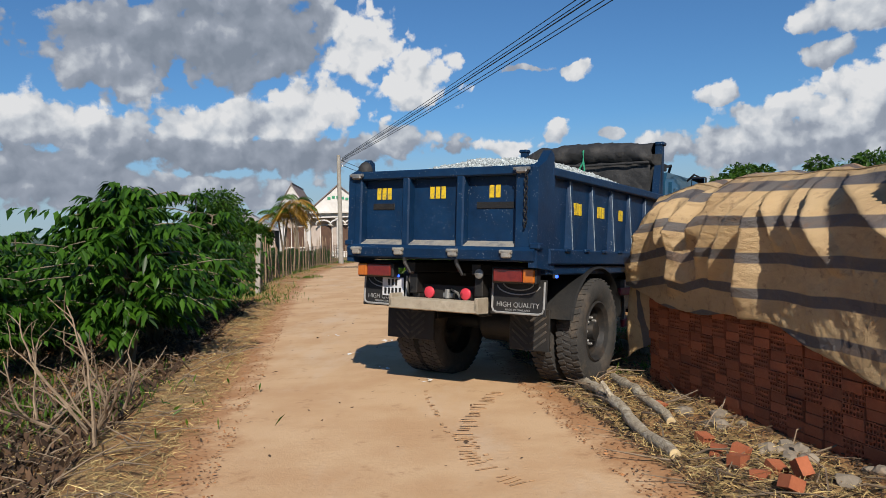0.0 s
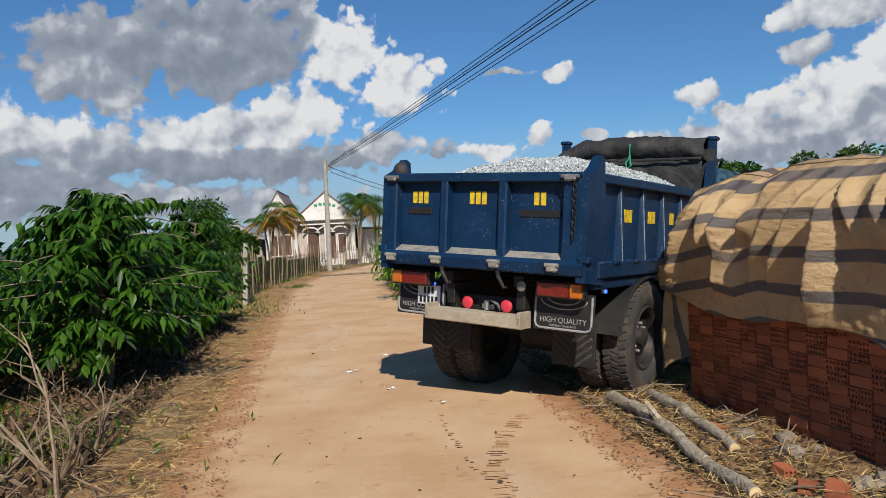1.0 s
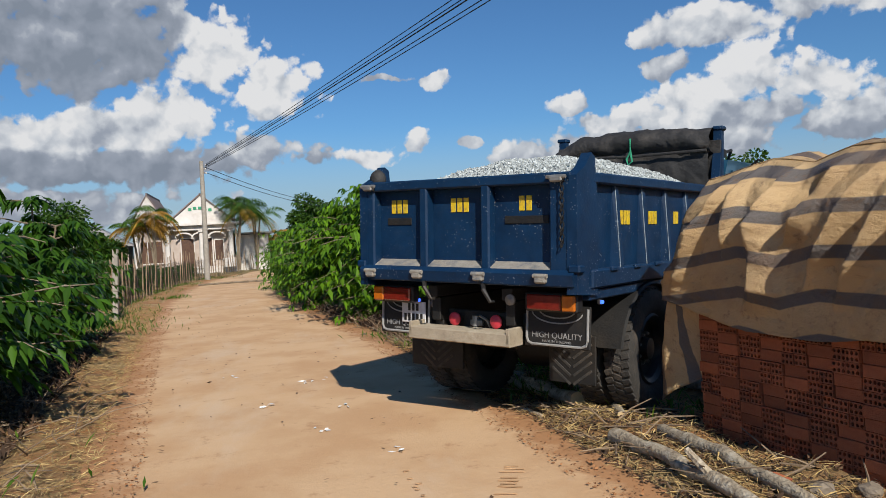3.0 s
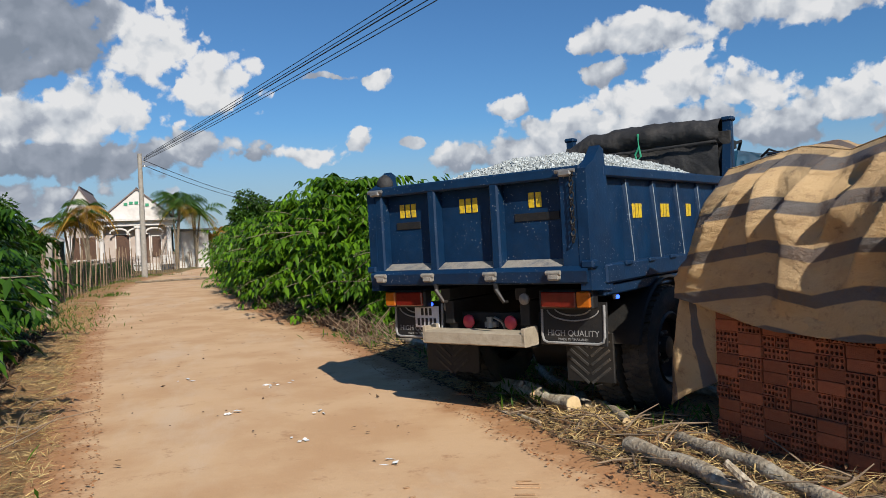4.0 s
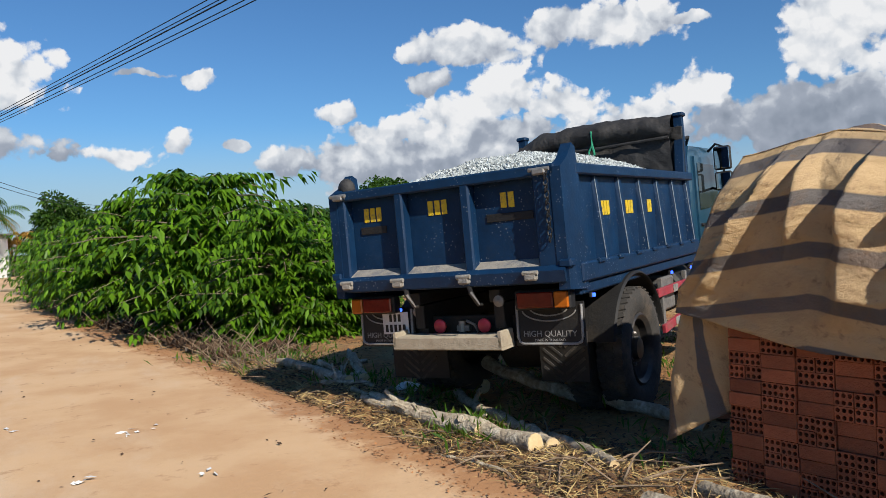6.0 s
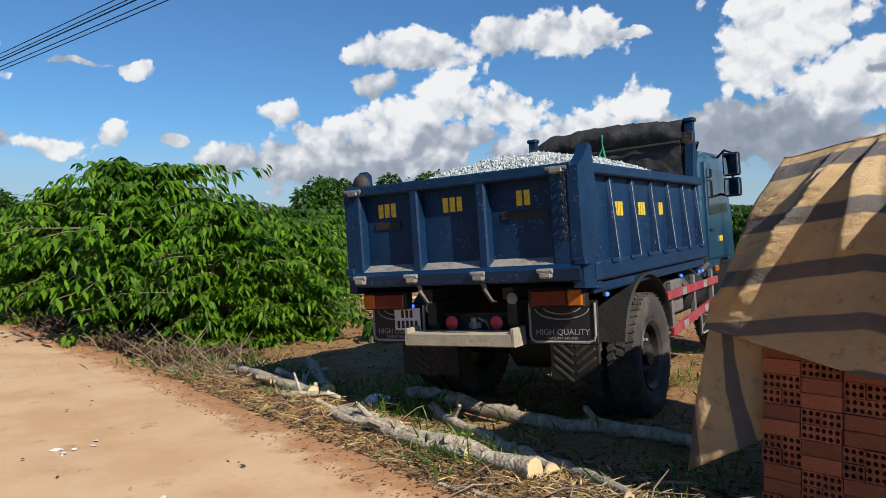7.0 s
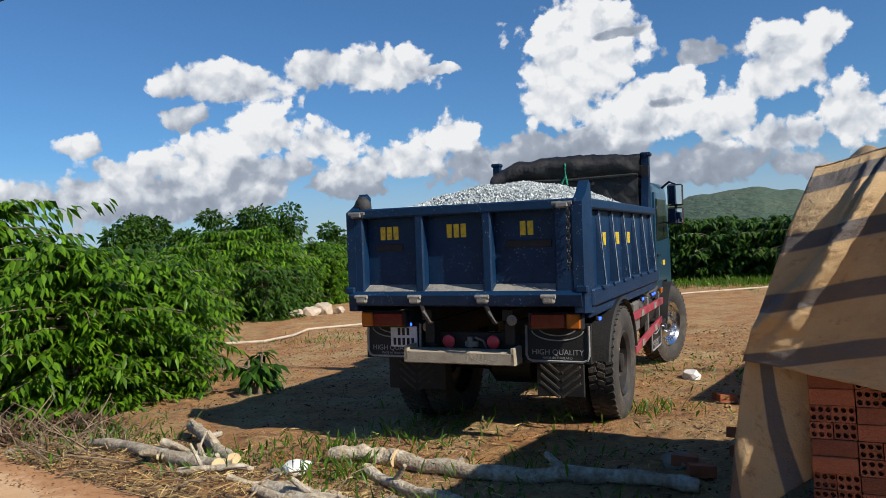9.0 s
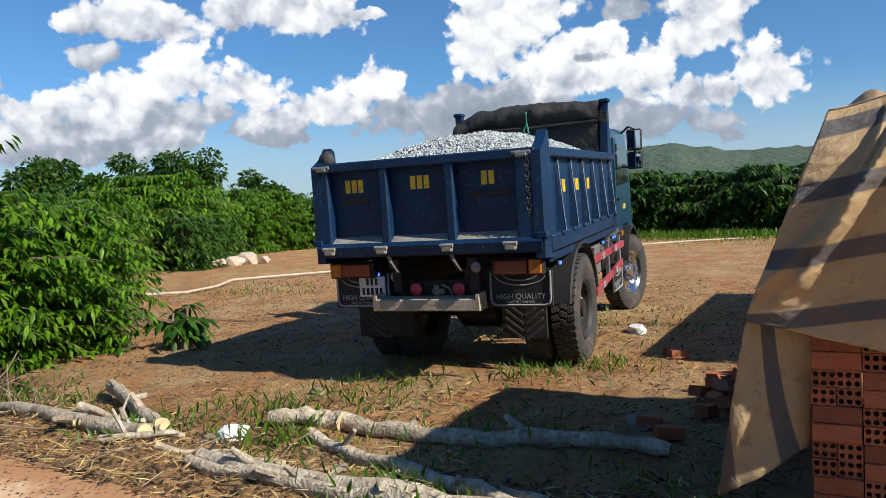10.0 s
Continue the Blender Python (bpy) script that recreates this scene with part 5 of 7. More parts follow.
def build_tarp():
    m = tarp_mat()
    L = 5.6

    # folds of the west side: where each begins and ends (metres south, share of the way down), its width and height
    FOLDS = [
        (0.40, 0.00, -0.10, 1.05, 0.13, 0.080), (0.27, 0.10, 0.04, 1.05, 0.09, 0.050), (0.50, 0.03, 0.45, 0.62, 0.13, 0.085),
        (0.85, 0.00, 0.70, 0.52, 0.17, 0.100), (0.74, 0.40, 0.70, 0.90, 0.36, 0.085), (1.33, 0.05, 0.94, 0.50, 0.14, 0.080),
        (1.66, 0.05, 1.10, 0.75, 0.15, 0.095), (1.90, 0.08, 1.32, 0.85, 0.14, 0.095), (2.10, 0.10, 1.83, 1.08, 0.24, 0.125),
        (2.13, 0.10, 2.28, 0.52, 0.10, 0.055), (2.32, 0.05, 2.54, 0.48, 0.11, 0.060), (2.46, 0.04, 2.90, 0.58, 0.15, 0.080),
        (2.70, 0.04, 3.75, 0.46, 0.20, 0.110), (2.95, 0.00, 4.70, 0.40, 0.22, 0.090), (3.30, 0.10, 4.60, 0.75, 0.22, 0.060), (3.9, 0.0, 5.5, 0.6, 0.22, 0.08),
    ]

    def ridge(s, p):
        """Folds fan out from where the sheet is held: a sharp crest, a long slope to its south, a short one to its north."""
        out = 0.030 * noise.noise(Vector((s * 1.1 - p * 0.6, p * 1.1, 11)))
        for s0, p0, s1, p1, w, h in FOLDS:
            if p0 - 0.1 < p < p1:
                f = (p - p0) / (p1 - p0)
                d = s - (s0 + (s1 - s0) * f) + 0.025 * noise.noise(Vector((p * 5, s0 * 7, 0)))
                ww = w * (0.55 + 0.6 * max(0, f))
                side = 1 - d / ww if d > 0 else 1 + d / (0.32 * ww)
                if side > 0:
                    side = side * side * (3 - 2 * side) * 0.35 + side * 0.65
                    out += 1.35 * h * side * min(1.0, (f + 0.25) / 0.4) * min(1.0, (1 - f) / 0.3)
        # crumples on the shoulder
        out += max(0.0, 1 - p / 0.42) * (0.055 * noise.noise(Vector((s * 3.4 + p * 3, p * 7, 21))) + 0.03 * noise.noise(Vector((s * 8, p * 16, 5))))
        # a pocket sunk behind the rim
        out -= 0.13 * math.exp(-((s - 1.06) / 0.13) ** 2 - ((p - 0.2) / 0.07) ** 2)
        return out + 0.012 * noise.noise(Vector((s * 5, p * 9, 1))) + 0.008 * noise.noise(Vector((s * 13, p * 22, 9))) + 0.004 * noise.noise(Vector((s * 30, p * 40, 3)))

    def rim(s):
        return float(np.interp(s, [-2.2, 0, 0.3, 0.55, 0.9, 1.2, 2.2, 3.3, 5.6], [1.90, 1.92, 1.98, 2.03, 1.96, 2.03, 1.99, 1.97, 1.9])) + 0.025 * noise.noise(Vector((s * 3.2, 0, 8)))

    def hem(s):
        return float(np.interp(s, [0, 0.2, 0.6, 0.9, 1.3, 2.0, 2.3, 3.1, 3.65, 5.6], [1.00, 0.92, 0.83, 0.80, 0.83, 0.86, 0.81, 0.60, 0.50, 0.15])) + 0.012 * math.sin(9 * s)

    def crest(p):
        """How far the rounded crest lies in from the side."""
        return 0.32 * max(0.0, 1 - p / 0.30) ** 1.5

    tarp = thing("tarpaulin", "soiled yellow-beige woven tarpaulin with slate stripes draped over the bricks", "tarpaulin")

    def sheet(name, rows, uv_rows, label=""):
        uvs = [q for r in uv_rows for q in r]
        me = Geo().grid(rows).mesh(name, m, 180, fix=False)
        layer = me.uv_layers.new(name="UVMap")
        for lp in me.loops:
            layer.data[lp.index].uv = uvs[lp.vertex_index]
        ob = part(name, me, None, tarp, label)
        ob.modifiers.new("thickness", "SOLIDIFY").thickness = 0.006

    P = 84
    # west side, south end first, then round the corner along the north side
    cols = [("w", s) for s in np.linspace(L, 0.0, 400)] + [("n", e) for e in np.linspace(0.02, 2.1, 70)]
    rows, uvr = [], []
    for i in range(P + 1):
        p = i / P
        lean = 0.09 - 0.35 * p
        row, ur = [], []
        for side, q in cols:
            if side == "w":
                z = rim(q) + (hem(q) - rim(q)) * p
                near = max(0.0, 1 - q / 0.7) ** 1.4
                out = 0.05 + 0.06 * p + (0.05 * p) * near + ridge(q, p) * min(1.0, p / 0.06) - crest(p) * (1 - 0.6 * near)
                row.append(stack_at(q + lean * near, -out, z))
                ur.append((q, 1.02 * (rim(q) - z) + 0.04))
            else:
                low = 1.0 - 0.20 * min(1, q / 0.8)
                z = rim(-q) + (low - rim(-q)) * p
                wave = 0.05 * p * math.sin(5.1 * q) + 0.04 * noise.noise(Vector((q * 3, p * 1.2, 6)))
                wrap = (0.05 + 0.11 * p + ridge(0, p) * min(1.0, p / 0.06) - 0.4 * crest(p)) * max(0.0, 1 - q / 0.4) ** 1.5
                row.append(stack_at(lean * (1 - 0.25 * min(1, q / 0.8)) - wave * min(1, q / 0.3), q - wrap, z))
                ur.append((-q, 1.02 * (rim(-q) - z) + 0.04))
        rows.append(row)
        uvr.append(ur)
    sheet("side_sheet", rows, uvr, "hanging striped side with deep folds")
    # the top, hanging over the far side
    rows, uvr = [], []
    for j in range(46):
        f = j / 45
        row, ur = [], []
        for s in np.linspace(L, 0.0, 150):
            start = 0.26 - 0.19 * max(0.0, 1 - s / 0.7) ** 1.4
            e = start + (2.15 - start) * min(1.0, f / 0.86)
            lift = 0.05 * noise.noise(Vector((s * 1.3, e * 1.3, 2))) + 0.05 * noise.noise(Vector((s * 4, e * 4, 5))) + 0.02 * noise.noise(Vector((s * 11, e * 11, 5)))
            lift += 0.09 * math.exp(-((s - 0.23) / 0.13) ** 2 - ((e - 0.71) / 0.25) ** 2) + 0.05 * math.exp(-((s - 2.9) / 0.8) ** 2) * min(1, e)
            drop = max(0.0, f - 0.86) / 0.14 * 0.9
            at = s + 0.09 * max(0.0, 1 - s / 0.7) ** 1.4
            row.append(stack_at(at, e, rim(s) + lift * min(1.0, (e - start) / 0.2) - drop - 0.004))
            ur.append((s, -e))
        rows.append(row)
        uvr.append(ur)
    sheet("top_sheet", rows, uvr)
    # the loose strip hanging at the corner
    rows, uvr = [], []
    for i in range(25):
        f = i / 24
        row, ur = [], []
        for k in range(15):
            q = k / 14
            s = 0.03 - (0.28 + 0.12 * f) * q - 0.03 * f
            z = 1.03 - (0.62 + 0.24 * q) * f
            e = 0.02 - 0.12 * q + 0.05 * math.sin(4.5 * q + 2 * f) * f + 0.03 * noise.noise(Vector((q * 3, f * 3, 0))) + 0.012 * noise.noise(Vector((q * 9, f * 9, 3)))
            row.append(stack_at(s, e, z))
            ur.append((1.02 - z + q * 0.1, 0.10 + q * 0.44 + 0.22 * f))
        rows.append(row)
        uvr.append(ur)
    sheet("loose_strip", rows, uvr, "loose striped strip hanging at the corner")


def build_far_stack():
    """A second stack behind the first, which throws the long shadow over the field."""
    stack = thing("brick_stack", "second stack of clay bricks behind the covered one", "brick stack")
    stack.matrix_world = Matrix.Translation(STACK) @ Matrix((tuple(SOUTH) + (0,), tuple(EAST) + (0,), (0, 0, 1, 0), (0, 0, 0, 1))).transposed().to_4x4()
    rng = random.Random(8)
    g = Geo()
    for i in range(28):
        for k in range(21):
            g.box(0.80 + rng.uniform(-0.01, 0.01), 3.75 + 0.2 * i, 0.05 + 0.088 * k, 0.10, 0.194, 0.082, ch=0.004)
    g.box(2.9, 6.45, 0.93, 4.1, 5.5, 1.86)
    part("stack_core", g, M_BRICK_ISLE, stack, "packed courses of bricks", fix=False)


build_stack()
build_tarp()
build_far_stack()


# ---------------- shrubs and trees ----------------


def shrub_meshes(seed, height, radius, twigs, per, leaf, material, low=0.25):
    """A bushy coffee tree: several stems, long arching side twigs and hanging pairs of leaves."""
    rng = np.random.default_rng(seed)
    wood = Geo()
    stems = []
    for k in range(4):
        a = 2 * math.pi * k / 4 + rng.uniform(-0.5, 0.5)
        lean = rng.uniform(0.10, 0.28) * radius if k else 0.03
        h = height * rng.uniform(0.72, 0.95)
        pts = [(0.06 * math.cos(a) + lean * f ** 1.2 * math.cos(a) + 0.05 * math.sin(5 * f + k), 0.06 * math.sin(a) + lean * f ** 1.2 * math.sin(a) + 0.05 * math.cos(4 * f + k), h * f - 0.12 * (1 - f)) for f in np.linspace(0, 1, 7)]
        wood.tube(pts, list(np.linspace(0.055, 0.012, 7)), 7, 0.2)
        stems.append(np.array(pts))
    B, W, S, Ln, Wd = [], [], [], [], []
    tiers = np.linspace(low, 1.0, 9)
    for i in range(twigs):
        st = stems[rng.integers(len(stems))]
        f = rng.choice(tiers) + rng.normal(0, 0.03)
        f = min(1.0, max(low, f))
        org = np.array([np.interp(f, np.linspace(0, 1, 7), st[:, c]) for c in range(3)])
        a = rng.uniform(0, 2 * math.pi)
        spread = radius * (0.35 + 0.75 * math.sin(math.pi * (0.15 + 0.70 * (1 - f) ** 0.8))) * rng.uniform(0.55, 1.12)
        spread *= (0.85 + 0.3 * math.sin(3 * a + seed)) * (1 - 0.5 * max(0.0, (f - 0.8) / 0.2))
        out = np.array([math.cos(a), math.sin(a), 0])
        rise = (rng.uniform(0.10, 0.32) + 0.40 * max(0.0, f - 0.55)) * spread
        sag = rng.uniform(0.10, 0.45) * spread
        u = np.linspace(0, 1, 6)
        pts = org + out * (spread * u)[:, None] + np.array([0, 0, 1.0]) * (rise * u - sag * u ** 2.2)[:, None]
        if i % 3 == 0:
            wood.tube([tuple(p) for p in pts[::2]] + [tuple(pts[-1])], [0.014, 0.010, 0.007, 0.004], 4)
        tang = unit(pts[-1] - pts[-2])
        sidev = np.array([-out[1], out[0], 0])
        us = np.sort(rng.uniform(0.30, 1.0, per))
        for j, uu in enumerate(us):
            p = np.array([np.interp(uu, u, pts[:, c]) for c in range(3)])
            sg = 1 if j % 2 else -1
            way = unit(out * rng.uniform(0.25, 0.8) + sidev * sg * rng.uniform(0.3, 0.95) + np.array([0, 0, rng.uniform(-0.75, 0.05)]))
            sd = unit(np.cross(way, np.array([0, 0, 1.0]) + rng.normal(0, 0.25, 3)))
            B.append(p + rng.normal(0, 0.012, 3))
            W.append(way)
            S.append(sd)
            Ln.append(leaf * rng.uniform(0.65, 1.25))
            Wd.append(leaf * rng.uniform(0.32, 0.44))
    crown = leaves_mesh("crown", np.array(B), np.array(W), np.array(S), Ln, Wd, material, 0.38)
    return wood.mesh("trunk", M_BARK, 60, fix=False), crown


def make_shrub(meshes, name, label, category, group):
    ob = thing(name, label, category, group)
    part("trunk", meshes[0], None, ob)
    part("crown", meshes[1], None, ob, "drooping glossy green leaves")
    return ob


def plant(src, x, y, size, turn, squash=1.0):
    m = Matrix.Translation((x, y, ground_z(x, y) - 0.02)) @ Matrix.Rotation(turn, 4, "Z")
    ob = copy_thing(src, m)
    ob.scale = (size * squash, size * squash, size)
    return ob


def build_shrubs():
    near = [make_shrub(shrub_meshes(11 + k, 2.75, 1.15, 210, 20, 0.175, M_LEAF, 0.30), "coffee_tree", "bushy green coffee tree with drooping leaves beside the lane", "tree", "roadside coffee trees") for k in range(3)]
    lush = [make_shrub(shrub_meshes(31 + k, 2.80, 1.52, 500, 18, 0.185, M_LEAF_BRIGHT, 0.08), "coffee_tree", "broad bright green coffee tree with a sunlit look in its leaf colour, reaching down to the dirt", "tree", "roadside coffee trees") for k in range(2)]
    far = [make_shrub(shrub_meshes(51 + k, 2.6, 1.55, 230, 10, 0.29, M_LEAF_FAR, 0.08), "coffee_tree", "green coffee tree in a plantation row", "tree", "plantation rows") for k in range(2)]
    rng = random.Random(9)
    # left of the lane
    for k, (x, y, s) in enumerate([(-4.25, 10.0, 1.05), (-4.8, 12.4, 0.90), (-4.9, 14.9, 1.0), (-5.3, 17.2, 0.84), (-5.5, 8.7, 0.74), (-6.3, 11.2, 0.72), (-6.6, 13.6, 0.76), (-7.1, 16.0, 0.74), (-6.9, 9.4, 0.66), (-7.9, 12.0, 0.70), (-8.3, 14.6, 0.7), (-5.1, 7.0, 0.52), (-9.0, 10.4, 0.66)]):
        plant(near[k % 3], x, y, s, rng.uniform(0, 6.3))
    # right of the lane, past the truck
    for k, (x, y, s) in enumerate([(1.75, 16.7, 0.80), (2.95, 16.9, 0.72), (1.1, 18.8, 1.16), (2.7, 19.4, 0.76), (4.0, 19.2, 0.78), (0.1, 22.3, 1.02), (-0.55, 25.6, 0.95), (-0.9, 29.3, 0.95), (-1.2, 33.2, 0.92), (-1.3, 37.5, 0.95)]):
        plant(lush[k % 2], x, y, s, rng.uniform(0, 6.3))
    n = 0
    # the field on the left
    for i in range(9):
        for j in range(15):
            x, y = -8.6 - i * 2.7 + rng.uniform(-0.4, 0.4), 9.5 + j * 2.6 + rng.uniform(-0.4, 0.4)
            if math.degrees(math.atan2(-x, y)) < 38 and not (y > 20 and x > -9.5):
                plant(far[n % 2], x, y, rng.uniform(0.60, 0.72), rng.uniform(0, 6.3))
                n += 1
    # rows behind the roadside trees on the right
    for i in range(6):
        for j in range(6):
            x, y = 2.2 + i * 2.5 + rng.uniform(-0.5, 0.5) - 0.25 * j * 2.6, 23.5 + j * 2.6 + 0.55 * i * 2.5 + rng.uniform(-0.5, 0.5)
            if x > 0.9 - (y - 23) * 0.12 and not (i > 1 and y < 26.5 + 0.3 * i):
                plant(far[n % 2], x, y, rng.uniform(0.72, 0.9), rng.uniform(0, 6.3))
                n += 1
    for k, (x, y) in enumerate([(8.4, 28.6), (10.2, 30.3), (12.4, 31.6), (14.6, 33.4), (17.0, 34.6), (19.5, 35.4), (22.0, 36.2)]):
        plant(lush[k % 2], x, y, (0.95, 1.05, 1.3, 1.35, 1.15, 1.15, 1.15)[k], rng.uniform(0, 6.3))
        for q in range(2):
            plant(far[n % 2], x - 0.9 - q * 0.9 + rng.uniform(-0.5, 0.5), y + 2.6 + q * 2.6, 1.2, rng.uniform(0, 6.3))
            n += 1
    # the hedge-like rows on the far side of the field
    edge = [(24, 36.5), (27, 33.5), (30, 29.5), (32.5, 24.5), (32.2, 20), (31.4, 15.5), (31, 10.5), (31, 5.5)]
    for q in range(3):
        for k in range(26):
            f = k / 25 * (len(edge) - 1)
            i = min(int(f), len(edge) - 2)
            x = edge[i][0] + (edge[i + 1][0] - edge[i][0]) * (f - i) + q * 2.3 + rng.uniform(-0.4, 0.4)
            y = edge[i][1] + (edge[i + 1][1] - edge[i][1]) * (f - i) + q * 0.9 + rng.uniform(-0.4, 0.4)
            plant(far[n % 2], x, y, rng.uniform(1.0, 1.25), rng.uniform(0, 6.3))
            n += 1
    # low garden growth behind the fence
    for k in range(26):
        plant(far[k % 2], -8.6 - 1.2 * (k % 3) + rng.uniform(-0.4, 0.4), 25 + 1.25 * k, rng.uniform(0.30, 0.48), rng.uniform(0, 6.3))
    for k, src in enumerate(near + lush + far):
        src.matrix_world = Matrix.Translation(((-10.5 - 2.5 * k, 7.0 + 2 * k, -0.05)))
    # a small seedling at the edge of the bare field
    seed = make_shrub(shrub_meshes(77, 0.62, 0.26, 20, 7, 0.21, M_LEAF, 0.45), "seedling", "small leafy seedling on bare red dirt", "plant", "")
    seed.matrix_world = Matrix.Translation((3.70, 15.65, -0.03))


def build_tree(name, label, x, y, height, radius, seed, mtl, trunk_h=0.45, leaf=0.5, count=2600):
    rng = np.random.default_rng(seed)
    ob = thing(name, label, "tree", at=Matrix.Translation((x, y, -0.1)))
    wood = Geo()
    wood.tube([(0.1 * math.sin(3 * f), 0.1 * math.cos(2 * f), height * 0.75 * f) for f in np.linspace(0, 1, 6)], list(np.linspace(0.035 * height, 0.010 * height, 6)), 8)
    clumps = []
    for k in range(11):
        a, f = rng.uniform(0, 6.28), rng.uniform(trunk_h, 0.95)
        r = radius * rng.uniform(0.3, 0.85) * (1.1 - 0.6 * f)
        c = np.array([r * math.cos(a), r * math.sin(a), height * f])
        clumps.append((c, radius * rng.uniform(0.28, 0.5)))
        wood.tube([(0, 0, height * f * 0.7), tuple(c * [0.5, 0.5, 0.95]), tuple(c)], [0.012 * height, 0.008 * height, 0.004 * height], 5)
    part("trunk", wood, M_BARK, ob, fix=False)
    idx = rng.integers(0, len(clumps), count)
    d = unit(rng.normal(0, 1, (count, 3)))
    c = np.array([clumps[i][0] for i in idx])
    rr = np.array([clumps[i][1] for i in idx])
    base = c + d * (rr * rng.uniform(0.55, 1.05, count))[:, None] * [1, 1, 0.75]
    way = unit(d + rng.normal(0, 0.5, (count, 3)) + [0, 0, -0.3])
    side = unit(np.cross(way, rng.normal(0, 1, (count, 3))))
    part("crown", leaves_mesh("crown", base, way, side, leaf * rng.uniform(0.6, 1.2, count), leaf * 0.45 * rng.uniform(0.8, 1.2, count), mtl), None, ob)
    return ob


def build_palm(x, y, height, seed, dry=0.15):
    rng = np.random.default_rng(seed)
    ob = thing("palm_tree", "slender palm with arching fronds in front of the house", "palm", "garden palms", at=Matrix.Translation((x, y, -0.08)))
    B, W, S, Ln, Wd, dryset = [], [], [], [], [], []
    for stem in range(3):
        a0 = rng.uniform(0, 6.28)
        lean = rng.uniform(0.2, 0.7)
        h = height * rng.uniform(0.62, 0.78)
        tip = np.array([lean * math.cos(a0), lean * math.sin(a0), h])
        part("trunk", Geo().tube([tuple(tip * [f ** 1.5, f ** 1.5, f]) for f in np.linspace(0, 1, 6)], list(np.linspace(0.09, 0.055, 6)), 8), M_BARK, ob, fix=False)
        for k in range(11):
            a, up = rng.uniform(0, 6.28), rng.uniform(-0.2, 1.0)
            L = height * rng.uniform(0.26, 0.36)
            out = np.array([math.cos(a), math.sin(a), 0])
            u = np.linspace(0.1, 1, 16)
            pts = tip + out * (L * u * (1 - 0.15 * u))[:, None] + np.array([0, 0, 1.0]) * (L * (up * u - 0.85 * u ** 2))[:, None]
            sv = np.array([-out[1], out[0], 0])
            for p, uu in zip(pts, u):
                for sg in (-1, 1):
                    B.append(p)
                    W.append(unit(sv * sg + out * 0.5 + np.array([0, 0, -0.55])))
                    S.append(unit(np.cross(W[-1], [0, 0, 1.0])))
                    Ln.append(L * 0.36 * math.sin(math.pi * min(0.95, 0.15 + 0.8 * uu)) + 0.1)
                    Wd.append(0.075)
                    dryset.append(up < -0.2 + dry * 1.6)
    B, W, S, Ln, Wd, dryset = map(np.array, (B, W, S, Ln, Wd, dryset))
    for flag, mtl, lab in ((False, M_PALM, "green fronds"), (True, M_PALM_DRY, "yellowed dry fronds")):
        k = dryset == flag
        if k.any():
            part("fronds", leaves_mesh("fronds", B[k], W[k], S[k], Ln[k], Wd[k], mtl, 0.15), None, ob, lab)


build_shrubs()
for k, (az, d, h, r) in enumerate([(21.4, 118, 10.6, 4.6), (23.3, 122, 11.4, 4.2), (25.3, 115, 10.4, 3.4), (28.0, 130, 12.2, 5.5), (30.6, 128, 12.6, 5.6), (33.2, 132, 12.8, 5.0), (36.5, 120, 10.0, 4.5)]):
    build_tree("field_tree", "dark green tree standing beyond the coffee rows", d * math.sin(radians(az)), d * math.cos(radians(az)) + 6, h, r, 100 + k, M_LEAF_FAR, 0.45, 0.9, 1800)
for k, (x, y, h, r) in enumerate([(-1.2, 77, 6.6, 2.2), (0.6, 80, 6.0, 2.4), (3.2, 82, 5.4, 2.6), (6.5, 84, 6.2, 2.4), (-15.5, 60, 4.6, 2.2), (-19.5, 66, 6.0, 3.0), (10, 70, 5.2, 2.6)]):
    build_tree("garden_tree", "green garden tree near the white house", x, y, h, r, 140 + k, M_LEAF_FAR, 0.35, 0.42, 2600)
for k, (x, y, h, dry) in enumerate([(-11.2, 57.5, 6.2, 0.4), (-12.6, 59, 5.6, 0.5), (-6.3, 64.5, 7.6, 0.15), (-5.0, 67, 7.0, 0.1), (-3.9, 70, 4.0, 0.9)]):
    build_palm(x, y, h, 170 + k, dry)


# ---------------- house, fence, pole, cables ----------------


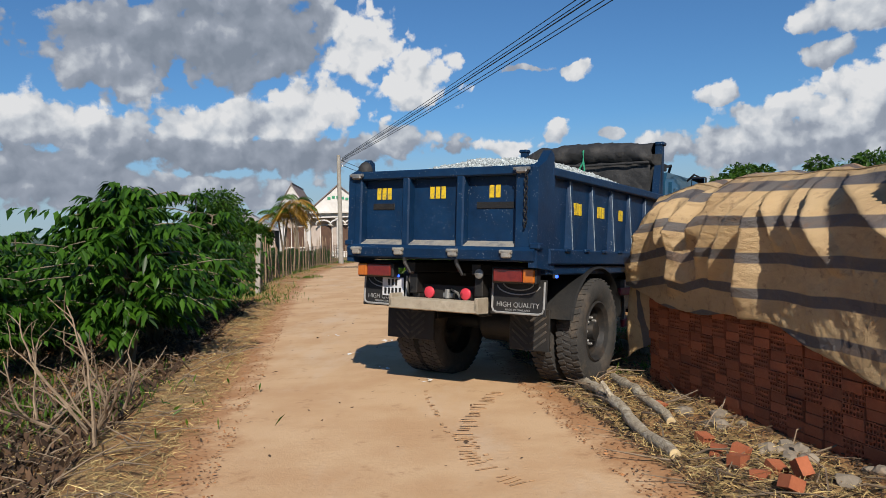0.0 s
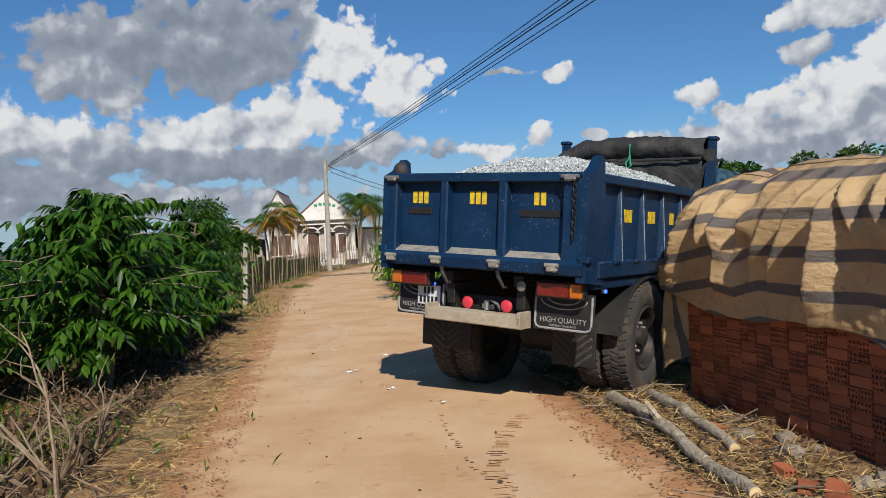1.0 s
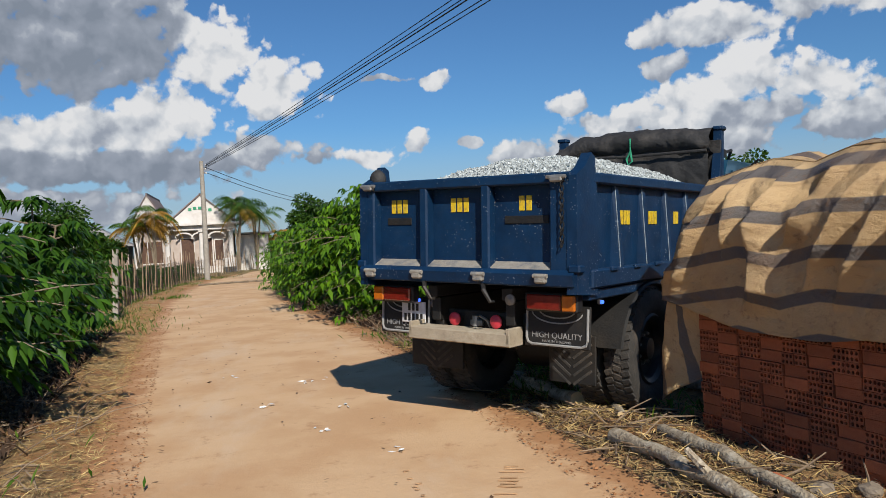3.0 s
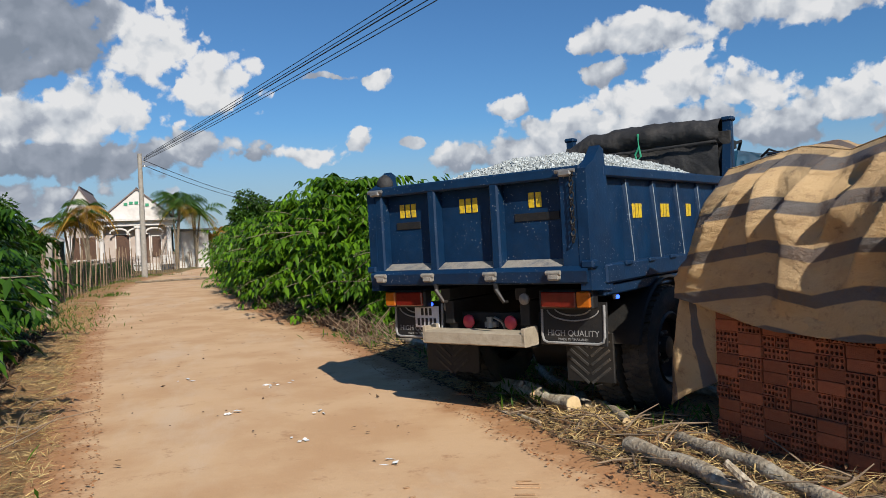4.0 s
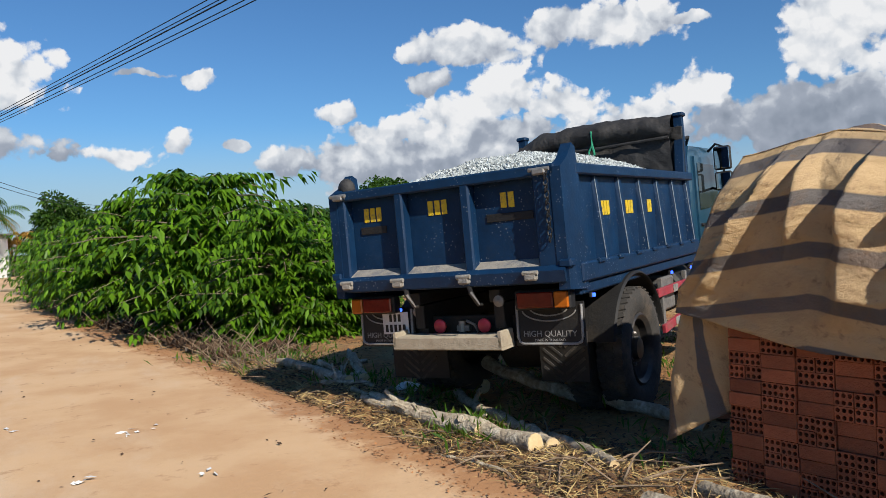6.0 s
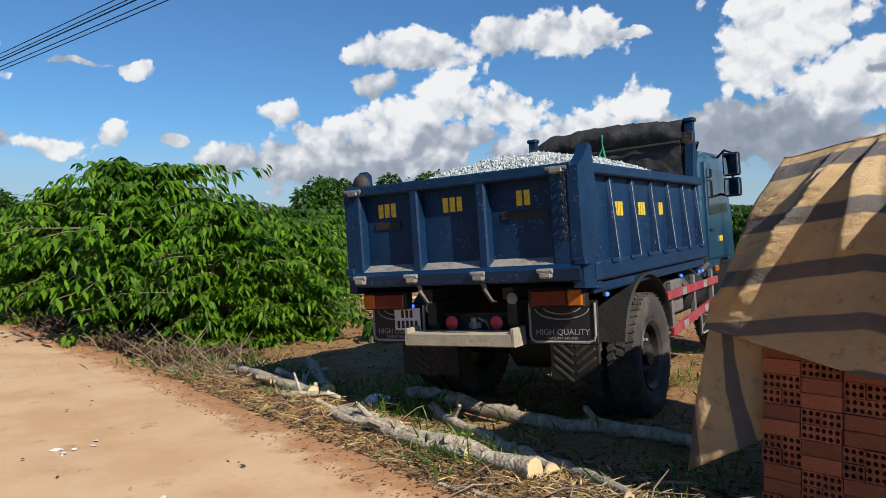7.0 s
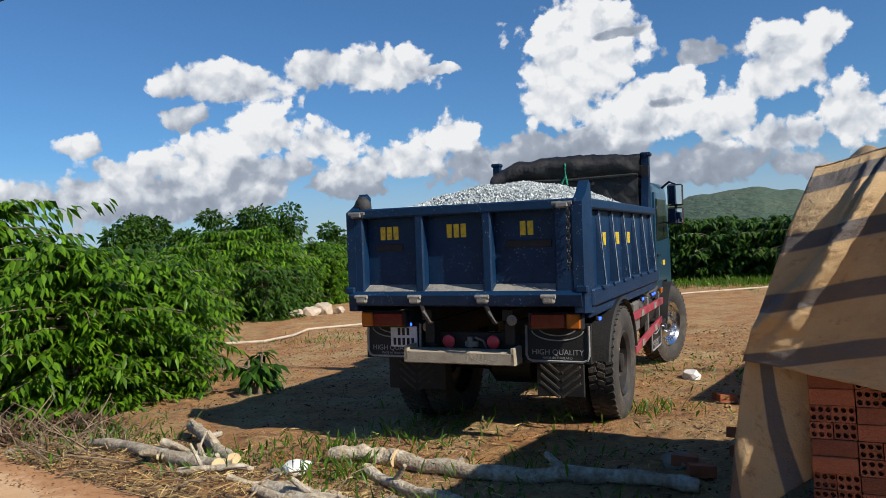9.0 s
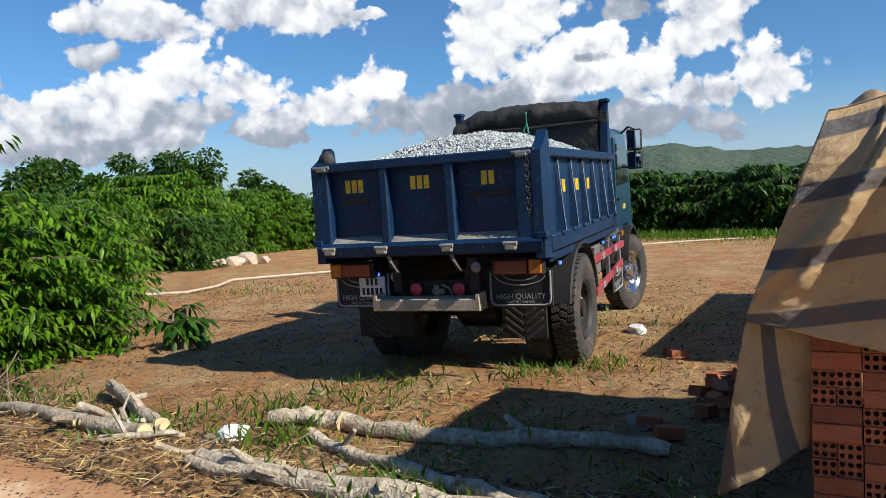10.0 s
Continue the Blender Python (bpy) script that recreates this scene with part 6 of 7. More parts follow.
def build_house():
    house = thing("house", "white single-storey house with twin gables and arched porch", "house", at=pose(-10.4, 65.0, -0.08, 0, 0, 4))
    # house space: x along the front, y away from the lane
    part("wall", Geo().box(0, 4.5, 1.75, 7.4, 8.0, 3.5), M_WALLP, house, "pale plastered wall")
    part("plinth", Geo().box(0, 0.3, 0.3, 7.8, 1.0, 0.6), M_WALLW, house)
    for x in (-3.55, -1.25, 1.3, 3.55):
        part("column", Geo().tube([(x, -0.1, 0.5), (x, -0.1, 3.45)], [0.2, 0.17], 12).box(x, -0.1, 0.65, 0.5, 0.5, 0.3).box(x, -0.1, 3.4, 0.46, 0.46, 0.16), M_WALLW, house, "white column")
    part("porch_beam", Geo().box(0.9, 0.0, 3.68, 6.2, 0.7, 0.36), M_WALLW, house)
    part("porch_slab", Geo().box(0.9, -0.1, 3.95, 6.7, 1.2, 0.16), M_WALLW, house)
    for x0, w, h in ((1.35, 2.3, 2.25), (-2.6, 1.15, 2.4)):
        g = Geo().prism([(x0 - w, 4.0), (x0 + w, 4.0), (x0 + w, 4.25), (x0, 4.0 + h), (x0 - w, 4.25)], -0.02, 0.28, 1)
        gable = part("gable", g, M_WALLW, house, "white plastered gable")
        for s in (-1, 1):
            g = Geo().add([(x0 - s * 0.05, -0.15, 4.06 + h), (x0 - s * 0.05, 8.6, 4.06 + h), (x0 + s * (w + 0.2), 8.6, 4.15), (x0 + s * (w + 0.2), -0.15, 4.15),
                           (x0 - s * 0.05, -0.15, 4.18 + h), (x0 - s * 0.05, 8.6, 4.18 + h), (x0 + s * (w + 0.2), 8.6, 4.27), (x0 + s * (w + 0.2), -0.15, 4.27)],
                          [(0, 1, 2, 3), (4, 5, 6, 7), (0, 1, 5, 4), (2, 3, 7, 6), (0, 3, 7, 4), (1, 2, 6, 5)])
            part("roof_slope", g, M_ROOF, house, "dark roof slope")
    for k in range(5):
        part("gable_mark", Geo().box(0.55 + 0.38 * k, -0.05, 5.15 + 0.1 * math.sin(k), 0.26, 0.05, 0.22), M_SIGN, house, "green ornament on the gable")
    for x in (1.25, 0.0, 2.5):
        arch = Geo().tube([(x + 0.62 * math.cos(t), -0.12, 2.95 + 0.35 * math.sin(t)) for t in np.linspace(0, math.pi, 12)], 0.07, 6)
        part("arch_moulding", arch, M_WALLW, house)
    for x, w, z, h in ((0.2, 1.0, 1.75, 2.3), (1.7, 0.8, 1.75, 2.3), (2.6, 0.7, 1.9, 1.6)):
        d = part("door", Geo().box(x, 0.46, z, w, 0.08, h), M_DOOR, house, "dark wooden door")
        part("door_frame", Geo().box(x - w / 2, 0.43, z, 0.07, 0.1, h).box(x + w / 2, 0.43, z, 0.07, 0.1, h).box(x, 0.43, z + h / 2, w + 0.07, 0.1, 0.08), M_WALLW, d)
    win = part("window", Geo().box(-2.5, 0.47, 1.9, 1.7, 0.06, 1.7), M_DOOR, house, "dark window with white bars")
    for k in range(4):
        part("mullion", Geo().box(-3.35 + 0.567 * k, 0.42, 1.9, 0.06, 0.06, 1.7), M_WALLW, win)
    part("sill", Geo().box(-2.5, 0.38, 1.02, 1.9, 0.2, 0.1), M_WALLW, win)
    part("water_basin", Geo().tube([(3.4, -1.2, 0.5), (3.4, -1.2, 1.2)], [0.5, 0.55], 16), M_WALLW, house)
    part("side_wing", Geo().box(5.2, 5.5, 1.5, 2.6, 6.0, 3.0), M_WALLW, house, "white side wing")
    part("wing_roof", Geo().box(5.2, 5.5, 3.12, 3.2, 6.6, 0.14), M_TIN, house)
    shed = thing("shed", "grey tin-roofed shed beside the house", "shed", at=pose(-17.4, 66, -0.08, 0, 0, 8))
    part("shed_wall", Geo().box(0, 3, 1.3, 5.0, 5.0, 2.6), M_WALLP, shed)
    part("shed_roof", Geo().prism([(-3.0, 2.55), (3.0, 2.55), (0, 4.3)], 0.0, 6.2, 1), M_TIN, shed, "grey tin roof")
    part("shed_door", Geo().box(0.6, 0.46, 1.1, 1.6, 0.1, 2.1), M_DOOR, shed)
    hut = thing("field_hut", "low pale building among trees beyond the lane", "hut", at=pose(3.5, 90, -0.08))
    part("hut_wall", Geo().box(0, 2, 1.4, 7, 4, 2.8), M_WALLP, hut)
    part("hut_roof", Geo().prism([(-4.0, 2.7), (4.0, 2.7), (0, 4.2)], -0.5, 4.5, 1), M_TIN, hut)


def build_fence():
    fence = thing("fence", "wire mesh fence on rough wooden stakes along the lane", "fence")
    line = [(-5.66, 22.9), (-6.55, 26.5), (-7.1, 32), (-7.35, 38), (-7.45, 46), (-7.0, 54), (-6.2, 62), (-5.0, 68)]
    lens = [0]
    for a, b in zip(line, line[1:]):
        lens.append(lens[-1] + math.hypot(b[0] - a[0], b[1] - a[1]))
    rng = random.Random(21)
    tops = []
    n = 62
    for k in range(n):
        d = lens[-1] * k / (n - 1)
        x, y = np.interp(d, lens, [p[0] for p in line]), np.interp(d, lens, [p[1] for p in line])
        z = ground_z(x, y)
        if k == 0:
            part("corner_post", Geo().box(x, y, 0.85, 0.13, 0.13, 1.9, Matrix.Rotation(0.05, 3, "Y")), M_CONCRETE, fence, "leaning pale concrete post")
        else:
            h = rng.uniform(1.25, 1.75)
            dx, dy = rng.uniform(-0.12, 0.12), rng.uniform(-0.10, 0.10)
            part("stake", Geo().tube([(x, y, z - 0.1), (x + dx * 0.5, y + dy * 0.5, z + h * 0.5), (x + dx, y + dy, z + h)], [0.034, 0.03, 0.022], 6), M_TWIG, fence)
        tops.append((x, y, z))
    for h in (0.12, 0.30, 0.48, 0.66, 0.84, 1.02, 1.20):
        part("wire", Geo().tube([(p[0], p[1], p[2] + h + 0.02 * math.sin(k)) for k, p in enumerate(tops)], 0.005, 4), M_RIM, fence)
    g = Geo()
    for k in range(260):
        d = 0.05 + 30 * k / 260
        x, y = np.interp(d, lens, [p[0] for p in line]), np.interp(d, lens, [p[1] for p in line])
        z = ground_z(x, y)
        g.tube([(x, y, z + 0.05), (x + 0.01, y + 0.02, z + 1.2)], 0.004, 3)
    tagged(part("mesh_wire", g, M_RIM, fence, "thin upright mesh wires", fix=False), kind="stuff")


def build_pole():
    px_, py_ = -6.72, 48.7
    pole = thing("utility_pole", "tapered grey concrete utility pole", "utility pole", at=Matrix.Translation((px_, py_, -0.05)))
    part("shaft", Geo().tube([(0, 0, 0), (0.02, 0, 3.5), (0.03, 0, 7.0)], [0.17, 0.145, 0.115], 12), M_CONCRETE, pole)
    part("bracket", Geo().box(0.12, 0, 6.55, 0.3, 0.06, 0.06).box(0.12, 0, 6.3, 0.3, 0.06, 0.06), M_STEEL, pole)
    for z in (6.75, 6.55, 6.3):
        part("insulator", Geo().tube([(0.27, 0, z - 0.06), (0.27, 0, z), (0.27, 0, z + 0.06)], [0.03, 0.05, 0.03], 8), M_WHITE, pole)
    end = Vector((11.9, -8.5, 7.5))
    second = thing("utility_pole", "tapered grey concrete utility pole", "utility pole", at=Matrix.Translation((12.0, -8.6, -0.05)))
    part("shaft", Geo().tube([(0, 0, 0), (0.02, 0, 3.7), (0.03, 0, 7.5)], [0.17, 0.145, 0.115], 12), M_CONCRETE, second)
    for k, (dz, dx, sag) in enumerate([(0.14, 0.0, 0.10), (0.06, 0.02, 0.14), (0.0, -0.02, 0.20), (-0.10, 0.02, 0.26), (-0.16, -0.01, 0.34)]):
        a, b = Vector((px_ + 0.25, py_, 6.66 + dz * 0.7)), end + Vector((dx * 3, 0, dz * 1.3))
        pts = [a.lerp(b, f) - Vector((0, 0, sag * 4 * f * (1 - f))) for f in np.linspace(0, 1, 26)]
        single("cable", Geo().tube(pts, 0.012 if k != 2 else 0.017, 6), M_CABLE, "black overhead cable strung between utility poles", "cable", "overhead cables", fix=False)
    third = thing("utility_pole", "tapered grey concrete utility pole", "utility pole", at=Matrix.Translation((9.0, 104, -0.05)))
    part("shaft", Geo().tube([(0, 0, 0), (0.02, 0, 3.7), (0.03, 0, 7.5)], [0.17, 0.145, 0.115], 12), M_CONCRETE, third)
    for dz in (0.0, -0.3):
        a, b = Vector((px_ + 0.2, py_, 6.6 + dz)), Vector((9.0, 104, 7.3 + dz))
        pts = [a.lerp(b, f) - Vector((0, 0, 1.3 * 4 * f * (1 - f))) for f in np.linspace(0, 1, 18)]
        single("cable", Geo().tube(pts, 0.018, 6), M_CABLE, "black overhead cable strung between utility poles", "cable", "overhead cables", fix=False)


build_house()
build_fence()
build_pole()


# ---------------- logs, branches, loose bricks, litter ----------------


def build_log(pts, r0, r1, seed, forks=0, label="pale cut log lying on the dirt"):
    """A crooked cut trunk through the given places, with bark and two sawn ends."""
    rng = random.Random(seed)
    pts = [Vector(p) for p in pts]
    line = []
    for a, b in zip(pts, pts[1:]):
        for f in np.linspace(0, 1, 7)[:-1]:
            p = a.lerp(b, f)
            line.append(p + Vector((rng.uniform(-0.015, 0.015), rng.uniform(-0.015, 0.015), rng.uniform(-0.008, 0.01))))
    line.append(pts[-1])
    n = len(line)
    rad = [(r0 + (r1 - r0) * i / (n - 1)) * (1 + 0.10 * math.sin(i * 1.9 + seed)) for i in range(n)]
    for i, p in enumerate(line):
        p.z = ground_z(p.x, p.y) + rad[i] * 0.8 + (p.z if p.z > 0 else 0)
    log = thing("log", label, "log", "cut coffee logs")
    part("bark", Geo().tube(line, rad, 11, 0.28), M_LOG, log, angle=60, fix=False)
    for p, d, r in ((line[0], line[0] - line[1], rad[0]), (line[-1], line[-1] - line[-2], rad[-1])):
        d = d.normalized()
        part("sawn_end", Geo().tube([p - d * 0.004, p + d * 0.006], [r * 0.95, r * 0.93], 12), M_CUT, log, "pale sawn end")
    for k in range(forks):
        i = rng.randrange(2, n - 2)
        d = Vector((rng.uniform(-1, 1), rng.uniform(-1, 1), rng.uniform(0.2, 0.7))).normalized()
        L = rng.uniform(0.08, 0.3)
        part("stub", Geo().tube([line[i], line[i] + d * L * 0.6, line[i] + d * L], [rad[i] * 0.6, rad[i] * 0.5, rad[i] * 0.4], 7, 0.2), M_LOG, log, fix=False)
    return log


LOGS = [
    ([(1.33, 7.92, 0), (1.38, 7.2, 0), (1.44, 6.45, 0), (1.52, 5.3, 0)], 0.055, 0.045, 1), ([(1.66, 7.85, 0), (1.70, 7.1, 0), (1.76, 6.2, 0)], 0.05, 0.04, 0),
    ([(1.02, 14.2, 0), (1.10, 13.2, 0), (1.24, 12.24, 0)], 0.050, 0.066, 1), ([(1.12, 13.5, 0), (1.3, 12.6, 0), (1.46, 12.35, 0)], 0.045, 0.05, 2),
    ([(1.14, 11.4, 0), (1.30, 10.4, 0), (1.52, 9.28, 0)], 0.050, 0.070, 3), ([(1.06, 11.4, 0), (1.20, 10.6, 0), (1.36, 9.8, 0)], 0.038, 0.05, 2),
    ([(2.40, 11.42, 0), (2.58, 10.6, 0), (2.84, 9.7, 0), (2.98, 9.10, 0)], 0.066, 0.046, 3), ([(2.06, 11.40, 0), (1.93, 10.4, 0), (1.70, 9.32, 0)], 0.045, 0.055, 2),
    ([(1.90, 9.62, 0), (1.80, 9.1, 0), (1.66, 8.6, 0)], 0.045, 0.035, 0), ([(1.90, 14.0, 0.06), (1.68, 13.2, 0.05), (1.45, 12.38, 0)], 0.052, 0.066, 3),
    ([(1.05, 12.9, 0.04), (1.5, 12.75, 0.03)], 0.028, 0.02, 1), ([(1.0, 12.4, 0.0), (1.4, 12.0, 0.05)], 0.03, 0.022, 1), ([(1.2, 13.1, 0.1), (1.55, 12.5, 0.0)], 0.032, 0.024, 2), ([(1.15, 11.9, 0), (1.45, 11.5, 0)], 0.026, 0.02, 1), ([(1.3, 11.7, 0), (1.55, 11.1, 0)], 0.03, 0.026, 1), ([(1.5, 10.9, 0), (1.62, 10.1, 0)], 0.03, 0.024, 1),
    ([(2.06, 11.86, 0), (2.24, 11.62, 0), (2.36, 11.40, 0)], 0.06, 0.072, 0), ([(0.55, 10.6, 0), (0.95, 9.6, 0), (1.1, 9.0, 0)], 0.020, 0.014, 0),
]


def loose_brick(x, y, turn, tip=0.0, lift=0.0, half=False):
    g = header_brick(0.098, 0.078, 0.11 if half else 0.18)
    ob = single("loose_brick", g, M_BRICK, "loose hollow clay brick lying on the dirt", "brick", "loose bricks", angle=30)
    ob.matrix_world = Matrix.Translation((x, y, ground_z(x, y) + 0.04 + lift)) @ Euler((tip, tip * 0.4, turn)).to_matrix().to_4x4()
    return ob


def rock(x, y, r, seed, material, name="stone", label="pale rough stone lying on the verge"):
    bm = bmesh.new()
    bmesh.ops.create_icosphere(bm, subdivisions=2, radius=1)
    for v in bm.verts:
        v.co = Vector((v.co.x * r * 1.3, v.co.y * r, v.co.z * r * 0.75)) * (1 + 0.45 * noise.noise(v.co * 1.4 + Vector((seed * 3.7, 0, 0))))
    me = bpy.data.meshes.new(name)
    bm.to_mesh(me)
    bm.free()
    me.materials.append(material)
    ob = single(name, me, None, label, "stone" if name == "stone" else "rubbish", "verge stones" if name == "stone" else "")
    ob.matrix_world = Matrix.Translation((x, y, ground_z(x, y) + r * 0.35)) @ Matrix.Rotation(seed * 1.3, 4, "Z")


def scatter(name, label, category, material, spots, length, width, tilt, bend=0.2, seed=1):
    """Thin blades or scraps at the given (x, y) spots, as one heap of stuff."""
    rng = np.random.default_rng(seed)
    xy = np.asarray(spots)
    n = len(xy)
    left, right = road_at(xy[:, 1])
    z = np.where((xy[:, 0] > left) & (xy[:, 0] < right), 0.004, [ground_z(a, b) for a, b in xy])
    a = rng.uniform(0, 2 * math.pi, n)
    up = rng.uniform(tilt[0], tilt[1], n)
    way = np.stack([np.cos(a) * np.cos(up), np.sin(a) * np.cos(up), np.sin(up)], 1)
    side = unit(np.cross(way, rng.normal(0, 0.35, (n, 3)) + [0, 0, 1.0]))
    base = np.column_stack([xy, z + rng.uniform(-0.004, 0.02, n)])
    me = leaves_mesh(name, base, way, side, rng.uniform(*length, n), rng.uniform(*width, n), material, bend)
    single(name, me, None, label, category, kind="stuff")


def build_twigs(name, label, spots, size, seed, lift=(0.0, 0.5)):
    """Loose dead twigs, each a thin crooked rod."""
    rng = random.Random(seed)
    g = Geo()
    for x, y in spots:
        a, L = rng.uniform(0, 6.28), rng.uniform(*size)
        up = rng.uniform(*lift)
        z = ground_z(x, y) + 0.01
        d = Vector((math.cos(a) * math.cos(up), math.sin(a) * math.cos(up), math.sin(up)))
        k = Vector((rng.uniform(-0.12, 0.12), rng.uniform(-0.12, 0.12), rng.uniform(-0.02, 0.08))) * L
        r = rng.uniform(0.004, 0.010)
        g.tube([(x, y, z), tuple(Vector((x, y, z)) + d * L * 0.5 + k), tuple(Vector((x, y, z)) + d * L)], [r, r * 0.8, r * 0.4], 4)
    single(name, g, M_TWIG, label, "twigs", kind="stuff", fix=False)


def dead_branch(x, y, seed, height, spread):
    rng = random.Random(seed)
    ob = thing("dead_branch", "bare grey dead branch standing among litter", "branch", "dead branches")
    z = ground_z(x, y)

    def grow(p, d, L, r, depth):
        pts = [p]
        for k in range(4):
            d = (d + Vector((rng.uniform(-0.25, 0.25), rng.uniform(-0.25, 0.25), rng.uniform(-0.12, 0.18)))).normalized()
            pts.append(pts[-1] + d * L / 4)
        part("limb" if depth == 0 else "twig", Geo().tube(pts, list(np.linspace(r, r * 0.45, 5)), 6, 0.15), M_TWIG, ob, fix=False)
        if depth < 2:
            for _ in range(3 - depth):
                i = rng.randrange(1, 5)
                grow(pts[i], (d + Vector((rng.uniform(-0.9, 0.9), rng.uniform(-0.9, 0.9), rng.uniform(-0.1, 0.6)))).normalized(), L * rng.uniform(0.45, 0.7), r * 0.55, depth + 1)
    for _ in range(2):
        grow(Vector((x + rng.uniform(-0.1, 0.1), y + rng.uniform(-0.1, 0.1), z - 0.02)), Vector((rng.uniform(-spread, spread), rng.uniform(-spread, spread) * 0.5, 1)).normalized(), height, 0.018, 0)


def build_small():
    logs = []
    for k, (pts, r0, r1, forks) in enumerate(LOGS):
        logs.append(build_log(pts, r0, r1, k + 1, forks, "pale bark-covered log dropped beside the lane" if k not in (6,) else "long grey felled log with a swollen end"))
    rng = random.Random(13)
    # broken bricks by the stack, near the lane
    for x, y, t, tip, lift, half in [(1.84, 5.55, 0.3, 0.2, -0.035, True), (1.86, 5.25, 1.2, 0.1, -0.03, True), (1.95, 5.10, 0.9, 0.3, -0.02, True), (1.88, 5.02, 2.2, 0.1, -0.03, True), (2.02, 4.78, 0.2, 0.3, -0.03, True), (2.10, 4.62, 1.6, 1.4, -0.01, True), (1.90, 4.76, 2.5, 0.2, -0.04, True), (1.82, 6.6, 0.6, 0.2, -0.04, True), (2.0, 4.5, 1.9, 0.5, -0.02, True)]:
        loose_brick(x, y, t, tip, lift, half)
    # tumbled pile on the field side of the stack
    for k in range(64):
        a, d = rng.uniform(0, 6.28), rng.random() ** 0.7
        x, y = 4.55 + 0.85 * d * math.cos(a), 8.98 + 0.40 * d * math.sin(a)
        loose_brick(x, y, rng.uniform(0, 6.3), rng.uniform(-0.6, 0.6), 0.36 * (1 - d) * rng.random() + 0.01, rng.random() < 0.25)
    for x, y, t in [(3.42, 9.32, 0.4), (3.82, 9.12, 1.5), (5.72, 10.05, 0.9), (5.75, 10.10, 0.2), (3.27, 9.12, 0.7)]:
        loose_brick(x, y, t, 0.1, 0.0)
    for k in range(16):
        s = rng.uniform(0.1, 3.6)
        p = STACK + SOUTH * s - EAST * rng.uniform(0.08, 0.55)
        rock(p.x, p.y, rng.uniform(0.03, 0.085), k, M_STONE)
    for k, (x, y, r) in enumerate([(3.41, 9.47, 0.10), (2.9, 9.9, 0.05), (0.30, 16.4, 0.07), (0.05, 15.9, 0.05), (0.5, 14.9, 0.05), (1.6, 12.0, 0.06), (1.75, 10.8, 0.05), (3.0, 12.4, 0.07), (5.2, 8.9, 0.06)]):
        rock(x, y, r, 40 + k, M_STONE)
    rock(1.74, 11.93, 0.105, 70, M_RAG, "plastic_bag", "crumpled white plastic bag on weeds")
    rock(6.9, 11.1, 0.10, 71, M_RAG, "scrap_of_paper", "scrap of pale packaging on the dirt")
    for k, (x, y, r) in enumerate([(14.2, 29.3, 0.30), (14.9, 29.6, 0.40), (13.5, 29.2, 0.24), (15.4, 29.2, 0.22)]):
        rock(x, y, r, 75 + k, M_HOSE, "sack", "crumpled pale sack by the coffee trees")
    # long hose across the field
    pts = [(6.2, 22.6), (7.6, 21.8), (8.8, 22.4), (9.8, 23.2), (11.0, 23.0), (13.0, 22.4), (16, 21.6), (20, 20.3), (23, 19.2), (26, 17.4), (29, 15.0)]
    single("hose", Geo().tube([(x, y, ground_z(x, y) + 0.05) for x, y in pts], 0.032, 8), M_HOSE, "long pale plastic hose snaking over the dirt", "hose")
    # bamboo-like stick over the lane near the bend
    single("stick", Geo().tube([(-6.2, 41.0, 0.05), (-4.2, 41.4, 0.06), (-2.3, 41.2, 0.06)], 0.05, 6), M_BARK, "long dark stick lying across the lane", "stick")
    # dead branches at the left verge
    for x, y, sd, h, sp in [(-2.75, 5.9, 1, 0.72, 1.0), (-3.05, 6.2, 2, 0.8, 1.0), (-3.35, 5.6, 3, 0.55, 1.0), (-2.95, 6.9, 4, 0.6, 0.9), (-3.6, 6.6, 5, 0.5, 1.0)]:
        dead_branch(x, y, sd, h, sp)

    def verge(n, side, lo, hi, y0, y1, sd):
        r = np.random.default_rng(sd)
        ys = y0 + (y1 - y0) * r.uniform(0, 1, n) ** 1.4
        d = lo + (hi - lo) * r.uniform(0, 1, n) ** 1.3
        left, right = road_at(ys)
        return np.column_stack([np.where(side < 0, left - d, right + d), ys])

    scatter("dry_grass", "dry yellow straw along the lane", "dry grass", M_STRAW, verge(15000, -1, -0.10, 1.25, 3.5, 27, 1), (0.06, 0.20), (0.004, 0.009), (-0.1, 0.5), 0.1, 2)
    scatter("dry_grass", "dry yellow straw between logs and bricks", "dry grass", M_STRAW, verge(9500, 1, -0.02, 1.0, 4.0, 15, 3), (0.05, 0.22), (0.004, 0.009), (-0.1, 0.5), 0.1, 4)
    scatter("leaf_litter", "brown dead leaves under the coffee trees", "leaf litter", M_LITTER, verge(14000, -1, 0.6, 3.4, 4.0, 20, 5), (0.06, 0.17), (0.02, 0.05), (-0.1, 1.1), 0.1, 6)
    scatter("leaf_litter", "brown dead leaves under the coffee trees", "leaf litter", M_LITTER, verge(11000, 1, 0.15, 1.4, 15.2, 36, 7), (0.06, 0.18), (0.02, 0.06), (-0.1, 1.2), 0.1, 8)
    r = np.random.default_rng(9)
    field = np.column_stack([r.uniform(1.3, 13, 16000), 8.6 + 14 * r.uniform(0, 1, 16000) ** 1.5])
    keep = np.array([noise.noise(Vector((a * 0.8, b * 0.8, 0))) > -0.05 for a, b in field])
    keep &= ~((field[:, 1] > 13.3) & (field[:, 0] < 7.0))
    scatter("dry_grass", "flattened dry straw on the bare field", "dry grass", M_STRAW, field[keep], (0.06, 0.20), (0.006, 0.014), (-0.1, 0.4), 0.1, 10)
    clods = np.column_stack([r.uniform(1.0, 13, 12000), 8.4 + 14 * r.uniform(0, 1, 12000) ** 1.5])
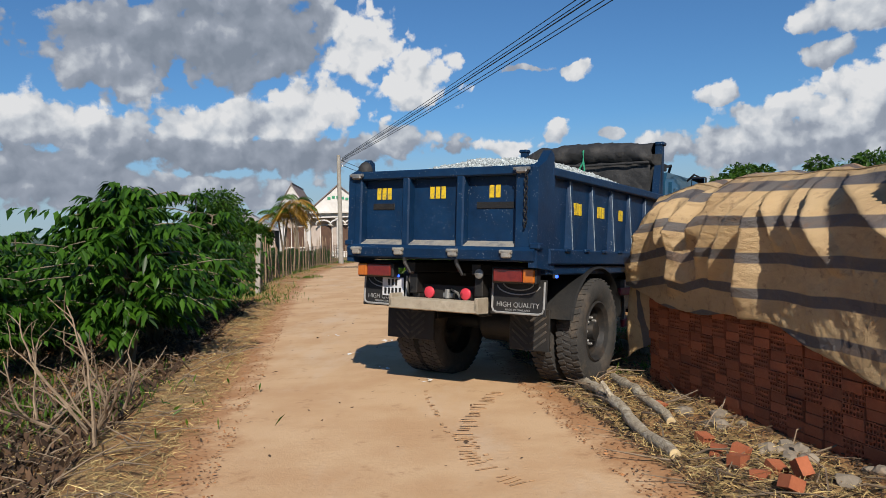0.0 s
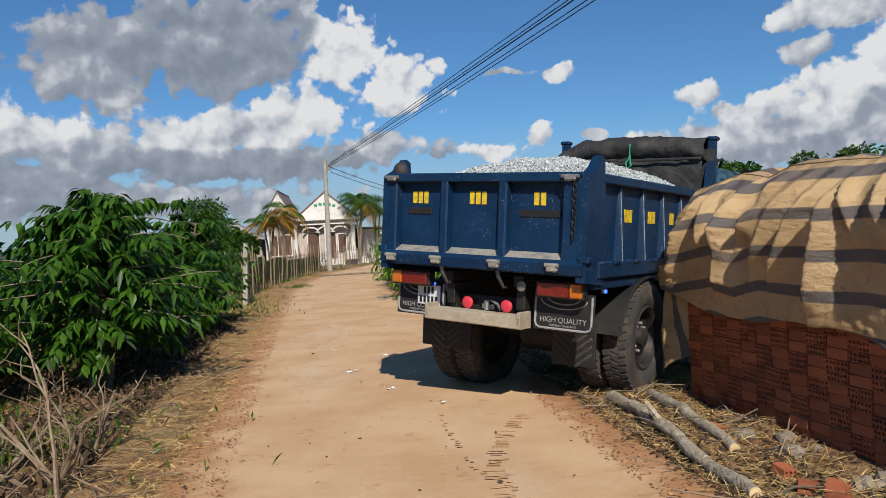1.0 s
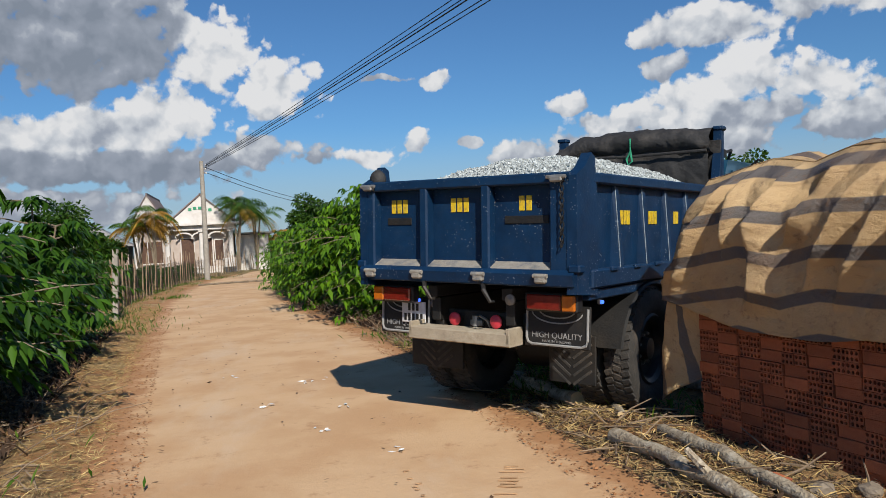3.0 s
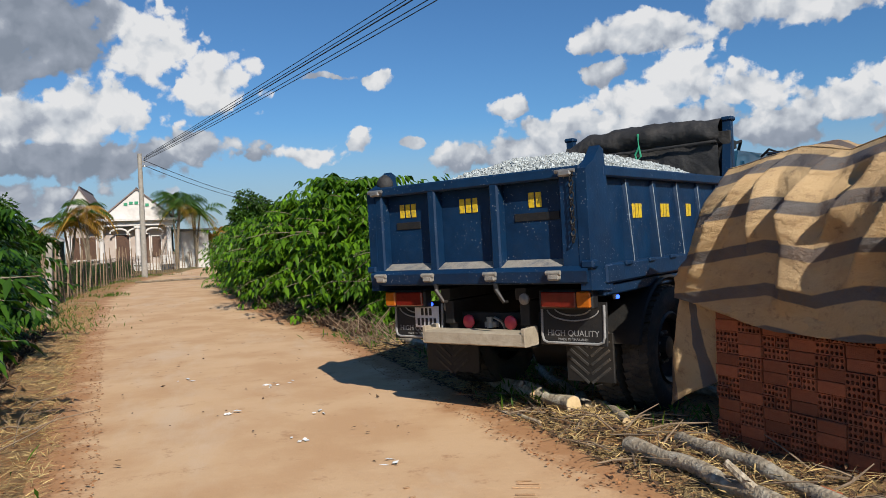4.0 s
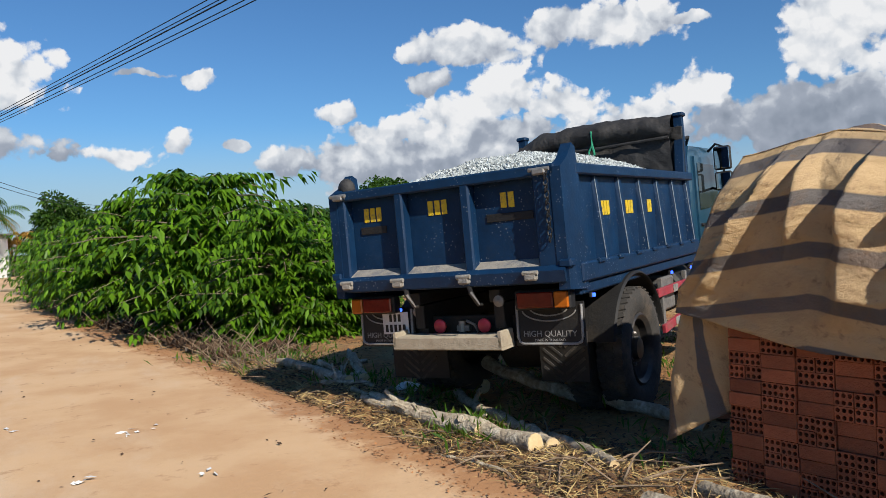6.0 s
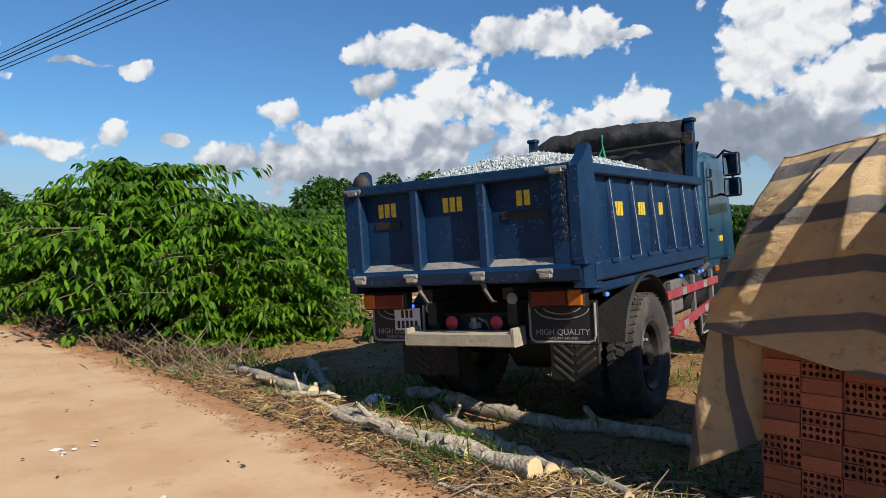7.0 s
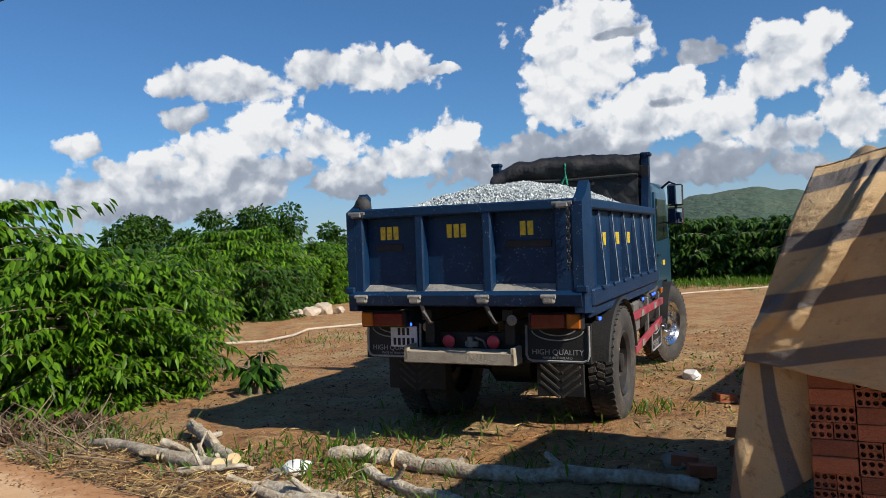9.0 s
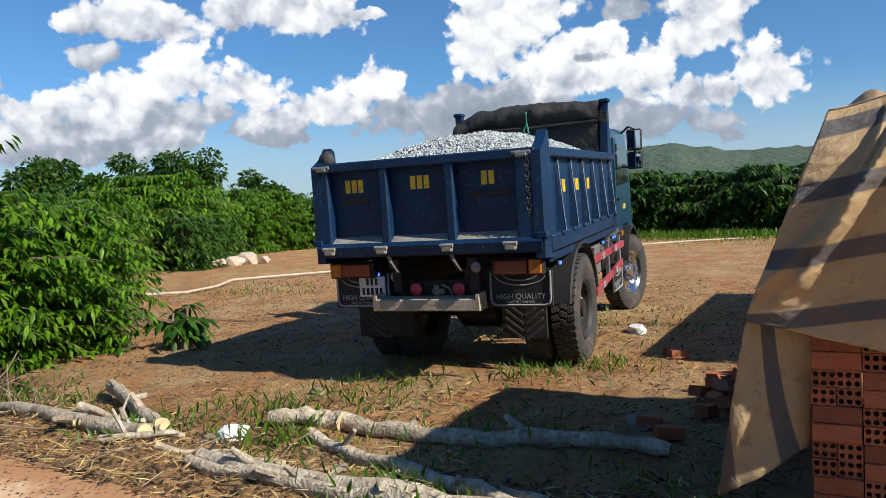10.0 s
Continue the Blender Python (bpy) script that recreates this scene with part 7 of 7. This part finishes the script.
    scatter("leaf_litter", "dark crumbs and dead leaves on the bare field", "leaf litter", M_LITTER, clods, (0.02, 0.07), (0.012, 0.03), (-0.1, 0.6), 0.1, 24)
    crumbs = verge(9000, 1, -0.05, 1.3, 4.0, 15, 25)
    scatter("leaf_litter", "dark crumbs of earth and bark by the logs", "leaf litter", M_LITTER, crumbs, (0.02, 0.08), (0.012, 0.03), (-0.1, 0.6), 0.1, 26)
    on_road = verge(200, -1, -3.4, 0.0, 3.0, 26, 27)
    scatter("leaf_litter", "bits of leaf and bark scattered on the lane", "leaf litter", M_LITTER, on_road, (0.02, 0.07), (0.008, 0.025), (-0.05, 0.25), 0.05, 28)
    spill = np.concatenate([verge(2600, -1, -0.45, 0.1, 3.5, 26, 29), verge(2600, 1, -0.40, 0.1, 4, 26, 31)])
    scatter("leaf_litter", "red crumbs of earth spilling over the lane edges", "leaf litter", M_CRUMB, spill, (0.015, 0.04), (0.01, 0.025), (-0.05, 0.35), 0.05, 32)
    # tyre prints in the dust and pale scraps on the lane
    rp = random.Random(31)
    marks = Geo()
    for path, width in (([(0.50, 7.75), (0.36, 7.35), (0.217, 6.939), (0.12, 6.45), (0.093, 6.087), (0.075, 5.80), (0.093, 5.542), (0.16, 5.30), (0.27, 5.05), (0.45, 4.8)], 0.17), ([(-0.27, 7.85), (-0.20, 7.2), (-0.117, 6.607), (-0.05, 6.2), (0.033, 5.877)], 0.05), ([(0.10, 6.0), (0.22, 5.5), (0.38, 5.1), (0.55, 4.8)], 0.05)):
        for a, b in zip(path, path[1:]):
            a, b = Vector((*a, 0.009)), Vector((*b, 0.009))
            n = max(2, int((b - a).length / 0.055))
            for k in range(n):
                if rp.random() < (0.25 if width > 0.1 else 0.45):
                    continue
                c = a.lerp(b, k / n)
                turn = Matrix.Rotation(math.atan2(b.y - a.y, b.x - a.x) + math.pi / 2 + rp.uniform(-0.15, 0.15), 3, "Z")
                marks.box(c.x + rp.uniform(-0.02, 0.02), c.y, c.z, width * rp.uniform(0.5, 1.0), rp.uniform(0.012, 0.022), 0.004, turn, 0.001)
    single("tyre_print", marks, M_PRINT, "faint tyre tread print in the lane's dust", "tyre print", kind="stuff", fix=False)
    pale = [(-0.95, 11.6), (-0.75, 11.75), (-1.35, 10.4), (-0.6, 10.15), (-0.25, 8.4), (-0.9, 9.2), (-1.9, 12.4)]
    scatter("leaf_litter", "pale scraps lying on the lane", "scraps", M_RAG, np.array([(x + r.normal(0, 0.06), y + r.normal(0, 0.06)) for x, y in pale for _ in range(4)]), (0.03, 0.10), (0.015, 0.05), (-0.03, 0.1), 0.02, 34)
    # green weeds in tufts
    tufts = []
    for x, y, n, s in [(1.45, 12.6, 200, 0.22), (1.9, 11.6, 220, 0.24), (2.3, 12.3, 140, 0.3), (2.6, 11.5, 80, 0.4), (1.2, 14.3, 220, 0.4), (0.9, 15.2, 200, 0.4), (3.3, 12.0, 160, 0.4), (4.4, 11.0, 120, 0.3), (5.0, 10.6, 100, 0.3), (3.0, 10.4, 120, 0.4), (1.65, 10.2, 120, 0.25), (5.6, 12.6, 120, 0.5), (7.4, 11.2, 110, 0.6), (1.35, 9.9, 120, 0.2), (-3.6, 7.4, 300, 0.5), (-4.2, 6.4, 400, 0.7), (-5.0, 8.4, 400, 0.9), (-5.5, 19.5, 500, 0.7), (-6.0, 21.5, 600, 0.8), (-6.6, 24.5, 500, 0.8), (2.4, 8.8, 90, 0.3), (8.5, 20.5, 200, 0.8), (-7.4, 27, 500, 0.6), (-7.6, 31, 600, 0.7), (-7.9, 36, 700, 0.8), (-8.0, 42, 800, 0.9), (-5.6, 31, 200, 0.3), (-6.9, 50, 500, 0.8), (26, 17, 500, 2.0), (28.5, 14, 600, 2.0), (29, 20, 600, 2.0)]:
        tufts.append(np.column_stack([r.normal(x, s, n), r.normal(y, s, n)]))
    scatter("weeds", "small green weeds in the dirt", "weeds", M_GRASS, np.concatenate(tufts), (0.06, 0.22), (0.010, 0.028), (0.5, 1.4), 0.15, 12)
    far_edge = np.column_stack([28.5 + r.normal(0, 1.2, 5000), r.uniform(4, 34, 5000)])
    scatter("weeds", "tall green grass at the field's far edge", "weeds", M_GRASS, far_edge, (0.25, 0.6), (0.03, 0.06), (0.7, 1.4), 0.2, 14)
    build_twigs("twigs", "dry twigs strewn along the grassy verge", verge(170, -1, 0.15, 1.6, 4, 13, 15), (0.15, 0.6), 16)
    build_twigs("twigs", "dry twigs strewn between the logs", verge(170, 1, 0.0, 1.1, 4.5, 14, 17), (0.15, 0.55), 18, (0.0, 0.35))
    build_twigs("twigs", "dry twigs heaped under the coffee trees", verge(700, 1, 0.05, 1.1, 14, 36, 19), (0.2, 0.6), 20, (0.0, 0.9))
    build_twigs("twigs", "dry twigs heaped under the coffee trees", verge(200, -1, 1.0, 2.8, 6, 19, 21), (0.2, 0.8), 22, (0.0, 0.9))

    return logs[6]


kicked_log = build_small()


# ---------------- what moves ----------------
# truck: seconds, place of the rear axle on the ground, turn
TRUCK_ROWS = [
    (0.0, 0.592, 8.549, 0.067, -2.66, 1.89, -33.06),
    (0.5, 0.712, 8.780, 0.050, -2.29, 3.33, -34.54),
    (1.0, 0.851, 9.001, 0.037, -1.72, 4.86, -36.32),
    (1.5, 0.959, 9.218, 0.030, -1.17, 6.31, -38.13),
    (2.0, 1.088, 9.443, -0.000, -0.77, 6.32, -40.36),
    (2.5, 1.213, 9.653, -0.017, -0.90, 4.24, -43.92),
    (4.0, 1.773, 10.062, -0.092, 0.41, -0.70, -52.19),
    (4.5, 1.967, 10.295, -0.118, 0.94, -3.53, -55.20),
    (5.0, 2.157, 10.496, -0.119, 1.31, -3.40, -56.55),
    (5.5, 2.366, 10.694, -0.102, 1.29, -2.14, -57.93),
    (7.0, 3.147, 11.179, -0.049, 1.48, -2.77, -64.08),
    (7.5, 3.450, 11.331, -0.043, 1.09, -2.89, -66.23),
    (8.0, 3.712, 11.465, -0.029, 0.90, -1.83, -67.61),
    (8.5, 4.010, 11.600, -0.024, 0.90, -0.48, -68.52),
    (9.0, 4.322, 11.710, -0.015, 1.07, 1.98, -69.62),
    (9.5, 4.613, 11.824, 0.002, 1.23, 1.24, -71.79),
    (10.0, 4.968, 11.939, -0.012, 2.04, -0.53, -73.00),
]


def motions():
    rows = [(t, pose(*p)) for t, *p in TRUCK_ROWS]
    walk(truck, rows)
    walk(gravel, rows)
    # a felled log tips up as the rear wheel passes over its far end, then drops back
    pivot = Vector((2.92, 9.4, 0.05))
    lie = (Vector((2.40, 11.42, 0.05)) - pivot).normalized()
    hinge = lie.cross(Vector((0, 0, 1)))
    kicks = [(0, 0), (4.1, 0), (4.4, 4), (4.7, 2), (5.1, 1), (5.4, 6), (5.7, 12), (6.0, 7), (6.3, 1), (6.5, 0), (10, 0)]
    walk(kicked_log, [(t, Matrix.Translation(pivot) @ Matrix.Rotation(radians(a), 4, hinge) @ Matrix.Translation(-pivot)) for t, a in kicks])
    # wheels roll by the way that the truck goes and stay on the ground
    ts = [r[0] for r in TRUCK_ROWS]
    gone = [0.0]
    for a, b in zip(TRUCK_ROWS, TRUCK_ROWS[1:]):
        gone.append(gone[-1] + math.hypot(b[1] - a[1], b[2] - a[2]))
    times = sorted(set(ts) | {3.0, 3.5, 6.0, 6.5})
    for wheel, x, y, steers in truck_wheels:
        keys = []
        for t in times:
            m = pose(*[float(np.interp(t, ts, [r[k] for r in TRUCK_ROWS])) for k in range(1, 7)])
            foot = m @ Vector((x, y, 0))
            left, right = road_at(foot.y)
            floor = 0.0 if left < foot.x < right else ground_z(foot.x, foot.y)
            lift = min(0.13, max(-0.13, floor - 0.012 - foot.z))
            spin = math.degrees(float(np.interp(t, ts, gone)) / R_TYRE)
            steer = float(np.interp(t, [0, 5, 10], [-24, -22, -15])) if steers else 0
            keys.append((t, pose(x, y, R_TYRE + lift, -spin, 0, steer)))
        walk(wheel, keys)


motions()
